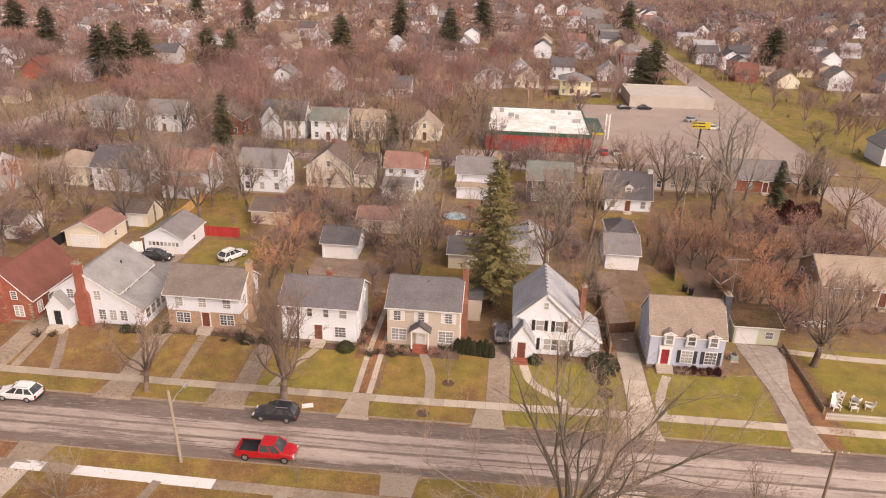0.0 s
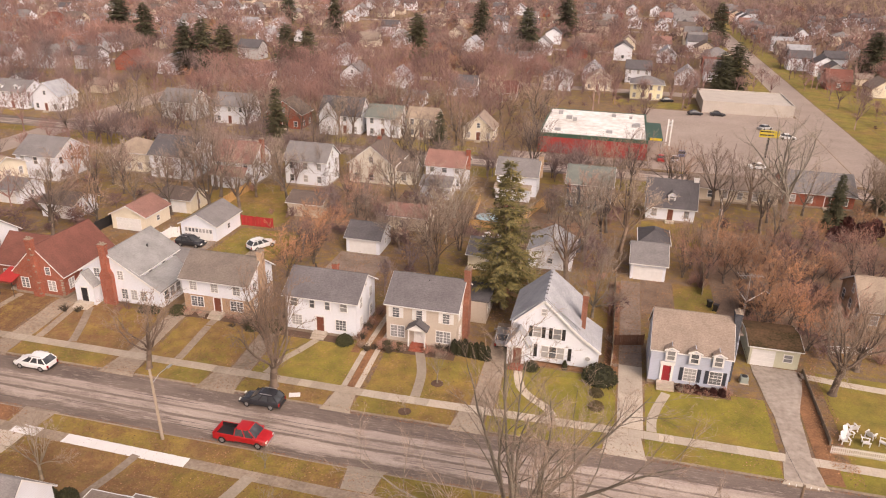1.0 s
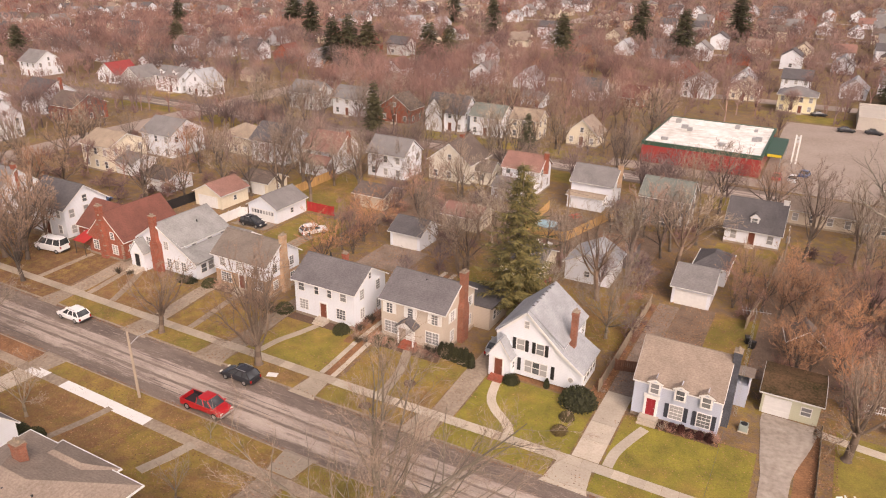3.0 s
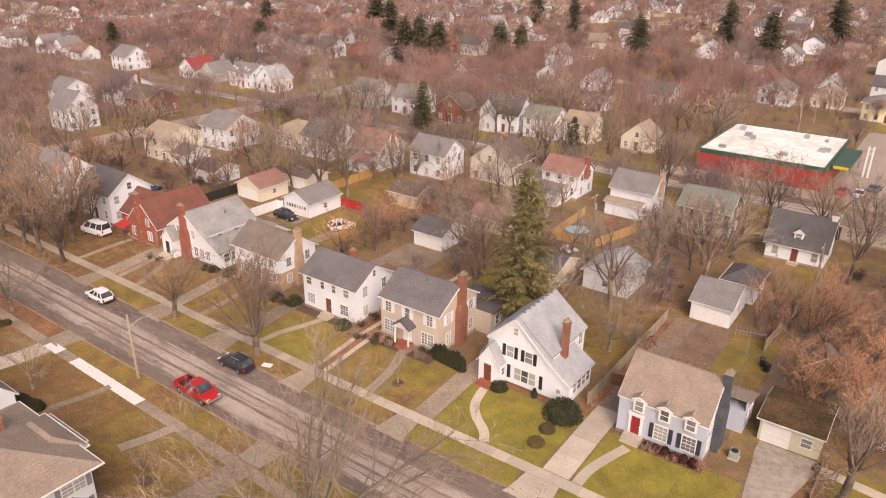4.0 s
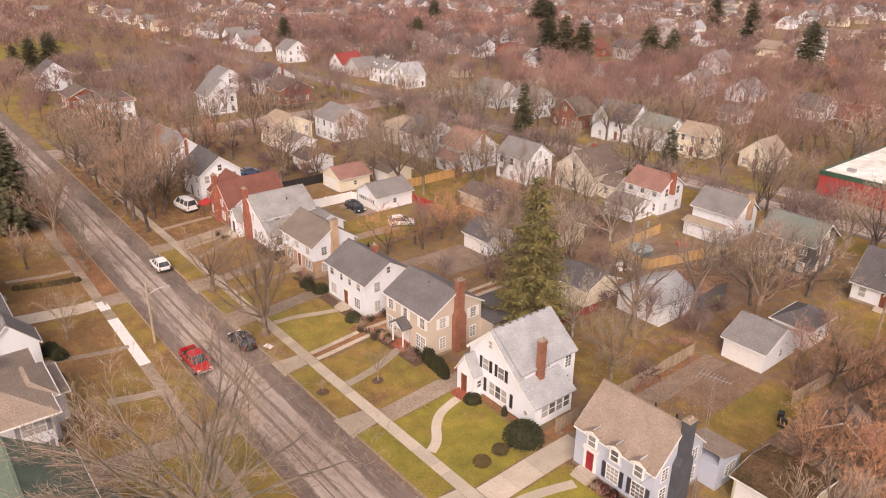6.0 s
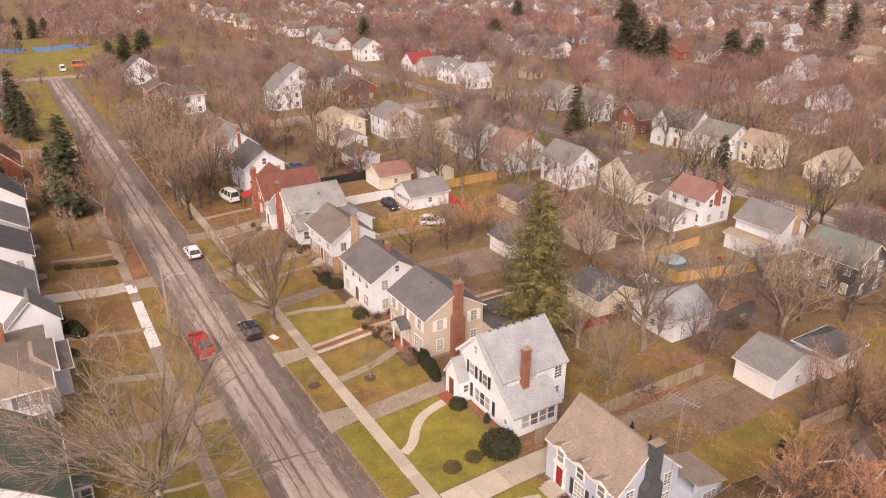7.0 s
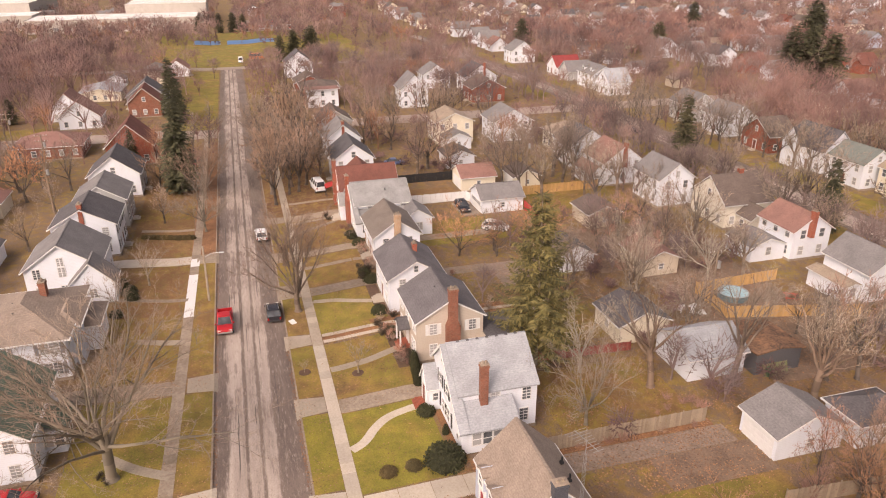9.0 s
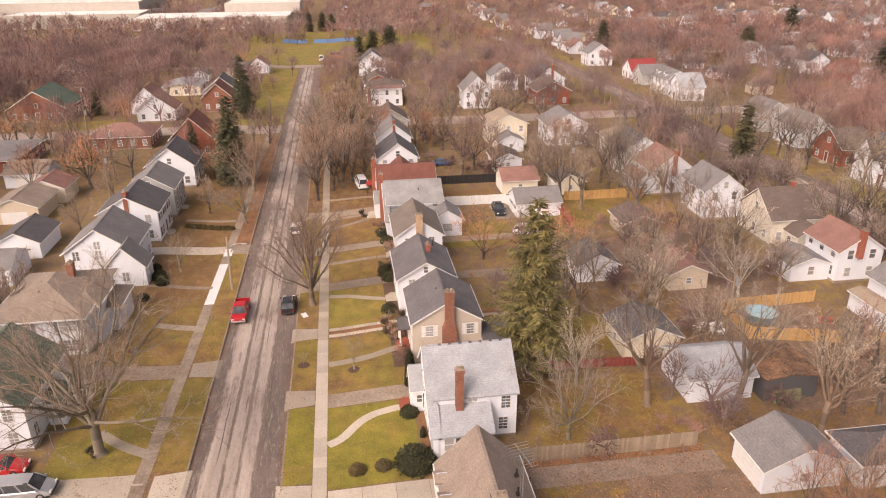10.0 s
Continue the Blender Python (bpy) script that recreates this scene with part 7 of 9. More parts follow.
def house_l2():
    x0, x1, y0, y1, e, r = -25.0, -12.5, 28.6, 38.1, 5.2, 7.7
    block(x0, x1, y0, y1 + 2.5)
    h = thing("house", 0, 0, 0, 0, "white house with brown hipped roof and grey shutters", "house", SOUTH)
    foundation(h, x0, x1, y0, y1)
    walls(h, x0, x1, y0, y1, e, e, "x", WHITE)
    hip_roof(h, x0, x1, y0, y1, e - 0.02, r, R_BROWN, 0.7)
    for u in (31.5, 36.5):
        window(h, "E", u, x1, 3.5, 1.9, 1.3, "pair", GREY_SH)
        window(h, "E", u, x1, 0.9, 1.7, 1.4, "pair", GREY_SH)
    auto_windows(h, x0, x1, y0, y1, e, "N", style="grid")
    bay = part("bay", _box_mesh(-21.8, -15.6, y1, 38.9, 0, 5.0, WHITE), WHITE, h)
    hip_roof(bay, -21.8, -15.6, y1 - 2, 38.9, 4.99, 6.3, R_BROWN, 0.5, "bay_roof")
    low_bay = part("entry", _box_mesh(-24.2, -18.6, 38.9, 40.3, 0, 3.2, WHITE), WHITE, h)
    hip_roof(low_bay, -24.2, -18.6, 37.4, 40.3, 3.19, 4.4, R_BROWN, 0.4, "entry_roof")
    chimney(h, -20.6, 35.0, 5, 8.6, 1.0, 0.7, BRICK_ORANGE)
    for k in range(3):
        vent_pipe(h, -18.5 + k * 1.3, 32.2 + 0.3 * k, 6.8)


GREY_SH = plain("grey_shutter_paint", (0.22, 0.22, 0.24), 0.5)
house_l1()
house_l2()
place_house(-43.0, -33.4, 29.4, 38.6, 4.8, 8.0, WHITE, R_MID, "white house with slate grey roof and front gables", rz=180, group=SOUTH, style="pair", wing=(-6.9, -3.2, -6.5, -1, 3.0, 5.8, "x"))
place_house(-56.5, -47.6, 30, 39.0, 5.4, 7.9, WHITE, R_CHAR, "white house with black roof and red chimney", rz=180, group=SOUTH, chim=(-4.2, 0), style="grid", shutters=BLACK)
place_house(-69, -60, 31, 39, 5.2, 7.6, GREY_S, R_MID, "grey house with grey roof", rz=180, group=SOUTH)
place_house(-86.5, -77, 30.5, 39.5, 4.6, 8.0, WHITE, R_CHAR, "white house with dark roof and broad gable", rz=180, axis="x", group=SOUTH)
place_house(-109, -99.4, 30.5, 40, 4.4, 9.0, BRICK_RED, R_RED, "red brick house with steep red gable", rz=180, axis="x", group=SOUTH)
place_house(-157.5, -149, 29.5, 38, 4.2, 8.0, BRICK_ORANGE, R_RED, "orange brick house with red roof", rz=180, axis="x", group=SOUTH)
garage(-52.5, -44, 15.5, 22, 2.6, 4.2, "x", WHITE, R_CHAR, "white garage with black roof", "E", 4.2)
garage(-41, -34, 15, 21.5, 2.6, 4.2, "y", WHITE, R_MID, "white garage with grey gabled roof", "E", 4.2)
garage(-70, -60.5, 8, 16, 2.8, 4.4, "x", TAN_S, R_BROWN, "tan garage with brown roof", "E", 4.2)
garage(-78, -71, 10, 17, 2.8, 4.4, "x", CREAM, R_ROSE, "cream garage with dull red roof", "E", 4.2)
garage(-56, -48, -2, 6, 2.8, 4.2, "x", TAN_S, R_TAN, "tan garage with tan roof", "E", 4.2)
garage(-90, -82, 2, 10, 2.8, 4.4, "y", WHITE, R_BROWN, "white garage with brown roof", "E", 4.2)
place_house(-159, -144, -21, -6, 3.6, 8.2, BRICK_ORANGE, R_GREEN, "brick and timbered house with green roof", axis="y", rz=90, group=SOUTH)
place_house(-158, -148.5, 10, 18.5, 3.4, 7.6, WHITE, R_ROSE, "white gabled cottage with dull red roof", axis="x", rz=0, group=SOUTH)
place_house(-146.5, -138, 14, 24, 3.4, 7.2, WHITE, R_ROSE, "white cottage with red roof and dark doorway", axis="x", rz=0, group=SOUTH)
place_house(-168, -159, 28, 39, 4.2, 8.4, GREY_S, R_CHAR, "grey house with steep dark roof", axis="x", rz=0, group=SOUTH)
place_house(-192, -178, 12, 24, 3.0, 4.2, CREAM, R_GREY, "long low building with pale roof", rz=0, group=SOUTH)
place_house(-120, -109, 10, 24, 3.0, 5.4, BRICK_ORANGE, R_ROSE, "low house with broad reddish roof", rz=0, hip=True, group=SOUTH)
place_house(-110, -92, -12, 0, 3.0, 4.0, BRICK_RED, R_MID, "low brick building with grey roof", rz=180, group=SOUTH, hip=True)

# ---------------------------------------------------------------- store
def store():
    x0, x1, y0, y1, z = -6.2, 19.0, 171.4, 201, 4.6
    block(x0, x1, y0, y1)
    s = thing("store", 0, 0, 0, 0, "low red store with white flat roof and green fascia", "store")
    part("wall", _box_mesh(x0, x1, y0, y1, 0, z - 0.75, STORE_RED), STORE_RED, s)
    bm = bmesh.new()
    for a in ((x0 - .1, x1 + .1, y0 - .1, y0 + .4), (x0 - .1, x1 + .1, y1 - .4, y1 + .1), (x0 - .1, x0 + .4, y0 + .4, y1 - .4), (x1 - .4, x1 + .1, y0 + .4, y1 - .4)):
        box(bm, *a, z - 0.75, z + 0.12)
    part("fascia", bm, STORE_GREEN, s, "green metal fascia")
    bm = bmesh.new()
    box(bm, x0 + .4, x1 - .4, y0 + .4, y1 - .4, z - .75, z)
    rf = part("flat_roof", bm, ROOF_W, s, "white membrane roof with grey stains")
    rng = random.Random(3)
    for k in range(9):
        bm = bmesh.new()
        a, b = rng.uniform(x0 + 2, x1 - 3), rng.uniform(y0 + 3, y1 - 4)
        box(bm, a, a + rng.uniform(.7, 1.6), b, b + rng.uniform(.7, 1.5), z, z + rng.uniform(.5, 1.0))
        part("roof_unit", bm, STEEL, rf)
    bm = bmesh.new()
    box(bm, x1 + .1, x1 + 3.6, y0 + 5, y1 - 8, z - 1.0, z - .3)
    cn = part("canopy", bm, STORE_GREEN, s, "green entrance canopy")
    for yy in (y0 + 5, y1 - 7):
        bm = bmesh.new()
        box(bm, x1 + 3.2, x1 + 3.5, yy + .3, yy + .6, 0, z - 1.0)
        part("post", bm, STEEL, cn)
    bm = bmesh.new()
    box(bm, x1 + .6, x1 + 3.4, y0 + 4.85, y0 + 5, z - .9, z - .35)
    part("sign", bm, YELLOW, cn, "yellow sign board")
    for k in range(3):
        bm = bmesh.new()
        box(bm, x0 + 8.5 * k + 4, x0 + 8.5 * k + 6.5, y0 - .06, y0 + .02, 0.4, 2.6)
        part("service_door", bm, STORE_DK, s)


STORE_RED = mottled("red_block_wall", (0.25, 0.032, 0.03), (0.37, 0.058, 0.05), 0.3, 3)
STORE_DK = plain("dark_red_door", (0.2, 0.03, 0.03), 0.5)
STORE_GREEN = plain("green_fascia_paint", (0.03, 0.075, 0.05), 0.5)
ROOF_W = mottled("white_membrane", (0.5, 0.47, 0.43), (0.85, 0.84, 0.82), 0.12, 0.6, spread=0.14)
YELLOW = plain("yellow_sign_paint", (0.55, 0.43, 0.03), 0.5)
BLOCKW = mottled("pale_block_wall", (0.36, 0.32, 0.28), (0.5, 0.46, 0.41), 0.3, 3)
store()


def flat_building(x0, x1, y0, y1, z, wallm, roofm, label, wins=0, face="S"):
    block(x0, x1, y0, y1)
    s = thing("commercial_building", 0, 0, 0, 0, label, "building")
    part("wall", _box_mesh(x0, x1, y0, y1, 0, z, wallm), wallm, s)
    bm = bmesh.new()
    box(bm, x0 + .3, x1 - .3, y0 + .3, y1 - .3, z, z + 0.06)
    part("flat_roof", bm, roofm, s)
    bm = bmesh.new()
    for a in ((x0 - .05, x1 + .05, y0 - .05, y0 + .3), (x0 - .05, x1 + .05, y1 - .3, y1 + .05), (x0 - .05, x0 + .3, y0 + .3, y1 - .3), (x1 - .3, x1 + .05, y0 + .3, y1 - .3)):
        box(bm, *a, z - 0.3, z + 0.4)
    part("parapet", bm, wallm, s)
    for k in range(wins):
        if face == "S":
            window(s, "S", x0 + (k + .5) * (x1 - x0) / wins, y0, 1.0, 2.0, 1.6, "pair")
        else:
            window(s, "E", y0 + (k + .5) * (y1 - y0) / wins, x1, 1.4, 2.6, 2.0, "pair")
    return s


flat_building(36.8, 63, 234, 256, 3.2, BLOCKW, BLOCKW, "low pale block building beside the lot", 0)
for box_, z, lab, wins in (((-480, -440, -62, 38.5), 7.4, "long low wing of a pale commercial building far off", 14), ((-530, -480.2, -8, 44), 13, "upper storey block of a pale commercial building far off", 0),
                           ((-500, -466, -150, -62.2), 8.5, "broad white roofed part of a commercial building far off", 6), ((-590, -500.2, -240, -70), 14, "large white commercial hall far off", 0)):
    flat_building(*box_, z, BLOCKW, ROOF_W, lab, wins, "E").location.z = -6
BLUE_COURT = plain("blue_court", (0.08, 0.2, 0.4), 0.5)
flat("sports_court", -364, -343, 39, 52.5, BLUE_COURT, 0.03, 0.05, "blue sports court far down the street", category="court")
flat("sports_court", -364, -343, 56, 81, BLUE_COURT, 0.03, 0.05, "blue sports court far down the street", category="court")

# ---------------------------------------------------------------- fences
def board_fence(pts, height, mat, label, board=0.15, gap=0.012, post=2.4, name="fence", rails=True, cap=False):
    """Boards side by side on rails between posts, along straight stretches."""
    f = thing(name, pts[0][0], pts[0][1], 0, 0, label, "fence", "fences")
    o = Vector((*pts[0], 0))
    bmb = bmesh.new()
    box(bmb, -board / 2, board / 2, -0.012, 0.012, 0.05, height)
    plank = mesh_of("board", bmb, mat)
    bmb = bmesh.new()
    box(bmb, -0.05, 0.05, -0.05, 0.05, 0, height + 0.08)
    pole = mesh_of("post", bmb, mat)
    for (xa, ya), (xb, yb) in zip(pts, pts[1:]):
        a, b = Vector((xa, ya, 0)) - o, Vector((xb, yb, 0)) - o
        d = b - a
        ang = math.degrees(math.atan2(d.y, d.x))
        n = int(d.length / (board + gap))
        for k in range(n):
            p = a + d * ((k + 0.5) / n)
            ob = part("board", plank, mat, f)
            ob.matrix_basis = pose(p.x, p.y, random.uniform(-0.03, 0.02), 0, random.uniform(-0.8, 0.8), ang)
        m = max(1, int(d.length / post))
        side = Vector((-d.y, d.x, 0)).normalized() * 0.075
        for k in range(m + 1):
            p = a + d * (k / m) + side
            part("post", pole, mat, f).matrix_basis = pose(p.x, p.y, 0, 0, 0, ang)
        for z in (height * 0.25, height * 0.82):
            bm = bmesh.new()
            off = side * 0.42
            beam(bm, a + off + Vector((0, 0, z)), b + off + Vector((0, 0, z)), 0.04, 0.09)
            part("rail", bm, mat, f)
    return f


board_fence([(13.5, 77.0), (13.5, 100.5)], 1.7, FENCE_W, "grey weathered board fence between two yards", 0.2)
board_fence([(-57.6, 84.5), (-57.4, 97.8), (-56.2, 98.2)], 1.8, TRIM, "white panel fence beside the garage", 0.3, 0.006)
board_fence([(-49.4, 106.2), (-43.6, 106.2)], 1.8, FENCE_R, "bright red board fence beside the garage", 0.3, 0.006)
board_fence([(-1.5, 88.8), (-0.8, 100.2)], 1.2, FENCE_DR, "red board fence in a back yard", 0.25)
board_fence([(-70.4, 86), (-70.2, 104)], 1.8, BLACK, "black fence behind the brick house", 0.3, 0.006)
board_fence([(-57.0, 109), (-57.0, 124.5)], 1.8, FENCE_Y, "yellow cedar board fence beside a lawn", 0.2)
board_fence([(-4.4, 116.0), (-11.6, 116.2), (-12.2, 129.6)], 1.7, FENCE_Y, "yellow cedar fence round the pool", 0.2)
board_fence([(-4.4, 116.1), (-0.2, 133)], 1.7, FENCE_Y, "yellow cedar fence round the pool", 0.2)
board_fence([(25.6, 100), (27.6, 126)], 1.7, FENCE_W, "weathered board fence under bare trees", 0.25)
board_fence([(35.15, 68.2), (35.25, 81.8)], 0.7, FENCE_W, "low weathered fence along the drive", 0.2)
board_fence([(13.75, 82.2), (17.2, 83.2)], 1.5, FENCE_B, "reddish brown board gate across the drive", 0.2)


def picket(x0, y0, x1, y1, label="white picket fence before the lawn"):
    f = thing("picket_fence", x0, y0, 0, 0, label, "fence", "fences")
    d = Vector((x1 - x0, y1 - y0, 0))
    ang = math.degrees(math.atan2(d.y, d.x))
    bm = bmesh.new()
    prism(bm, [(-0.045, 0.06), (0.045, 0.06), (0.045, 0.9), (0, 1.0), (-0.045, 0.9)], "y", -0.012, 0.012)
    me = mesh_of("picket", bm, TRIM_OLD)
    n = int(d.length / 0.19)
    for k in range(n + 1):
        p = d * (k / n)
        part("picket", me, TRIM_OLD, f).matrix_basis = pose(p.x, p.y, random.uniform(-.02, .02), 0, random.uniform(-1, 1), ang)
    for z in (0.3, 0.75):
        bm = bmesh.new()
        beam(bm, (0, 0.04, z), (d.x, d.y + 0.04, z), 0.04, 0.08)
        part("rail", bm, TRIM_OLD, f)


TRIM_OLD = mottled("worn_white_paint", (0.55, 0.5, 0.44), (0.74, 0.71, 0.66), 1, 8)
picket(34.9, 67.0, 52, 67.0)


# ---------------------------------------------------------------- yard things
def lawn_chair():
    c = thing("lawn_chair", 37.2, 70.2, 0.03, 30, "white slatted wooden lawn chair on the grass", "chair", "lawn chairs")
    for k in range(5):
        bm = bmesh.new()
        slab(bm, [(-.3 + k * .12, -.3, .36), (-.2 + k * .12, -.3, .36), (-.2 + k * .12, .25, .24), (-.3 + k * .12, .25, .24)], .03)
        part("seat_slat", bm, TRIM, c)
        bm = bmesh.new()
        hull8(bm, [(-.3 + k * .12, .22, .24), (-.2 + k * .12, .22, .24), (-.2 + k * .12, .26, .24), (-.3 + k * .12, .26, .24)],
              [(-.3 + k * .12, .58, 1.0), (-.2 + k * .12, .58, 1.0), (-.2 + k * .12, .62, 1.0), (-.3 + k * .12, .62, 1.0)])
        part("back_slat", bm, TRIM, c)
    for s in (-1, 1):
        bm = bmesh.new()
        box(bm, s * .4 - .08, s * .4 + .08, -.4, .4, .56, .6)
        part("armrest", bm, TRIM, c)
        for y in (-.32, .32):
            bm = bmesh.new()
            box(bm, s * .38 - .04, s * .38 + .04, y - .04, y + .04, 0, .57)
            part("leg", bm, TRIM, c)
    return c


_c = lawn_chair()
for x, y, a in ((38.6, 69.2, 80), (37.9, 71.4, 200), (39.4, 70.6, 140), (36.6, 69.0, 10), (40.3, 69.6, 250)):
    copy_thing(_c, pose(x, y, 0.03 + ground_z(x, y), 0, 0, a))


def pool():
    p = thing("swimming_pool", -9.2, 120.3, 0, 0, "round above-ground pool with pale blue cover", "pool")
    bm = bmesh.new()
    tube(bm, (0, 0, 0), (0, 0, 0.85), 1.95, 1.95, 28)
    part("wall", bm, plain("pool_wall_paint", (0.1, 0.15, 0.17), 0.4), p)
    bm = bmesh.new()
    tube(bm, (0, 0, 0.85), (0, 0, 0.88), 1.85, 1.8, 28)
    part("cover", bm, plain("pool_cover", (0.28, 0.46, 0.52), 0.35, vary=0.2), p)
    bm = bmesh.new()
    for k in range(28):
        a, b = 2 * math.pi * k / 28, 2 * math.pi * (k + 1) / 28
        beam(bm, (1.95 * math.cos(a), 1.95 * math.sin(a), 0.89), (1.95 * math.cos(b), 1.95 * math.sin(b), 0.89), 0.14, 0.05)
    part("rim", bm, plain("pool_rim", (0.3, 0.33, 0.34), 0.4), p)


pool()


def picnic_table(x, y, rz, mat, label):
    t = thing("picnic_table", x, y, 0, rz, label, "table")
    for k in range(4):
        bm = bmesh.new()
        box(bm, -.9, .9, -.36 + k * .19, -.2 + k * .19, .72, .76)
        part("table_board", bm, mat, t)
    for s in (-1, 1):
        bm = bmesh.new()
        box(bm, -.9, .9, s * .75 - .13, s * .75 + .13, .42, .46)
        part("bench", bm, mat, t)
        bm = bmesh.new()
        beam(bm, (s * .6, -.75, .4), (s * .6, .75, .4), .09)
        beam(bm, (s * .6, -.6, 0), (s * .6, -.2, .72), .08)
        beam(bm, (s * .6, .6, 0), (s * .6, .2, .72), .08)
        part("trestle", bm, mat, t)


picnic_table(-6.6, 127.5, 60, plain("red_table_paint", (0.4, 0.08, 0.05), 0.6), "red painted picnic table in a back yard")
_rng = random.Random(21)
for k in range(9):   # stacked white garden furniture by the pole
    bm = bmesh.new()
    a = _rng.uniform(0, 3)
    beam(bm, (-0.5, 0, .3), (0.5, 0, .45), .5, .07)
    for s in (-.4, .4):
        beam(bm, (s, -.2, 0), (s, -.2, .4), .05)
        beam(bm, (s, .2, 0), (s, .2, .4), .05)
    ob = part("garden_bench", bm, TRIM)
    ob.matrix_basis = pose(-6.8 + _rng.uniform(-1.5, 1.5), 112.4 + _rng.uniform(-1.6, 1.6), 0, 0, 0, math.degrees(a))
    tagged(ob, "white garden bench stored in a back yard", "bench", "white benches")


def air_conditioner(x, y):
    c = thing("air_conditioner", x, y, 0, 0, "grey green outdoor cooling unit beside the wall", "air conditioner")
    bm = bmesh.new()
    box(bm, -.42, .42, -.42, .42, .08, .82)
    bmesh.ops.bevel(bm, geom=list(bm.edges), offset=.03, segments=1, affect="EDGES")
    part("housing", bm, plain("cooler_paint", (0.25, 0.29, 0.26), 0.5), c)
    bm = bmesh.new()
    tube(bm, (0, 0, .82), (0, 0, .86), .34, .34, 16)
    part("fan_grille", bm, BLACK, c)
    bm = bmesh.new()
    box(bm, -.5, .5, -.5, .5, 0, .08)
    part("pad", bm, CONC, c)


air_conditioner(28.2, 77.8)


def garden_shelter(x, y, rz):
    """An open timber shelter: four posts, a gabled shingle roof, braces and a half wall of boards at its back."""
    t = thing("garden_shelter", x, y, 0, rz, "dark timber garden shelter with a gabled shingle roof", "shelter")
    for u in (-1.7, 1.7):
        for v in (-1.4, 1.4):
            bm = bmesh.new()
            box(bm, u - .09, u + .09, v - .09, v + .09, 0, 2.5)
            part("post", bm, TIMBER, t)
    for v in (-1.4, 1.4):
        bm = bmesh.new()
        beam(bm, (-2.0, v, 2.5), (2.0, v, 2.5), .12, .18)
        part("beam", bm, TIMBER, t)
        for u in (-1.7, 1.7):
            bm = bmesh.new()
            beam(bm, (u, v, 1.9), (u * .6, v, 2.45), .08)
            part("brace", bm, TIMBER, t)
    gable_roof(t, -1.9, 1.9, -1.6, 1.6, 2.6, 4.1, "y", R_DKBROWN, 0.25)
    for v in (-1.55, 1.55):
        bm = bmesh.new()
        beam(bm, (0, v, 2.6), (0, v, 3.95), .09)
        for s_ in (-1, 1):
            beam(bm, (s_ * .95, v, 2.6), (s_ * .95, v, 3.25), .09)
        part("king_post", bm, TIMBER, t)
    for k in range(11):
        bm = bmesh.new()
        box(bm, -1.65 + k * .3, -1.38 + k * .3, 1.36, 1.4, 0.05, 1.1)
        part("board", bm, TIMBER, t)


TIMBER = mottled("dark_timber", (0.06, 0.04, 0.03), (0.15, 0.1, 0.075), 1, 8)
garden_shelter(32.2, 96.6, 10)
block(30, 34.5, 94.5, 98.8, 0.5)


def rail_fence(x0, y0, x1, y1, label):
    """A low white rail with balusters."""
    f = thing("rail_fence", x0, y0, 0, math.degrees(math.atan2(y1 - y0, x1 - x0)), label, "fence", "fences")
    L = math.hypot(x1 - x0, y1 - y0)
    for z in (0.2, 0.95):
        bm = bmesh.new()
        box(bm, 0, L, -.03, .03, z, z + .08)
        part("rail", bm, TRIM, f)
    n = int(L / 0.22)
    bm = bmesh.new()
    box(bm, -.025, .025, -.02, .02, 0.0, 0.96)
    me = mesh_of("baluster", bm, TRIM)
    for k in range(n + 1):
        part("baluster", me, TRIM, f).matrix_basis = pose(L * k / n, 0, 0)


rail_fence(38.9, 87.4, 44.3, 88.4, "low white rail beside a brown yard")


def fire_ring(x, y):
    r = thing("fire_ring", x, y, 0, 0, "round ring of brown stones round an old fire", "fire ring")
    for k in range(12):
        bm = bmesh.new()
        bmesh.ops.create_icosphere(bm, subdivisions=1, radius=0.17)
        for v in bm.verts:
            v.co *= random.uniform(0.8, 1.15)
        part("stone", bm, CONC_OLD, r).matrix_basis = pose(.75 * math.cos(k * .524), .75 * math.sin(k * .524), 0.08)


fire_ring(41.4, 85.8)


def wheeled_bin(x, y, rz, mat, label):
    b_ = thing("wheeled_bin", x, y, 0, rz, label, "bin", "wheeled bins")
    bm = bmesh.new()
    hull8(bm, [(-.22, -.24, .06), (.22, -.24, .06), (.22, .24, .06), (-.22, .24, .06)], [(-.29, -.33, .98), (.29, -.33, .98), (.29, .33, .98), (-.29, .33, .98)])
    part("body", bm, mat, b_)
    bm = bmesh.new()
    hull8(bm, [(-.31, -.36, .985), (.31, -.36, .985), (.31, .38, .985), (-.31, .38, .985)], [(-.26, -.3, 1.07), (.26, -.3, 1.07), (.28, .36, 1.05), (-.28, .36, 1.05)])
    part("lid", bm, mat, b_)
    for s_ in (-1, 1):
        bm = bmesh.new()
        tube(bm, (s_ * .24, .27, .1), (s_ * .3, .27, .1), .1, .1, 10)
        part("wheel", bm, RUBBER, b_)


wheeled_bin(26.2, 96.4, 20, BLACK, "black wheeled bin behind the blue house")
wheeled_bin(26.9, 95.4, 65, BLACK, "black wheeled bin behind the blue house")
wheeled_bin(8.4, 112.0, 90, plain("green_bin_plastic", (0.06, 0.11, 0.06), 0.6), "green wheeled bin beside the dark shed")


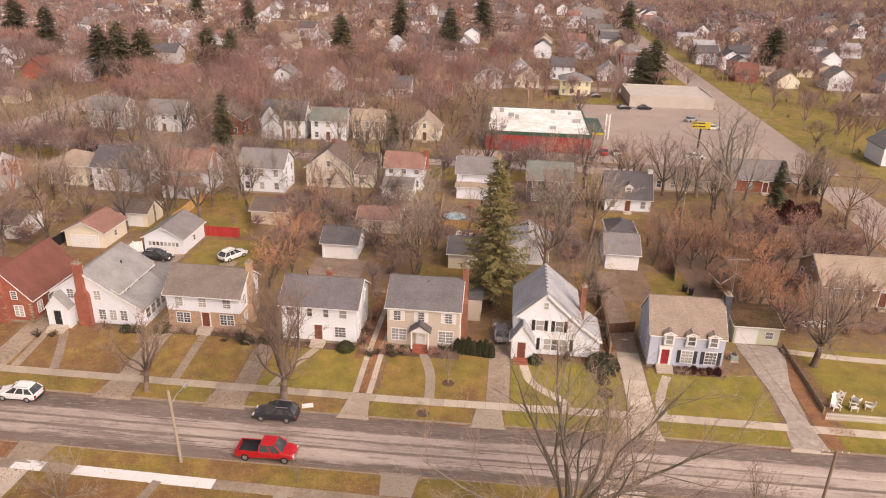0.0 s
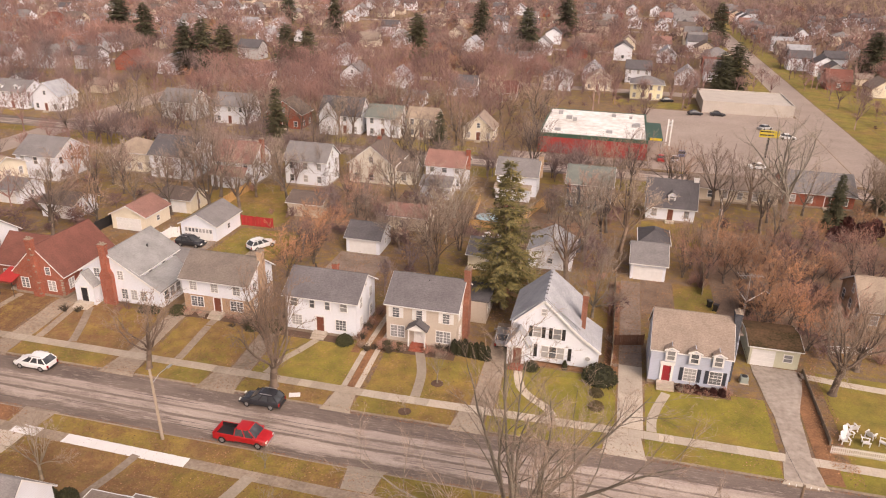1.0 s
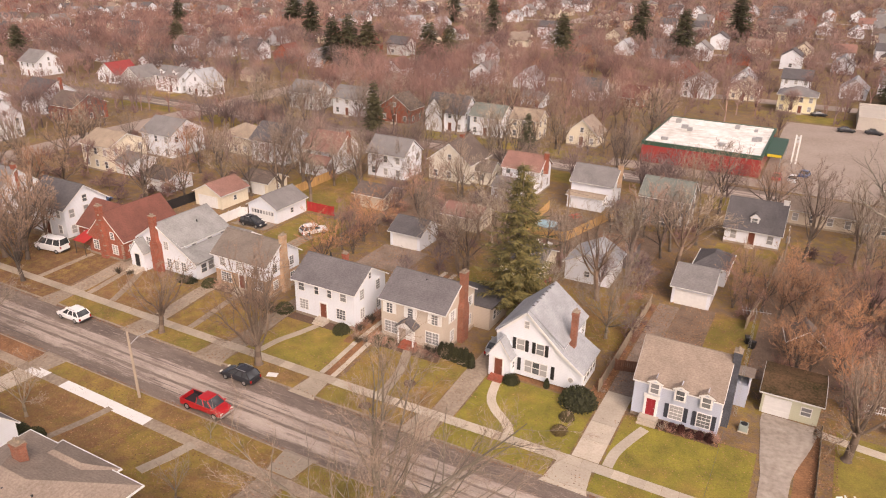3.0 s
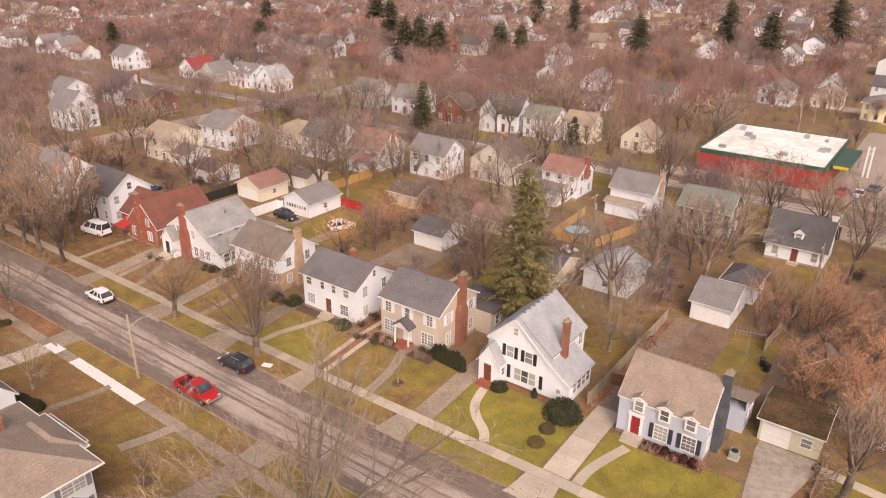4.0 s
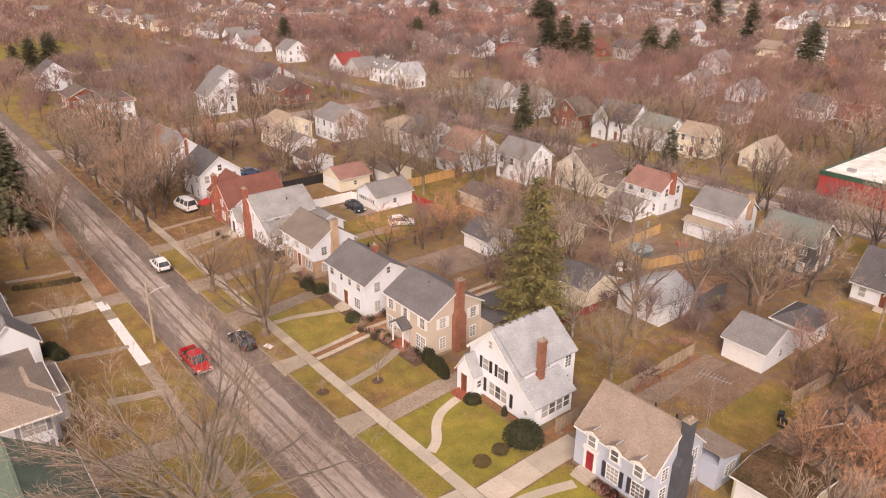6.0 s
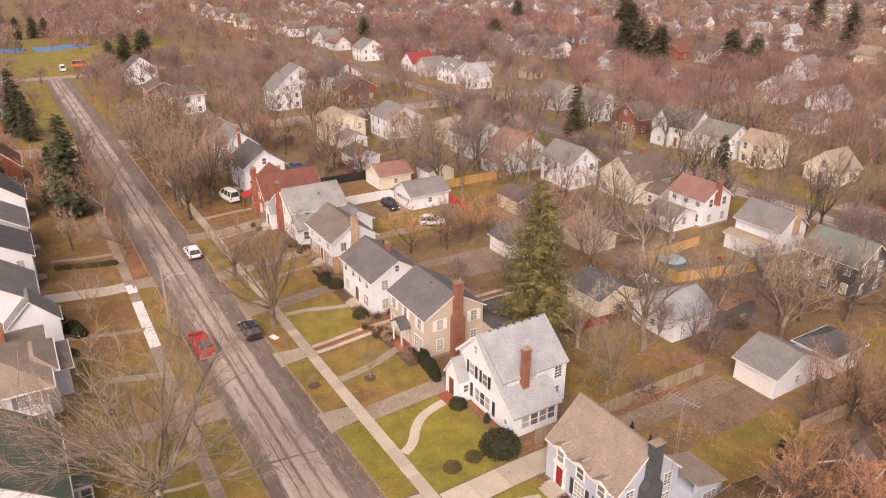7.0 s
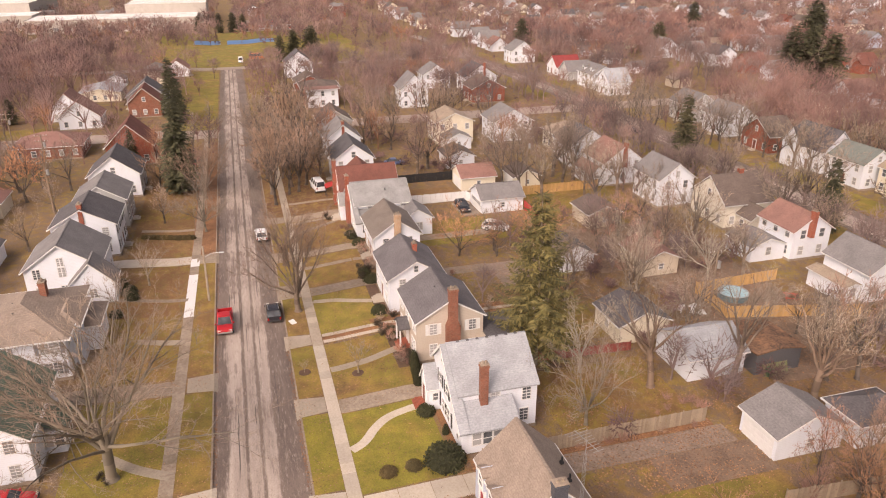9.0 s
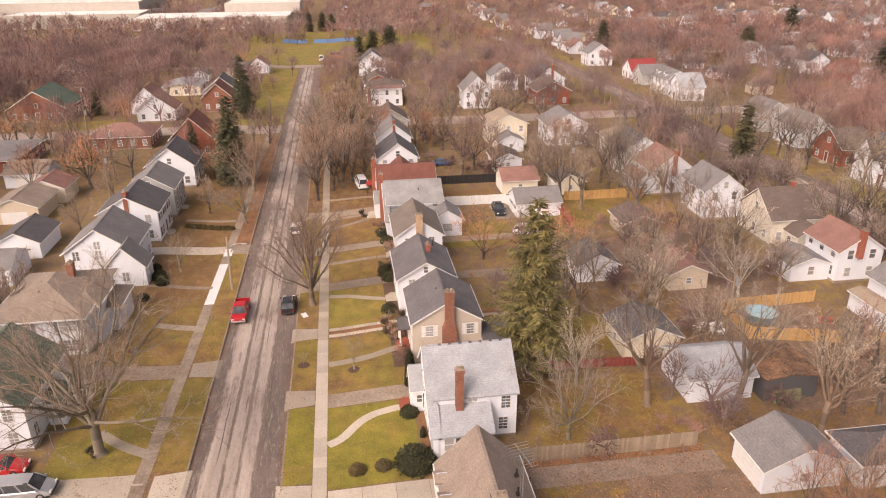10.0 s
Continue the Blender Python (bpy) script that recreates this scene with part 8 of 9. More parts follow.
def antenna_tower():
    t = thing("antenna_tower", 27.1, 79.8, 0, 0, "slender lattice aerial mast beside the chimney", "antenna")
    legs = [(0.16 * math.cos(a), 0.16 * math.sin(a)) for a in (0.5, 2.6, 4.7)]
    for x, y in legs:
        bm = bmesh.new()
        tube(bm, (x, y, 0), (x * .7, y * .7, 11.4), .012, .01, 5)
        part("leg", bm, STEEL, t)
    bm = bmesh.new()
    for k in range(29):
        z = 0.3 + k * .38
        for (xa, ya), (xb, yb) in zip(legs, legs[1:] + legs[:1]):
            beam(bm, (xa, ya, z), (xb, yb, z + .38), .007)
    part("lattice", bm, STEEL, t)
    bm = bmesh.new()
    tube(bm, (0, 0, 11.2), (0, 0, 12.5), .025, .02, 6)
    part("mast", bm, STEEL, t)
    bm = bmesh.new()
    beam(bm, (-1.3, -.3, 12.3), (1.3, .3, 12.3), .04)
    boom = part("boom", bm, STEEL, t)
    for k in range(9):
        u = -1.2 + k * .3
        l = .9 - .06 * k
        bm = bmesh.new()
        beam(bm, (u - .2 * l, u * .23 + l, 12.32), (u + .2 * l, u * .23 - l, 12.32), .022)
        part("rod", bm, STEEL, boom)


antenna_tower()


bm = bmesh.new()
box(bm, -.6, .6, -.35, .35, 0, .06)
ob = part("white_board", bm, TRIM)
ob.matrix_basis = pose(-19.9, 62.6, .03 + ground_z(-19.9, 62.6), 3, 0, 20)
tagged(ob, "white board lying on the grass verge", "board")

# ---------------------------------------------------------------- poles and wires
def utility_pole(x, y, h, rz=0, arm=1, box_on=True, label="weathered wooden utility pole with crossarm"):
    p = thing("utility_pole", x, y, 0, rz, label, "utility pole", "utility poles")
    bm = bmesh.new()
    tube(bm, (0, 0, -.2), (0, 0, h), .16, .1, 10)
    part("pole", bm, WOODPOLE, p)
    for k in range(arm):
        z = h - .35 - k * 1.0
        bm = bmesh.new()
        beam(bm, (-1.1, 0.1, z), (1.1, 0.1, z), .09, .11)
        a = part("crossarm", bm, WOODPOLE, p)
        for u in (-1.0, -.5, .5, 1.0):
            bm = bmesh.new()
            tube(bm, (u, 0.1, z + .05), (u, 0.1, z + .22), .04, .03, 6)
            part("insulator", bm, TRIM, a)
    if box_on:
        bm = bmesh.new()
        tube(bm, (.35, 0, h - 2.4), (.35, 0, h - 1.5), .24, .24, 10)
        part("transformer", bm, STEEL, p)
    return p


utility_pole(-3.0, 112.0, 10.5, 90)
utility_pole(-60.4, 111, 10.5, 90)
utility_pole(27.0, 49.0, 9.4, 0, 1, False, "thin wooden service pole beside the pavement")
utility_pole(-82, 23, 12, 90, 2)
utility_pole(-104, 12, 12, 90, 2)
utility_pole(-128, 4, 13, 90, 2)
utility_pole(-66, 26.5, 11, 90, 1)
utility_pole(28, 112, 10.5, 90)


def street_lamp():
    p = thing("street_lamp", -29.2, 52.2, 0, 0, "wooden street lamp pole with bracket arm", "street lamp")
    bm = bmesh.new()
    tube(bm, (0, 0, -.2), (-.35, 0.1, 7.9), .17, .12, 10)
    part("pole", bm, POLE_P, p)
    bm = bmesh.new()
    tube(bm, (-.33, .1, 6.3), (-.1, 1.1, 6.9), .035, .035, 6)
    tube(bm, (-.1, 1.1, 6.9), (.1, 2.2, 7.0), .035, .03, 6)
    part("bracket", bm, STEEL, p)
    bm = bmesh.new()
    hull8(bm, [(-.05, 2.1, 6.9), (.25, 2.1, 6.9), (.25, 2.75, 6.93), (-.05, 2.75, 6.93)], [(0, 2.1, 7.06), (.2, 2.1, 7.06), (.18, 2.7, 7.02), (.02, 2.7, 7.02)])
    part("lamp_head", bm, STEEL, p)


street_lamp()


def wire(a, b, sag, label="thin black overhead wire between poles", r=0.012):
    """One sagging wire, swept as a single closed three-sided tube."""
    pts = [Vector(a).lerp(Vector(b), t) - Vector((0, 0, sag * 4 * t * (1 - t))) for t in np.linspace(0, 1, 13)]
    bm = bmesh.new()
    side = (Vector(b) - Vector(a)).cross(Vector((0, 0, 1))).normalized()
    rings = [[bm.verts.new(p + side * (r * c) + Vector((0, 0, r * s))) for c, s in ((1, -.5), (-1, -.5), (0, 1))] for p in pts]
    for p, q in zip(rings, rings[1:]):
        for k in range(3):
            bm.faces.new((p[k], p[(k + 1) % 3], q[(k + 1) % 3], q[k]))
    tagged(part("overhead_wire", bm, BLACK), label, "wire", "overhead wires")


wire((-3, 112, 10.2), (28, 112, 10.2), .8)
wire((-3, 111.9, 9.5), (-60.4, 111, 10.2), 1.2)
wire((-3, 112.1, 10.2), (-60.4, 111.2, 10.4), 1.2)
wire((27.0, 49.0, 9.1), (26.9, 75.2, 5.8), .6)
wire((-82, 23, 11.7), (-104, 12, 11.7), .6)
wire((-104, 12, 11.7), (-128, 4, 12.7), .6)
wire((-66, 26.5, 10.8), (-82, 23, 11.7), .5)


def pole_sign():
    s = thing("pole_sign", 47, 183, 0, 0, "yellow store sign on a dark post", "sign")
    bm = bmesh.new()
    box(bm, -.2, .2, -.2, .2, 0, 5.6)
    part("post", bm, BLACK, s)
    bm = bmesh.new()
    box(bm, -2.2, 2.2, -.25, .25, 5.0, 6.6)
    part("panel", bm, YELLOW, s)
    for z in (5.4, 6.2):
        bm = bmesh.new()
        box(bm, -2.1, 2.1 - z * .2, -.27, -.25, z, z + .3)
        part("lettering", bm, BLACK, s)


pole_sign()


def sign_pylon():
    s = thing("sign_pylon", 24.6, 187.5, 0, 0, "tall white twin-post pylon beside the store", "sign")
    for u in (-0.45, 0.45):
        bm = bmesh.new()
        box(bm, u - .17, u + .17, -.17, .17, 0, 6.6)
        part("post", bm, TRIM, s)
    for z in (4.9, 5.7):
        bm = bmesh.new()
        box(bm, -.28, .28, -.08, .08, z, z + .6)
        part("panel", bm, GREY_S, s)


sign_pylon()

# ---------------------------------------------------------------- vehicles
P_RED = plain("red_car_paint", (0.42, 0.015, 0.02), 0.3)
P_BLACK = plain("black_car_paint", (0.028, 0.029, 0.035), 0.15)
P_WHITE = plain("white_car_paint", (0.68, 0.69, 0.7), 0.3)
P_SILVER = plain("silver_car_paint", (0.42, 0.43, 0.45), 0.3, 0.5)
P_ORANGE = plain("orange_truck_paint", (0.6, 0.16, 0.03), 0.4)
P_BLUE = plain("blue_car_paint", (0.05, 0.09, 0.2), 0.3)
car("pickup", -21.5, 54.3, 0, P_RED, "red pickup truck with an open bed parked at the kerb", "pickup_truck", "pickup truck", 5.7, 1.95, 1.88)
car("suv", -22.6, 60.4, 180, P_BLACK, "black sport utility vehicle with roof rails at the kerb")
car("suv", -50.8, 60.2, 180, P_WHITE, "white sport utility vehicle with roof rails at the kerb")
car("van", -71.8, 72.0, 188, P_WHITE, "white delivery van parked in a drive", "van", "van", 5.4, 1.95, 2.3)
car("van", 11.0, 39.6, 90, P_SILVER, "silver minivan parked in a drive", "minivan", "car", 5.1, 1.98, 1.75)
car("suv", -52.6, 95.6, 0, P_BLACK, "black car before the white garage")
car("suv", -41.6, 98.0, 60, P_WHITE, "white sport utility vehicle on the grass")
car("van", -271.5, 68.5, 90, P_ORANGE, "distant orange delivery van beside the street", "van", "van", 6.4, 2.2, 2.8)
car("van", -266, 61.4, 0, P_WHITE, "distant white van on the street", "van", "van", 5.4, 1.95, 2.3)
car("sedan", 0.2, 79.6, 95, P_SILVER, "grey car between two houses", L=4.6, H=1.45)
car("sedan", 7.6, 36.5, 90, P_RED, "red car beside the white house", L=4.4, H=1.45)
for x, y, a, m, l in ((22.5, 172.5, 90, P_RED, "red"), (25.5, 172.8, 90, P_WHITE, "white"), (27.5, 178, 80, P_BLUE, "blue"), (44, 172, 10, P_WHITE, "white"), (41, 230, 0, P_BLACK, "black"),
                      (34.5, 229, 10, P_BLACK, "black"), (27, 247, 20, P_BLACK, "black"), (-95, 153, 30, P_BLACK, "black"), (56, 205, 0, P_WHITE, "white"), (52, 215, 40, P_SILVER, "silver"),
                      (-84, 90, 90, P_BLUE, "blue"), (-98, 48.5, 0, P_RED, "red")):
    car("sedan", x, y, a, m, l + " car parked on paved ground", L=4.5, H=1.45, plain_=True)
for k in range(46):
    _m, _l = _rng.choice(((P_WHITE, "white"), (P_SILVER, "silver"), (P_BLACK, "black"), (P_RED, "red"), (P_BLUE, "blue")))
    if k % 2 == 0:
        car("sedan", -424 - (k // 8) * 11, 67 + (k % 8) * 5, 90, _m, "distant %s car in a parking lot" % _l, L=4.5, H=1.45, plain_=True)

# ---------------------------------------------------------------- trees
TREE_L = "bare deciduous tree with grey brown limbs and fine twigs"
tree_stock("oak", 238, "large bare shade tree with long spreading limbs", bark=BARK, height=17, wide=0.74, limbs=16, sub=9, twigs=7, fine=8, fork=0.24, tilt=(0.05, 1.35), twig_r=0.011, girth=1.15, lift=0.0, wild=0.9, low=0.45)
tree_stock("stout", 141, "bare tree with a thick trunk and grey brown twigs", TWIG, bark=BARK_T, height=12, wide=0.5, limbs=9, sub=7, twigs=7, fine=6, fork=0.24, tilt=(0.15, 1.1), twig_r=0.012, girth=1.5, wild=1.2)
tree_stock("gnarled", 238, "old bare yard tree with pale crooked spreading limbs", bark=BARK, height=12, wide=0.6, limbs=10, sub=9, twigs=8, fine=7, fork=0.13, tilt=(0.15, 1.25), twig_r=0.01, girth=0.85, lift=0.01, wild=1.5)
tree_stock("tall", 116, "tall bare tree with a thick trunk and high open crown", TWIG_P, bark=BARK_T, height=15, wide=0.42, limbs=8, sub=6, twigs=6, fine=5, fork=0.33, tilt=(0.1, 0.95), twig_r=0.012, girth=1.25, wild=1.3)
tree_stock("lot_oak", 159, "large bare shade tree with thick pale spreading limbs", TWIG_P, bark=BARK_P, height=18, wide=0.66, limbs=10, sub=7, twigs=6, fine=5, fork=0.2, tilt=(0.15, 1.1), twig_r=0.014, girth=1.4, wild=1.2)
tree_stock("vase", 186, "bare street tree with upright fanning limbs", TWIG_M, bark=BARK_T, height=13, wide=0.44, limbs=12, sub=7, twigs=6, fine=8, fork=0.18, tilt=(0.08, 0.9), twig_r=0.015, girth=1.3, lift=0.05)
tree_stock("street", 180, "short bare street tree with crooked spreading limbs", TWIG_M, bark=BARK_T, height=9, wide=0.56, limbs=9, sub=6, twigs=6, fine=6, fork=0.22, tilt=(0.3, 1.2), twig_r=0.013, girth=1.5, wild=1.7)
tree_stock("big", 11, "large bare shade tree with spreading grey limbs", height=16, wide=0.48, limbs=8, sub=7, twigs=6, fine=7, fork=0.22, tilt=(0.15, 0.9), twig_r=0.014)
tree_stock("big2", 12, "large bare shade tree with tall forked limbs", TWIG_D, bark=BARK_D, height=16, wide=0.48, limbs=8, sub=6, twigs=6, fine=7, fork=0.25, tilt=(0.1, 0.85), twig_r=0.015)
tree_stock("mid", 21, TREE_L, bark=BARK_D, height=11, wide=0.48, limbs=7, sub=6, twigs=7, fine=6, fork=0.22, tilt=(0.15, 1.0), twig_r=0.014)
tree_stock("mid2", 22, TREE_L, TWIG_D, bark=BARK_D, height=11, wide=0.42, limbs=6, sub=6, twigs=7, fine=6, fork=0.26, tilt=(0.1, 0.8), twig_r=0.014)
tree_stock("multi", 31, "bare multi-stemmed tree with upright limbs", bark=BARK_D, height=11, wide=0.46, limbs=12, sub=5, twigs=5, fine=6, fork=0.22, stems=4, tilt=(0.1, 0.6), twig_r=0.013, girth=1.1)
tree_stock("russet", 41, "bare tree with dense russet twigs", TWIG_R, bark=BARK_D, height=9, wide=0.5, limbs=8, sub=6, twigs=7, fine=5, fork=0.12, stems=2, tilt=(0.15, 1.0), twig_r=0.015)
tree_stock("rusty", 42, "small tree with rusty dry leaves and twigs", TWIG_O, bark=BARK_D, height=7, wide=0.6, limbs=8, sub=6, twigs=7, fine=6, fork=0.1, stems=2, tilt=(0.2, 1.1), twig_r=0.015)
tree_stock("small", 51, "small bare ornamental tree in the lawn", height=4, wide=0.42, limbs=6, sub=5, twigs=5, fine=5, fork=0.28, tilt=(0.2, 0.8), twig_r=0.007)
tree_stock("pale", 25, "bare tree with pale lichened limbs and twigs", TWIG_P, bark=BARK_P, height=10, wide=0.5, limbs=8, sub=6, twigs=7, fine=6, fork=0.16, tilt=(0.15, 1.0), twig_r=0.013, wild=1.4)
tree_stock("brown", 23, "bare tree with brown twigs over a lawn", TWIG_M, bark=BARK_D, height=11, wide=0.5, limbs=8, sub=6, twigs=7, fine=6, fork=0.22, tilt=(0.15, 0.95), twig_r=0.012, girth=1.1)
for k, (sd, tm) in enumerate(((61, TWIG), (62, TWIG_D), (63, TWIG_M), (64, TWIG_D), (65, TWIG_O))):
    tree_stock("far%d" % k, sd, ("bare tree with grey brown crown", "bare tree with grey brown crown", "bare tree with brown crown", "bare tree with dull brown crown", "tree with rusty dry foliage")[k],
               tm, bark=BARK_D, height=11, wide=0.48, limbs=7, sub=6, twigs=5, fine=7, fork=0.18, tilt=(0.15, 1.0), twig_r=0.036)

for key, x, y, h, rz in (("oak", 6.0, 44.4, 20.0, 40), ("vase", -22.8, 63.6, 14.4, 0), ("street", -38.1, 63.1, 10, 80), ("gnarled", -56.2, 51.3, 12, 200), ("big2", -101, 63.2, 14, 10), ("brown", -66.5, 63.6, 13, 30), ("far2", -78, 63.4, 13.5, 60), ("brown", -91, 63.2, 14, 200), ("mid", -112, 51, 12, 50),
                         ("mid2", -72, 66.5, 11, 0), ("big2", -83, 66, 13, 40), ("stout", 37.5, 77.8, 12.5, 70), ("stout", 41.5, 84, 9.5, 140), ("rusty", 36.8, 87.5, 7, 10), ("rusty", 33.4, 92, 7, 110), ("russet", 37, 92.5, 7.5, 66), ("rusty", 31, 94.5, 6, 200), ("multi", -12.8, 95.5, 12, 0), ("gnarled", 10.7, 88.8, 12, 90), ("pale", 1.8, 92.4, 9.5, 30), ("tall", 6.5, 98.5, 14, 33), ("tall", 14.0, 113, 14, 160),
                         ("tall", 8.5, 107.2, 14.5, 250), ("lot_oak", 43.3, 139, 20, 200), ("mid2", -66.4, 119.2, 14, 0), ("big2", -60.3, 118.5, 15, 140), ("russet", 23.4, 105.5, 7, 15), ("brown", 24.6, 109.5, 8, 75), ("russet", 23.6, 113.6, 7, 130), ("russet", 25.4, 103.0, 5.5, 210), ("brown", 26.8, 106.4, 8, 260), ("rusty", -32.6, 99.5, 8, 0), ("russet", -31, 94.5, 8.5, 50),
                         ("mid", 21.8, 48.2, 8, 30), ("small", -5.4, 68.7, 4.2, 0), ("small", -7.5, 62.9, 1.6, 50), ("small", -17.6, 50.9, 2.6, 10), ("small", 2.6, 44, 3, 90), ("small", -13.4, 42.7, 4.6, 15),
                         ("mid", -45.5, 130, 9, 0), ("mid", -66.5, 170, 10, 90), ("mid2", 30.5, 127, 14, 10), ("mid", 14.5, 126, 12, 15), ("mid2", 11.5, 121, 12, 215),
                         ("mid", -79, 96, 13, 0), ("big2", -63.5, 107.2, 12, 20), ("big2", -76, 93, 14, 77), ("mid", -98, 45, 11, 7), ("vase", -74, 50.9, 12, 7), ("big", -36, 44, 7, 0)):
    plant(key, x, y, h, rz)
    block(x, x, y, y, 1.2)

# thickets and back yard trees, by stretches of the plan
_t = random.Random(77)
block(17, 27.5, 86, 130)
block(-13, 0, 115, 131)
block(-9, 2, 82, 98)


def thicket(n, x0, x1, y0, y1, keys, h0, h1, sep=2.2):
    done = 0
    for _ in range(n * 6):
        x, y = _t.uniform(x0, x1), _t.uniform(y0, y1)
        if not free(x, y, 0.5):
            continue
        plant(_t.choice(keys), x, y, _t.uniform(h0, h1), _t.uniform(0, 360))
        block(x, x, y, y, sep)
        done += 1
        if done >= n:
            break


thicket(7, 28.6, 38, 88.5, 106, ("russet", "rusty", "stout", "rusty"), 6, 9.5, 1.6)
thicket(4, 28.6, 34, 106, 124, ("russet", "rusty"), 5, 7, 1.2)
thicket(13, 38, 62, 88, 114, ("russet", "rusty", "brown", "russet"), 6, 10, 1.4)
thicket(6, 40, 62, 86, 118, ("rusty", "russet"), 4, 7, 1.2)
thicket(9, -20, -1, 91, 128, ("multi", "pale", "tall", "mid"), 8, 12.5)
thicket(5, -2, 14, 117, 130, ("russet", "mid", "mid2", "tall"), 7, 12)
block(-50, -36, 84, 110)
block(-30.5, -20, 88, 101)
thicket(6, -38, -31, 86, 104, ("rusty", "russet", "mid"), 7, 10)
thicket(7, -38, -21, 107, 128, ("russet", "mid", "tall", "multi"), 8, 12)
thicket(9, -75, -45, 106, 127, ("mid", "mid2", "big2", "tall"), 10, 16)
thicket(14, -120, -70, 84, 122, ("mid", "far0", "far2", "big2"), 9, 14)
thicket(18, -122, -72, 62.5, 73, ("far2", "far3", "brown", "mid", "far2"), 10, 16)
thicket(5, -118, -58, 41, 49, ("far0", "mid", "far2"), 7, 11)
thicket(12, -60, 20, 139, 153, ("mid", "big", "mid2", "tall"), 10, 15)
thicket(9, -80, -12, 164, 171, ("mid", "big2", "mid2", "tall"), 10, 15)
thicket(12, -60, -8, 180, 202, ("far0", "far2", "mid2", "tall"), 10, 15)
thicket(6, -32, -9, 165, 176, ("far2", "mid", "far0"), 7, 10)
thicket(9, -118, -64, 147, 153, ("mid", "tall", "mid2"), 10, 15)
thicket(6, -118, -64, 164, 170, ("mid", "far1", "mid2"), 9, 12)
thicket(7, 20, 62, 139, 153, ("brown", "big", "mid"), 10, 14)
thicket(4, 28, 40, 118, 143, ("mid", "tall"), 10, 14)
thicket(5, 14, 30, 126, 131, ("russet", "mid", "brown"), 6, 9, 1.2)
thicket(10, 34, 62, 112, 134, ("russet", "russet", "rusty"), 4, 6, 1.5)
thicket(3, 58, 66, 130, 160, ("big", "mid"), 9, 12)
thicket(18, -122, -45, -10, 27, ("far0", "far2", "mid", "far4"), 7, 12)
thicket(12, -26, 20, 24, 29, ("far0", "far1"), 7, 10)

# conifers
SPRUCE = spruce_mesh(5, 20, 5.0, NEEDLE)
FIR = conifer_mesh(6, 20, 5.4, NEEDLE_D, 0.03, 0.62, 11, 6, 0.3, 0.5, 1.6, 0.08, 0.85)
SLIM = conifer_mesh(7, 14, 2.9, NEEDLE_D, 0.05, 0.36, 10, 7, 0.35, 0.75, 1.3, 0.12, 0.75)
conifer(-1.2, 88.2, 20.9, SPRUCE, 20, "tall open spruce with drooping green boughs", rz=0, wide=1.15)
for x, y, h in ((-61.2, 145.8, 16.3), (-25.2, 149.4, 12.6), (-79, 46.6, 18.2), (-145.5, 41.4, 16.5), (-87, 44.5, 11), (-139, 43.2, 12), (-96, 36, 9), (62, 147.3, 10.5), (50.3, 134, 10.5)):
    conifer(x, y, h, SLIM, 14, "slim dark green spruce", name="spruce_tree", wide=1.1 if y < 60 else 1.0)
for x, y, h in ((-141, 238, 19), (-135, 240, 20), (-128, 242, 18), (-113, 262, 17), (-106, 266, 16), (-72, 300, 20), (-30, 330, 22), (51, 277, 17), (46, 272, 14),
                (-160, -34, 20), (-182, -52, 24), (-260, 84, 13), (-258, 78, 11), (-266, 92, 14), (-258, 188, 15), (-200, 300, 20), (-235, 330, 21), (-20, 420, 24), (60, 420, 22), (110, 330, 18), (-140, 380, 20), (-190, 430, 22),
                (-290, 300, 18), (-60, 380, 22), (-414, 52, 12), (-416, 60, 12), (-416, 66, 11), (-412, 40, 10), (-226, 240, 14), (-150, 0, 7), (-146, -8, 6)):
    conifer(x, y, h, FIR, 20, "dense dark green fir", name="fir_tree", wide=random.uniform(1.0, 1.45))
    block(x, x, y, y, 3)

# shrubs
_ev = [shrub_mesh(k, SHRUB) for k in (1, 2, 3)]
_tw = [twig_shrub_mesh(k, TWIG_R) for k in (4, 5)] + [twig_shrub_mesh(6, TWIG)]
SH_L = "clipped dark green evergreen shrub"
for x, y, r, z in ((4.4, 74.0, 1.05, 1.0), (12.2, 73.8, 2.05, 1.9), (-18.3, 73.6, 1.1, 1.2), (-28, 74.4, 1.3, 1.2), (-30.6, 73.8, 1.1, 1.0), (-41.8, 75, 1.2, 1.1),
                   (-33.6, 41.6, 1.2, 1.4), (-31.8, 42.2, 1.0, 1.2), (-13.0, 74.2, .8, .8), (-11.6, 74.2, .7, .8), (8.2, 75.0, .35, 1.2), (-46.2, 74.2, .9, .8), (-44.8, 74.4, .9, .8),
                   (-26.8, 40.8, .9, 1.0), (-37, 40.4, .8, .9)):
    shrub(_ev[random.randrange(3)], x, y, r, r, z, SH_L, "evergreen_shrub")
_br = [shrub_mesh(k, SHRUB_B) for k in (8, 9)]
for k, (x, y, r) in enumerate(((12.0, 70.9, .85), (12.1, 68.5, .9))):
    shrub(_br[k], x, y, r, r, .75, "round clipped brown green shrub in the lawn", "clipped_shrub")
for k in range(7):
    shrub(_ev[k % 3], -4.9 + 0.75 * k * .9, 75.0 - 0.08 * k, .55, .55, 1.9 + .2 * (k % 3), "tall narrow evergreen hedge plant beside the drive", "hedge_plant", "hedge plants")
_rd = [shrub_mesh(k, SHRUB_R, 700, 0.2) for k in (15, 16)]
for k in range(6):
    shrub(_rd[k % 2], 20.95 + 0.9 * k, 74.35 - 0.05 * (k % 2), .55, .45, .62 + .1 * (k % 3), "low dark red shrub before the blue wall", "red_shrub", "red shrubs")
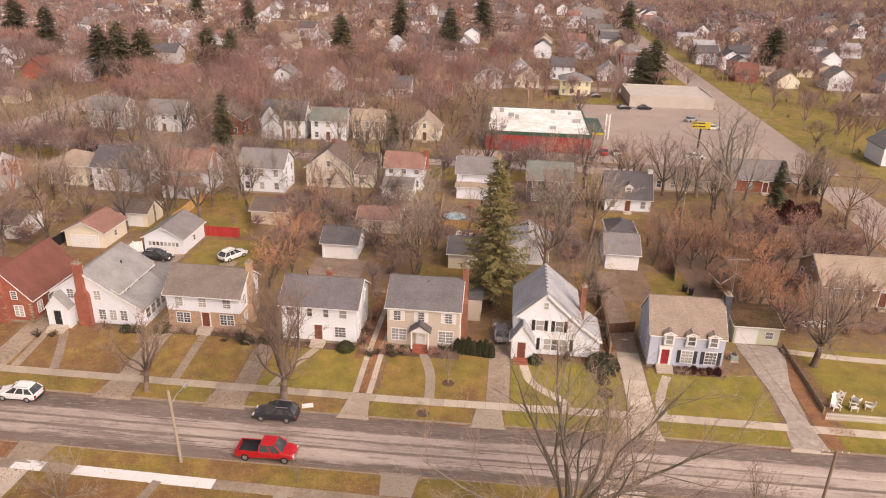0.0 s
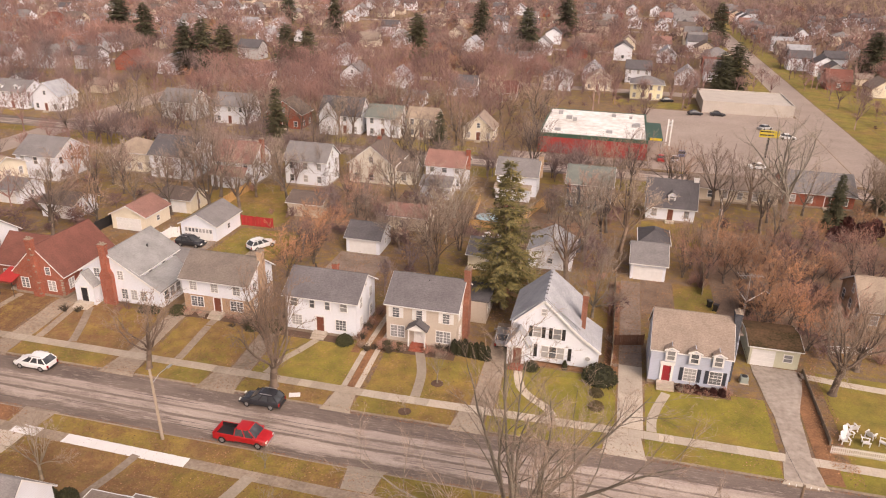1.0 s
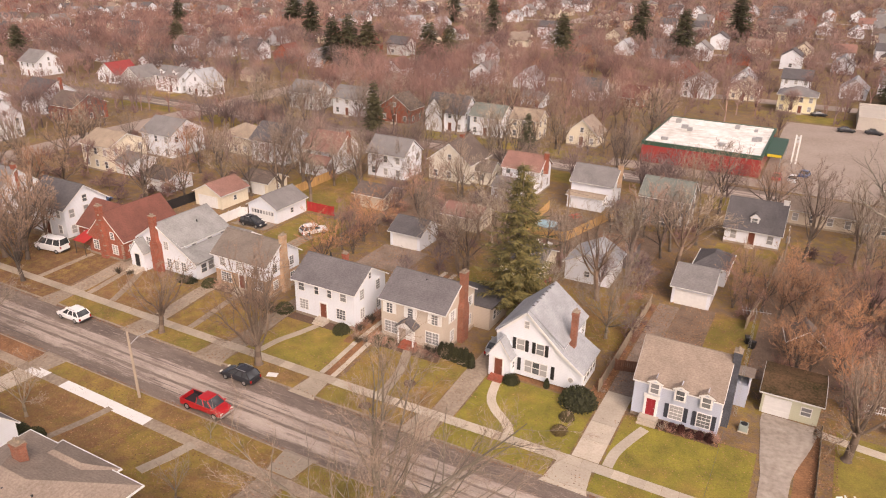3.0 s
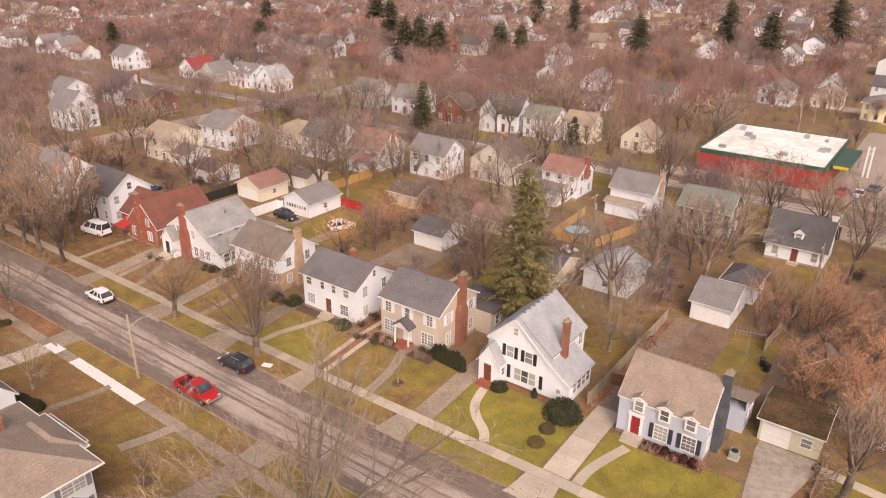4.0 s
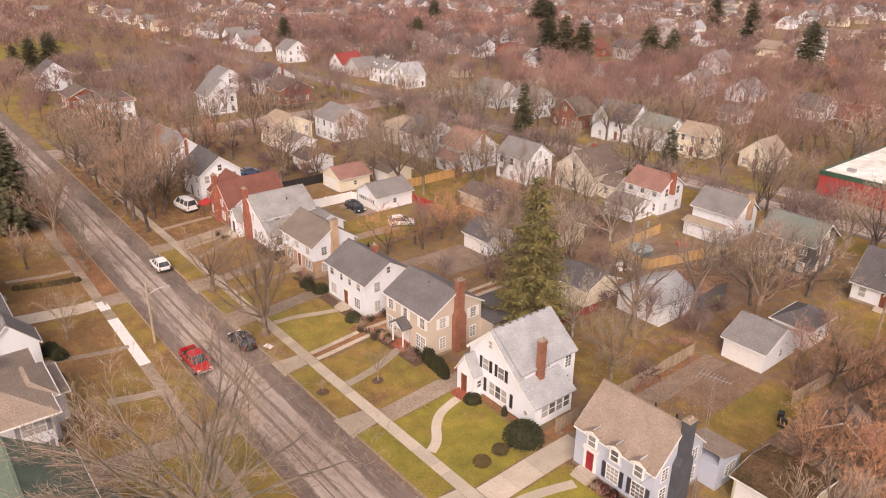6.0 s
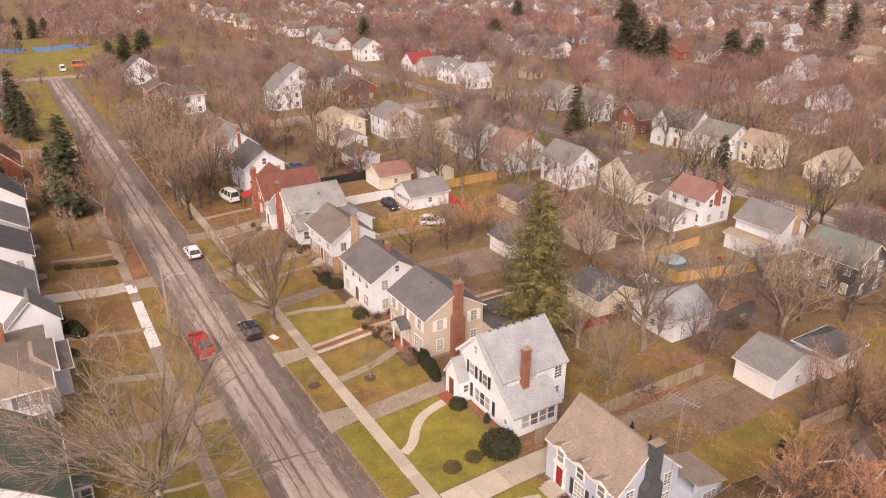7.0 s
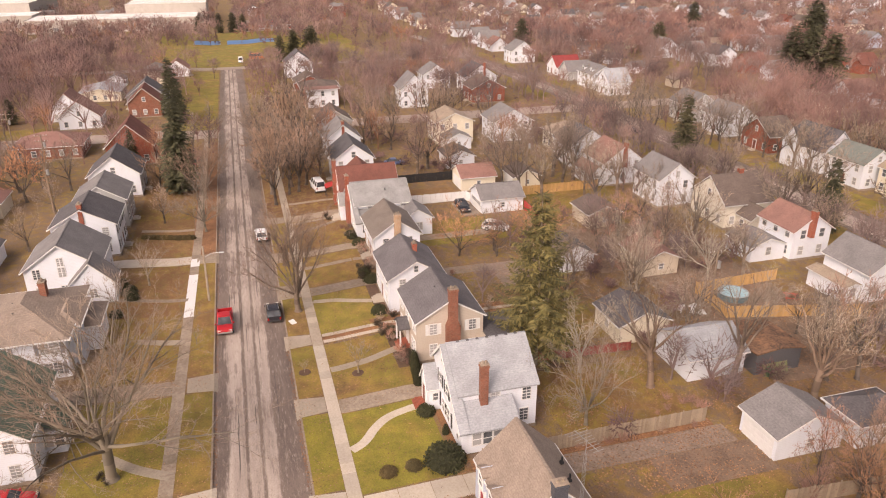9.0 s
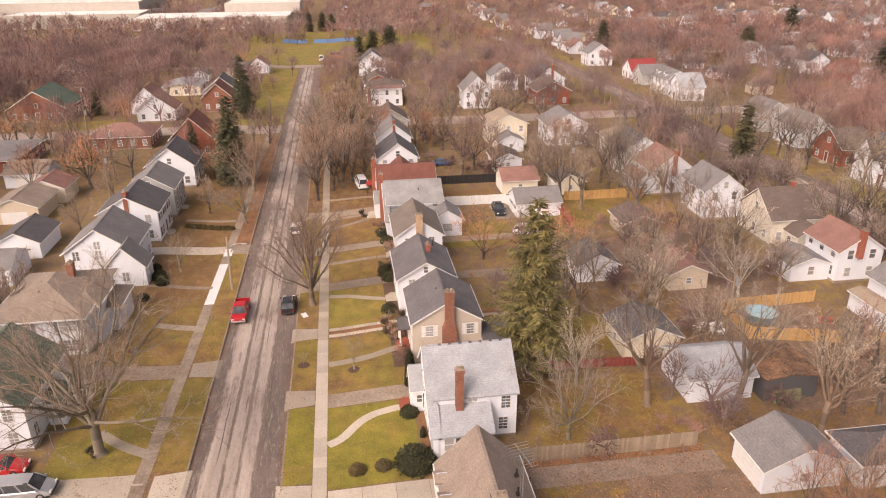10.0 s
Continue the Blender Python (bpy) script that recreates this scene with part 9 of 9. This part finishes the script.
for k in range(9):
    shrub(_rd[k % 2], _t.uniform(49, 58), _t.uniform(128.5, 134), 1.6, 1.5, _t.uniform(1.6, 3.0), "tall dark red brown shrub under the spruces", "red_shrub", "red shrubs")
for k in range(12):
    shrub(_br[k % 2], -54.4 + 0.1 * k, 41.8 + .68 * k, .6, .6, .75, "low brown hedge plant along the lawn", "hedge_plant", "hedge plants")
for k in range(70):
    x, y = _t.choice(((_t.uniform(-14, -10.6), _t.uniform(73.2, 75)), (_t.uniform(-8.2, -4.8), _t.uniform(73.2, 75)), (_t.uniform(20.4, 26.4), _t.uniform(73.7, 74.8)), (_t.uniform(-41, -38), _t.uniform(74.5, 75.6)),
                      (_t.uniform(-35, -32), _t.uniform(74.5, 75.6)), (_t.uniform(12.8, 14), _t.uniform(77, 101)), (_t.uniform(-17, -16), _t.uniform(73, 84)), (_t.uniform(-50, -45), _t.uniform(73, 75))))
    s = _t.uniform(.6, 1.3)
    shrub(_tw[_t.randrange(3)], x, y, s, s, s * _t.uniform(.7, 1.1), "bare twiggy shrub beside the wall", "bare_shrub", "bare shrubs")
_dk = [twig_shrub_mesh(k, TWIG_X, 34, 9, 0.016) for k in (17, 18)]
for x0, x1, y0, y1, n in ((-34.5, -28.6, 72.9, 74.9, 9), (-15.3, -11, 71.8, 74.6, 7), (-47, -44.6, 73, 75, 3), (-28.3, -26.7, 75.5, 81, 4), (-16.9, -15.9, 74, 83, 5), (-56.2, -54, 70.5, 73, 3), (-8.5, -5, 73.4, 75, 4)):
    for k in range(n):
        s = _t.uniform(.6, 1.1)
        shrub(_dk[k % 2], _t.uniform(x0, x1), _t.uniform(y0, y1), s, s, s * _t.uniform(.8, 1.2), "dark leafless shrub close to the house", "bare_shrub", "bare shrubs")
for k in range(5):
    shrub(_dk[k % 2], 6.0 + _t.uniform(-1.6, 1.2), 44.4 - _t.uniform(0.3, 1.2), .6, .6, .4, "low dark leafless shrub under the shade tree", "bare_shrub", "bare shrubs")
for k in range(9):
    x, y = _t.uniform(9, 15), _t.uniform(96.5, 102.5)
    if free(x, y, 0.1):
        s = _t.uniform(.6, 1.2)
        shrub(_tw[_t.randrange(2)], x, y, s, s, s, "bare russet shrub along the fence", "bare_shrub", "bare shrubs")
for k in range(5):
    s = _t.uniform(.8, 1.5)
    shrub(_tw[_t.randrange(3)], _t.uniform(22.5, 26), _t.uniform(101.5, 107), s, s, s * 1.2, "bare twiggy shrub beside the garage", "bare_shrub", "bare shrubs")
for k in range(48):
    x, y = _t.uniform(14, 62), _t.uniform(86, 128)
    if free(x, y, 0.2) and not (14 < x < 27 and 86 < y < 103):
        s = _t.uniform(1.0, 2.2)
        shrub(_tw[_t.randrange(2)], x, y, s, s, s, "bare russet undergrowth shrub", "bare_shrub", "bare shrubs")
for k in range(90):
    x, y = _t.uniform(-60, 14), _t.uniform(86, 128)
    if free(x, y, 0.2) and not (-13 < x < -4 and y < 100) and not (-1 < x < 14 and y < 103) and not (-49 < x < -38 and y < 106):
        s = _t.uniform(.8, 2.2)
        shrub(_tw[_t.randrange(3)], x, y, s, s, s, "bare back yard shrub", "bare_shrub", "bare shrubs")

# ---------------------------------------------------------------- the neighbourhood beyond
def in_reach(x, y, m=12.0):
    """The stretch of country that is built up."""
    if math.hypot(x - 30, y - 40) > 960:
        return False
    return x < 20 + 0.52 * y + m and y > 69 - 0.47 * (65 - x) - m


PROTO = []
for k, (w, d, e, r, wall_, roof_, kw, lab) in enumerate((
        (9, 8, 5.2, 7.8, WHITE, R_CHAR, dict(), "distant white house with dark roof"),
        (8.5, 9, 4.6, 7.8, WHITE, R_MID, dict(axis="y"), "distant white gable-fronted house"),
        (10, 8, 3.2, 6.2, CREAM, R_BROWN, dict(), "distant cream house with brown roof"),
        (9, 8, 5.2, 7.6, CREAM, R_MID, dict(hip=True), "distant cream house with hipped roof"),
        (9, 8.5, 3.4, 6.8, BRICK_RED, R_RED, dict(axis="y"), "distant red brick house"),
        (9.5, 8, 4.8, 7.4, GREY_S, R_CHAR, dict(), "distant grey house with dark roof"),
        (9, 8, 3.2, 6.2, WHITE, R_ROSE, dict(), "distant white cottage with red roof"),
        (10, 8.5, 5.0, 7.6, TAN_S, R_DKBROWN, dict(), "distant tan house with brown roof"),
        (8, 10, 3.4, 6.6, WHITE, R_GREY, dict(axis="y"), "distant white cottage with pale roof"),
        (9, 8, 4.6, 7.2, BLUE, R_MID, dict(), "distant blue house with grey roof"))):
    PROTO.append((w, d, e, r, wall_, roof_, kw, lab))
_made, _far = {}, {}
_f = random.Random(9)


def far_house(x, y, rz):
    k = _f.choices(range(10), (5, 6, 3, 3, 2, 2, 2, 2, 4, 1))[0]
    w, d, e, r, wall_, roof_, kw, lab = PROTO[k]
    dist = math.hypot(x - 20, y - 40)
    store_ = _made if dist < 260 else _far
    m = pose(x, y, ground_z(x, y), 0, 0, rz + _f.choice((0, 0, 0, 90)) + _f.uniform(-3, 3))
    if k in store_:
        copy_thing(store_[k], m)
    elif dist < 260:
        store_[k] = simple_house("house", x, y, rz, w, d, e, r, wall_, roof_, lab, group="distant houses", faces="SE", trim=False, style="far", **kw)
    else:
        h = thing("house", x, y, 0, rz, lab, "house", "distant houses")
        hip = kw.get("hip", False)
        walls(h, -w / 2, w / 2, -d / 2, d / 2, e, e if hip else r, kw.get("axis", "x"), wall_)
        if hip:
            hip_roof(h, -w / 2, w / 2, -d / 2, d / 2, e - .02, r, roof_)
        else:
            gable_roof(h, -w / 2, w / 2, -d / 2, d / 2, e, r, kw.get("axis", "x"), roof_, trim=False)
        window(h, "S", -w * .2, -d / 2, 1.0, 1.3, 1.4, "far")
        window(h, "E", 0, w / 2, 1.0, 1.1, 1.4, "far")
        store_[k] = h
    block(x - w / 2, x + w / 2, y - d / 2, y + d / 2, 1.5)


# what is built by hand keeps its ground
KEEP = [(-122, 66, 62, 141), (-122, 66, -6, 54), (-112, 66, 140, 186), (-12, 66, 165, 262), (-58, -18, 205, 245), (-480, -242, -150, 150), (-200, -131, -30, 52), (-262, -131, 62, 196)]


def spare(x, y):
    return not any(a < x < b and c < y < d for a, b, c, d in KEEP)


for sy in (57, 158.5, 262, 366, 470, 574, -46):
    for side in (-1, 1):
        x = -560.0
        while x < 420:
            x += _f.uniform(14, 22)
            yy = sy + side * (20 + _f.uniform(-2.5, 5))
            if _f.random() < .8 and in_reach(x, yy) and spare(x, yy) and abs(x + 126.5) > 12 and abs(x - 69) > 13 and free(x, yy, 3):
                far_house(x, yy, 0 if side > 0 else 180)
for sx in (69,):
    for side in (-1, 1):
        y = 265.0
        while y < 640:
            y += _f.uniform(14, 19)
            xx = sx + side * (21 + _f.uniform(-1, 2))
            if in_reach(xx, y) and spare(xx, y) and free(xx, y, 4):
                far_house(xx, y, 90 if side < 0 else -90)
# garages and sheds in the middle of far blocks
_g = [None, None]
for k in range(90):
    x, y = _f.uniform(-480, 330), _f.choice((108, 210, 314, 418, 522, 10)) + _f.uniform(-14, 14)
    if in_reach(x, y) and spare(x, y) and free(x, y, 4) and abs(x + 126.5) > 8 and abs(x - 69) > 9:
        i = k % 2
        if _g[i] is None:
            _g[i] = thing("garage", x, y, 0, 0, ("distant white garage with grey roof", "distant tan garage with brown roof")[i], "garage", "distant garages")
            walls(_g[i], -3, 3, -3, 3, 2.5, 4.0, "xy"[i], (WHITE, TAN_S)[i])
            gable_roof(_g[i], -3, 3, -3, 3, 2.5, 4.0, "xy"[i], (R_MID, R_BROWN)[i], 0.25, trim=False)
        else:
            copy_thing(_g[i], pose(x, y, ground_z(x, y), 0, 0, _f.choice((0, 90, 180, 270))))
        block(x - 3, x + 3, y - 3, y + 3)


# ---------------------------------------------------------------- far trees, joined: nobody could count them
def far_trees(name, count, mat, seed, hmin, hmax, near=112.0, blades=140, label="", bush=False, area=None, close=False):
    """Trunks, limbs and fine slivers of twig for a wide scatter of bare trees."""
    rng = np.random.default_rng(seed)
    pr = random.Random(seed)
    spots = []
    tries = 0
    ax = area or (-600, 380, -280, 690)
    while len(spots) < count and tries < count * 12:
        tries += 1
        x, y = pr.uniform(ax[0], ax[1]), pr.uniform(ax[2], ax[3])
        dd = math.hypot(x - 20, y - 60)
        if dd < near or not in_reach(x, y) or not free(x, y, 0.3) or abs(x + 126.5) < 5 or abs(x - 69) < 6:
            continue
        if close and not any(a_ < x < b_ and c_ < y < d_ for a_, b_, c_, d_ in YARD_LAWNS):
            spots.append((x, y, dd))
            continue
        if close or any(abs(y - s) < 5 for s in (57, 158.5, 262, 366, 470, 574)) or (20 < x < 64 and 164 < y < 234) or (-122 < x < 60 and 60 < y < 66) or (x > -70 and y < 140) or (x > -80 and 140 < y < 178) or (x > -12 and y < 172):
            continue
        if -330 < x < -240 and 20 < y < 120 and pr.random() < .85 or (-240 < x < -131 and (40 < y < 53 or 148 < y < 169) and pr.random() < .8):
            continue
        if area is None and noise.noise(Vector((x * .012, y * .012, seed))) < -0.28:
            continue
        spots.append((x, y, dd))
    V = []
    for x, y, dd in spots:
        h = pr.uniform(hmin, hmax)
        n = int(blades * (1.4 if dd < 220 else 1.0 if dd < 330 else 0.34))
        w = (0.05 if dd < 220 else 0.085 if dd < 330 else 0.21) * (1.2 if bush else 1)
        R = h * pr.uniform(0.34, 0.48)
        # a rounded crown of several lobes, densest near its outside
        k = 8
        lob = rng.normal(size=(k, 3))
        lob /= np.linalg.norm(lob, axis=1)[:, None]
        lob[:, 2] = np.abs(lob[:, 2]) * .9 - .2
        lob *= R * rng.uniform(.45, .75, (k, 1))
        lob[:, 2] += h * (.3 if bush else .56)
        v = rng.normal(size=(n, 3))
        v /= np.linalg.norm(v, axis=1)[:, None]
        c = lob[rng.integers(0, k, n)] * .85 + np.array([0, 0, h * .06]) + v * R * .38 * rng.uniform(.35, 1, (n, 1)) ** .5
        c[:, 2] = np.clip(c[:, 2], h * (.05 if bush else .2), h)
        d = c - np.array([0, 0, h * .24])
        d /= np.linalg.norm(d, axis=1)[:, None]
        d += rng.normal(size=(n, 3)) * .5
        d /= np.linalg.norm(d, axis=1)[:, None]
        s = np.cross(d, rng.normal(size=(n, 3)))
        s /= np.linalg.norm(s, axis=1)[:, None]
        L = rng.uniform(.1, .26, n)[:, None] * h
        P = np.empty((n, 3, 3))
        P[:, 0], P[:, 1], P[:, 2] = c - s * w, c + s * w, c + d * L
        # trunk and limbs
        m = 7
        e = lob[:m] * np.array([1.25, 1.25, 1.12])
        st = np.tile(np.array([0, 0, h * .2]), (m, 1))
        sd = np.cross(e - st, rng.normal(size=(m, 3)))
        sd /= np.linalg.norm(sd, axis=1)[:, None]
        Q = np.empty((m, 3, 3))
        Q[:, 0], Q[:, 1], Q[:, 2] = st - sd * .15, st + sd * .15, e
        r = h * .017
        T = np.array([[[-r, -r, -.2], [r, -r, -.2], [0, 0, h * .5]], [[r, -r, -.2], [0, r, -.2], [0, 0, h * .5]], [[0, r, -.2], [-r, -r, -.2], [0, 0, h * .5]]])
        V.append(np.concatenate([P, Q, T]).reshape(-1, 3) + np.array([x, y, ground_z(x, y)]))
    V = np.concatenate(V)
    me = bpy.data.meshes.new(name)
    nv = len(V)
    me.vertices.add(nv)
    me.vertices.foreach_set("co", V.astype(np.float32).ravel())
    me.loops.add(nv)
    me.loops.foreach_set("vertex_index", np.arange(nv, dtype=np.int32))
    me.polygons.add(nv // 3)
    me.polygons.foreach_set("loop_start", np.arange(0, nv, 3, dtype=np.int32))
    me.update()
    me.validate()
    me.materials.append(mat)
    tagged(new(name, me), label, "trees", "", "stuff")


# open grass and paving in the back yards
YARD_LAWNS = [(-1.5, 13.4, 84, 101), (14, 26, 84, 111), (-48.5, -38, 84, 106), (-57, -43, 106, 128), (-30, -20, 90, 101), (-13, -4, 84, 100), (17, 27, 117, 131), (-16, -2, 113, 132), (-70, -38, 84, 108)]
far_trees("yard_saplings", 24, FAR_A, 111, 4, 8, near=0, blades=150, label="bare saplings and tall brush between the back yards", area=(-68, 14, 86, 130), close=True)
far_trees("yard_brush", 120, FAR_B, 112, 2, 5, near=0, blades=120, label="bare russet brush between the back yards", bush=True, area=(-118, 62, 86, 130), close=True)
far_trees("street_saplings", 70, FAR_A, 113, 6, 10, near=0, blades=160, label="bare trees behind the houses of the back street", area=(-118, 20, 139, 153), close=True)
far_trees("distant_bare_trees", 3200, FAR_A, 101, 7, 14, label="distant bare grey brown trees between the houses")
far_trees("distant_russet_trees", 2900, FAR_B, 102, 6, 13, label="distant bare russet trees between the houses")
far_trees("distant_rusty_trees", 450, FAR_O, 103, 6, 11, label="distant trees with rusty dry leaves")
far_trees("distant_woods", 260, FAR_B, 105, 9, 14, label="distant bare woods behind the houses", area=(-300, -150, -120, 8))
far_trees("distant_thicket", 260, FAR_B, 106, 9, 14, label="distant dense bare woods", area=(-340, -200, 205, 330))
far_trees("distant_mauve_grove", 110, FAR_B, 114, 10, 17, near=0, label="tall bare trees with mauve crowns beyond the back street", area=(-112, -16, 178, 258))
far_trees("distant_copse", 40, FAR_A, 107, 8, 13, label="distant bare trees among the far houses", area=(-235, -131, 88, 150))
far_trees("distant_grove", 60, FAR_A, 108, 8, 14, label="distant bare trees beyond the far street", area=(-260, -128, 178, 262))
far_trees("distant_horizon_trees", 1300, FAR_A, 109, 8, 15, blades=110, label="bare woods towards the horizon", area=(-640, 480, 560, 900))
far_trees("distant_western_woods", 700, FAR_B, 110, 8, 14, blades=110, label="bare woods towards the western horizon", area=(-900, -480, -150, 560))
far_trees("distant_brush", 2000, FAR_B, 104, 2, 4.5, near=120, blades=45, label="distant bare undergrowth and hedges", bush=True)


# ---------------------------------------------------------------- fallen leaves and broken twigs: nobody could count them
def litter(name, label, mat, seed, spots, size, long_=1.0, rise=0.05, low=0.05):
    """Small curled leaves or sticks, strewn in uneven drifts over plan boxes of (x0, x1, y0, y1, how many)."""
    rng = np.random.default_rng(seed)
    out = []
    for x0, x1, y0, y1, n in spots:
        x, y = rng.uniform(x0, x1, n * 2), rng.uniform(y0, y1, n * 2)
        keep = np.array([noise.noise(Vector((u * 0.3, v * 0.3, seed))) > r for u, v, r in zip(x, y, rng.uniform(-0.5, 0.35, n * 2))])
        x, y = x[keep][:n], y[keep][:n]
        k = len(x)
        a, l = rng.uniform(0, 2 * np.pi, k), size * rng.uniform(0.6, 1.4, k)
        d = np.stack([np.cos(a) * l * long_, np.sin(a) * l * long_, rng.uniform(-0.3, 0.3, k) * l], 1)
        s = np.stack([-np.sin(a) * l, np.cos(a) * l, rng.uniform(-0.4, 0.4, k) * l], 1) * 0.6 / long_ ** 0.5
        c = np.stack([x, y, rng.uniform(low, low + rise, k) + np.array([ground_z(u, v) for u, v in zip(x, y)])], 1)
        out.append(np.stack([c - d, c + s, c + d, c - s], 1).reshape(-1, 3))
    V = np.concatenate(out)
    nv = len(V)
    me = bpy.data.meshes.new(name)
    me.vertices.add(nv)
    me.vertices.foreach_set("co", V.astype(np.float32).ravel())
    me.loops.add(nv)
    me.loops.foreach_set("vertex_index", np.arange(nv, dtype=np.int32))
    me.polygons.add(nv // 4)
    me.polygons.foreach_set("loop_start", np.arange(0, nv, 4, dtype=np.int32))
    me.update()
    me.validate()
    me.materials.append(mat)
    tagged(new(name, me), label, "leaves", "", "stuff")


litter("yard_leaves", "brown fallen leaves strewn over the back yards", LEAF, 31, (
    (14.2, 21.6, 78, 103, 1800),     (-20, 14, 84, 128, 15000), (-48, -20, 84, 128, 9000), (14, 27, 86, 128, 3500), (27, 60, 84, 128, 14000), (34.5, 37, 62, 84, 1500), (-70, -48, 84, 128, 6000), (-118, -70, 66, 128, 9000),
    (-16.9, -12.9, 66, 90, 700), (12.6, 14.3, 74, 101, 1200), (17, 27, 73.4, 75.2, 400)), 0.085)
litter("lawn_leaves", "brown fallen leaves on front lawns and verges", LEAF, 34, (
    (-118, -27, 41, 52.7, 9000), (-27, 16, 40, 52.7, 5500), (-60, 30, 61.4, 64.3, 1500), (-60, 30, 66, 75, 2500), (-60, -2, 61.8, 75, 3500)), 0.075, 1.0, 0.01, 0.03)
litter("gutter_leaves", "dark wet leaves along the kerbs", LEAFBED, 32, ((-118, 40, 53.1, 53.45, 2500), (-118, 40, 61.2, 61.58, 2500)), 0.07, 1.0, 0.02, -0.11)
litter("broken_twigs", "broken twigs and dead stalks in the back yards", TWIG_D, 33, ((-20, 14, 84, 128, 3000), (-48, -20, 84, 128, 2200), (27, 60, 86, 128, 3200), (-118, -48, 84, 128, 3000)), 0.06, 8.0, 0.35)
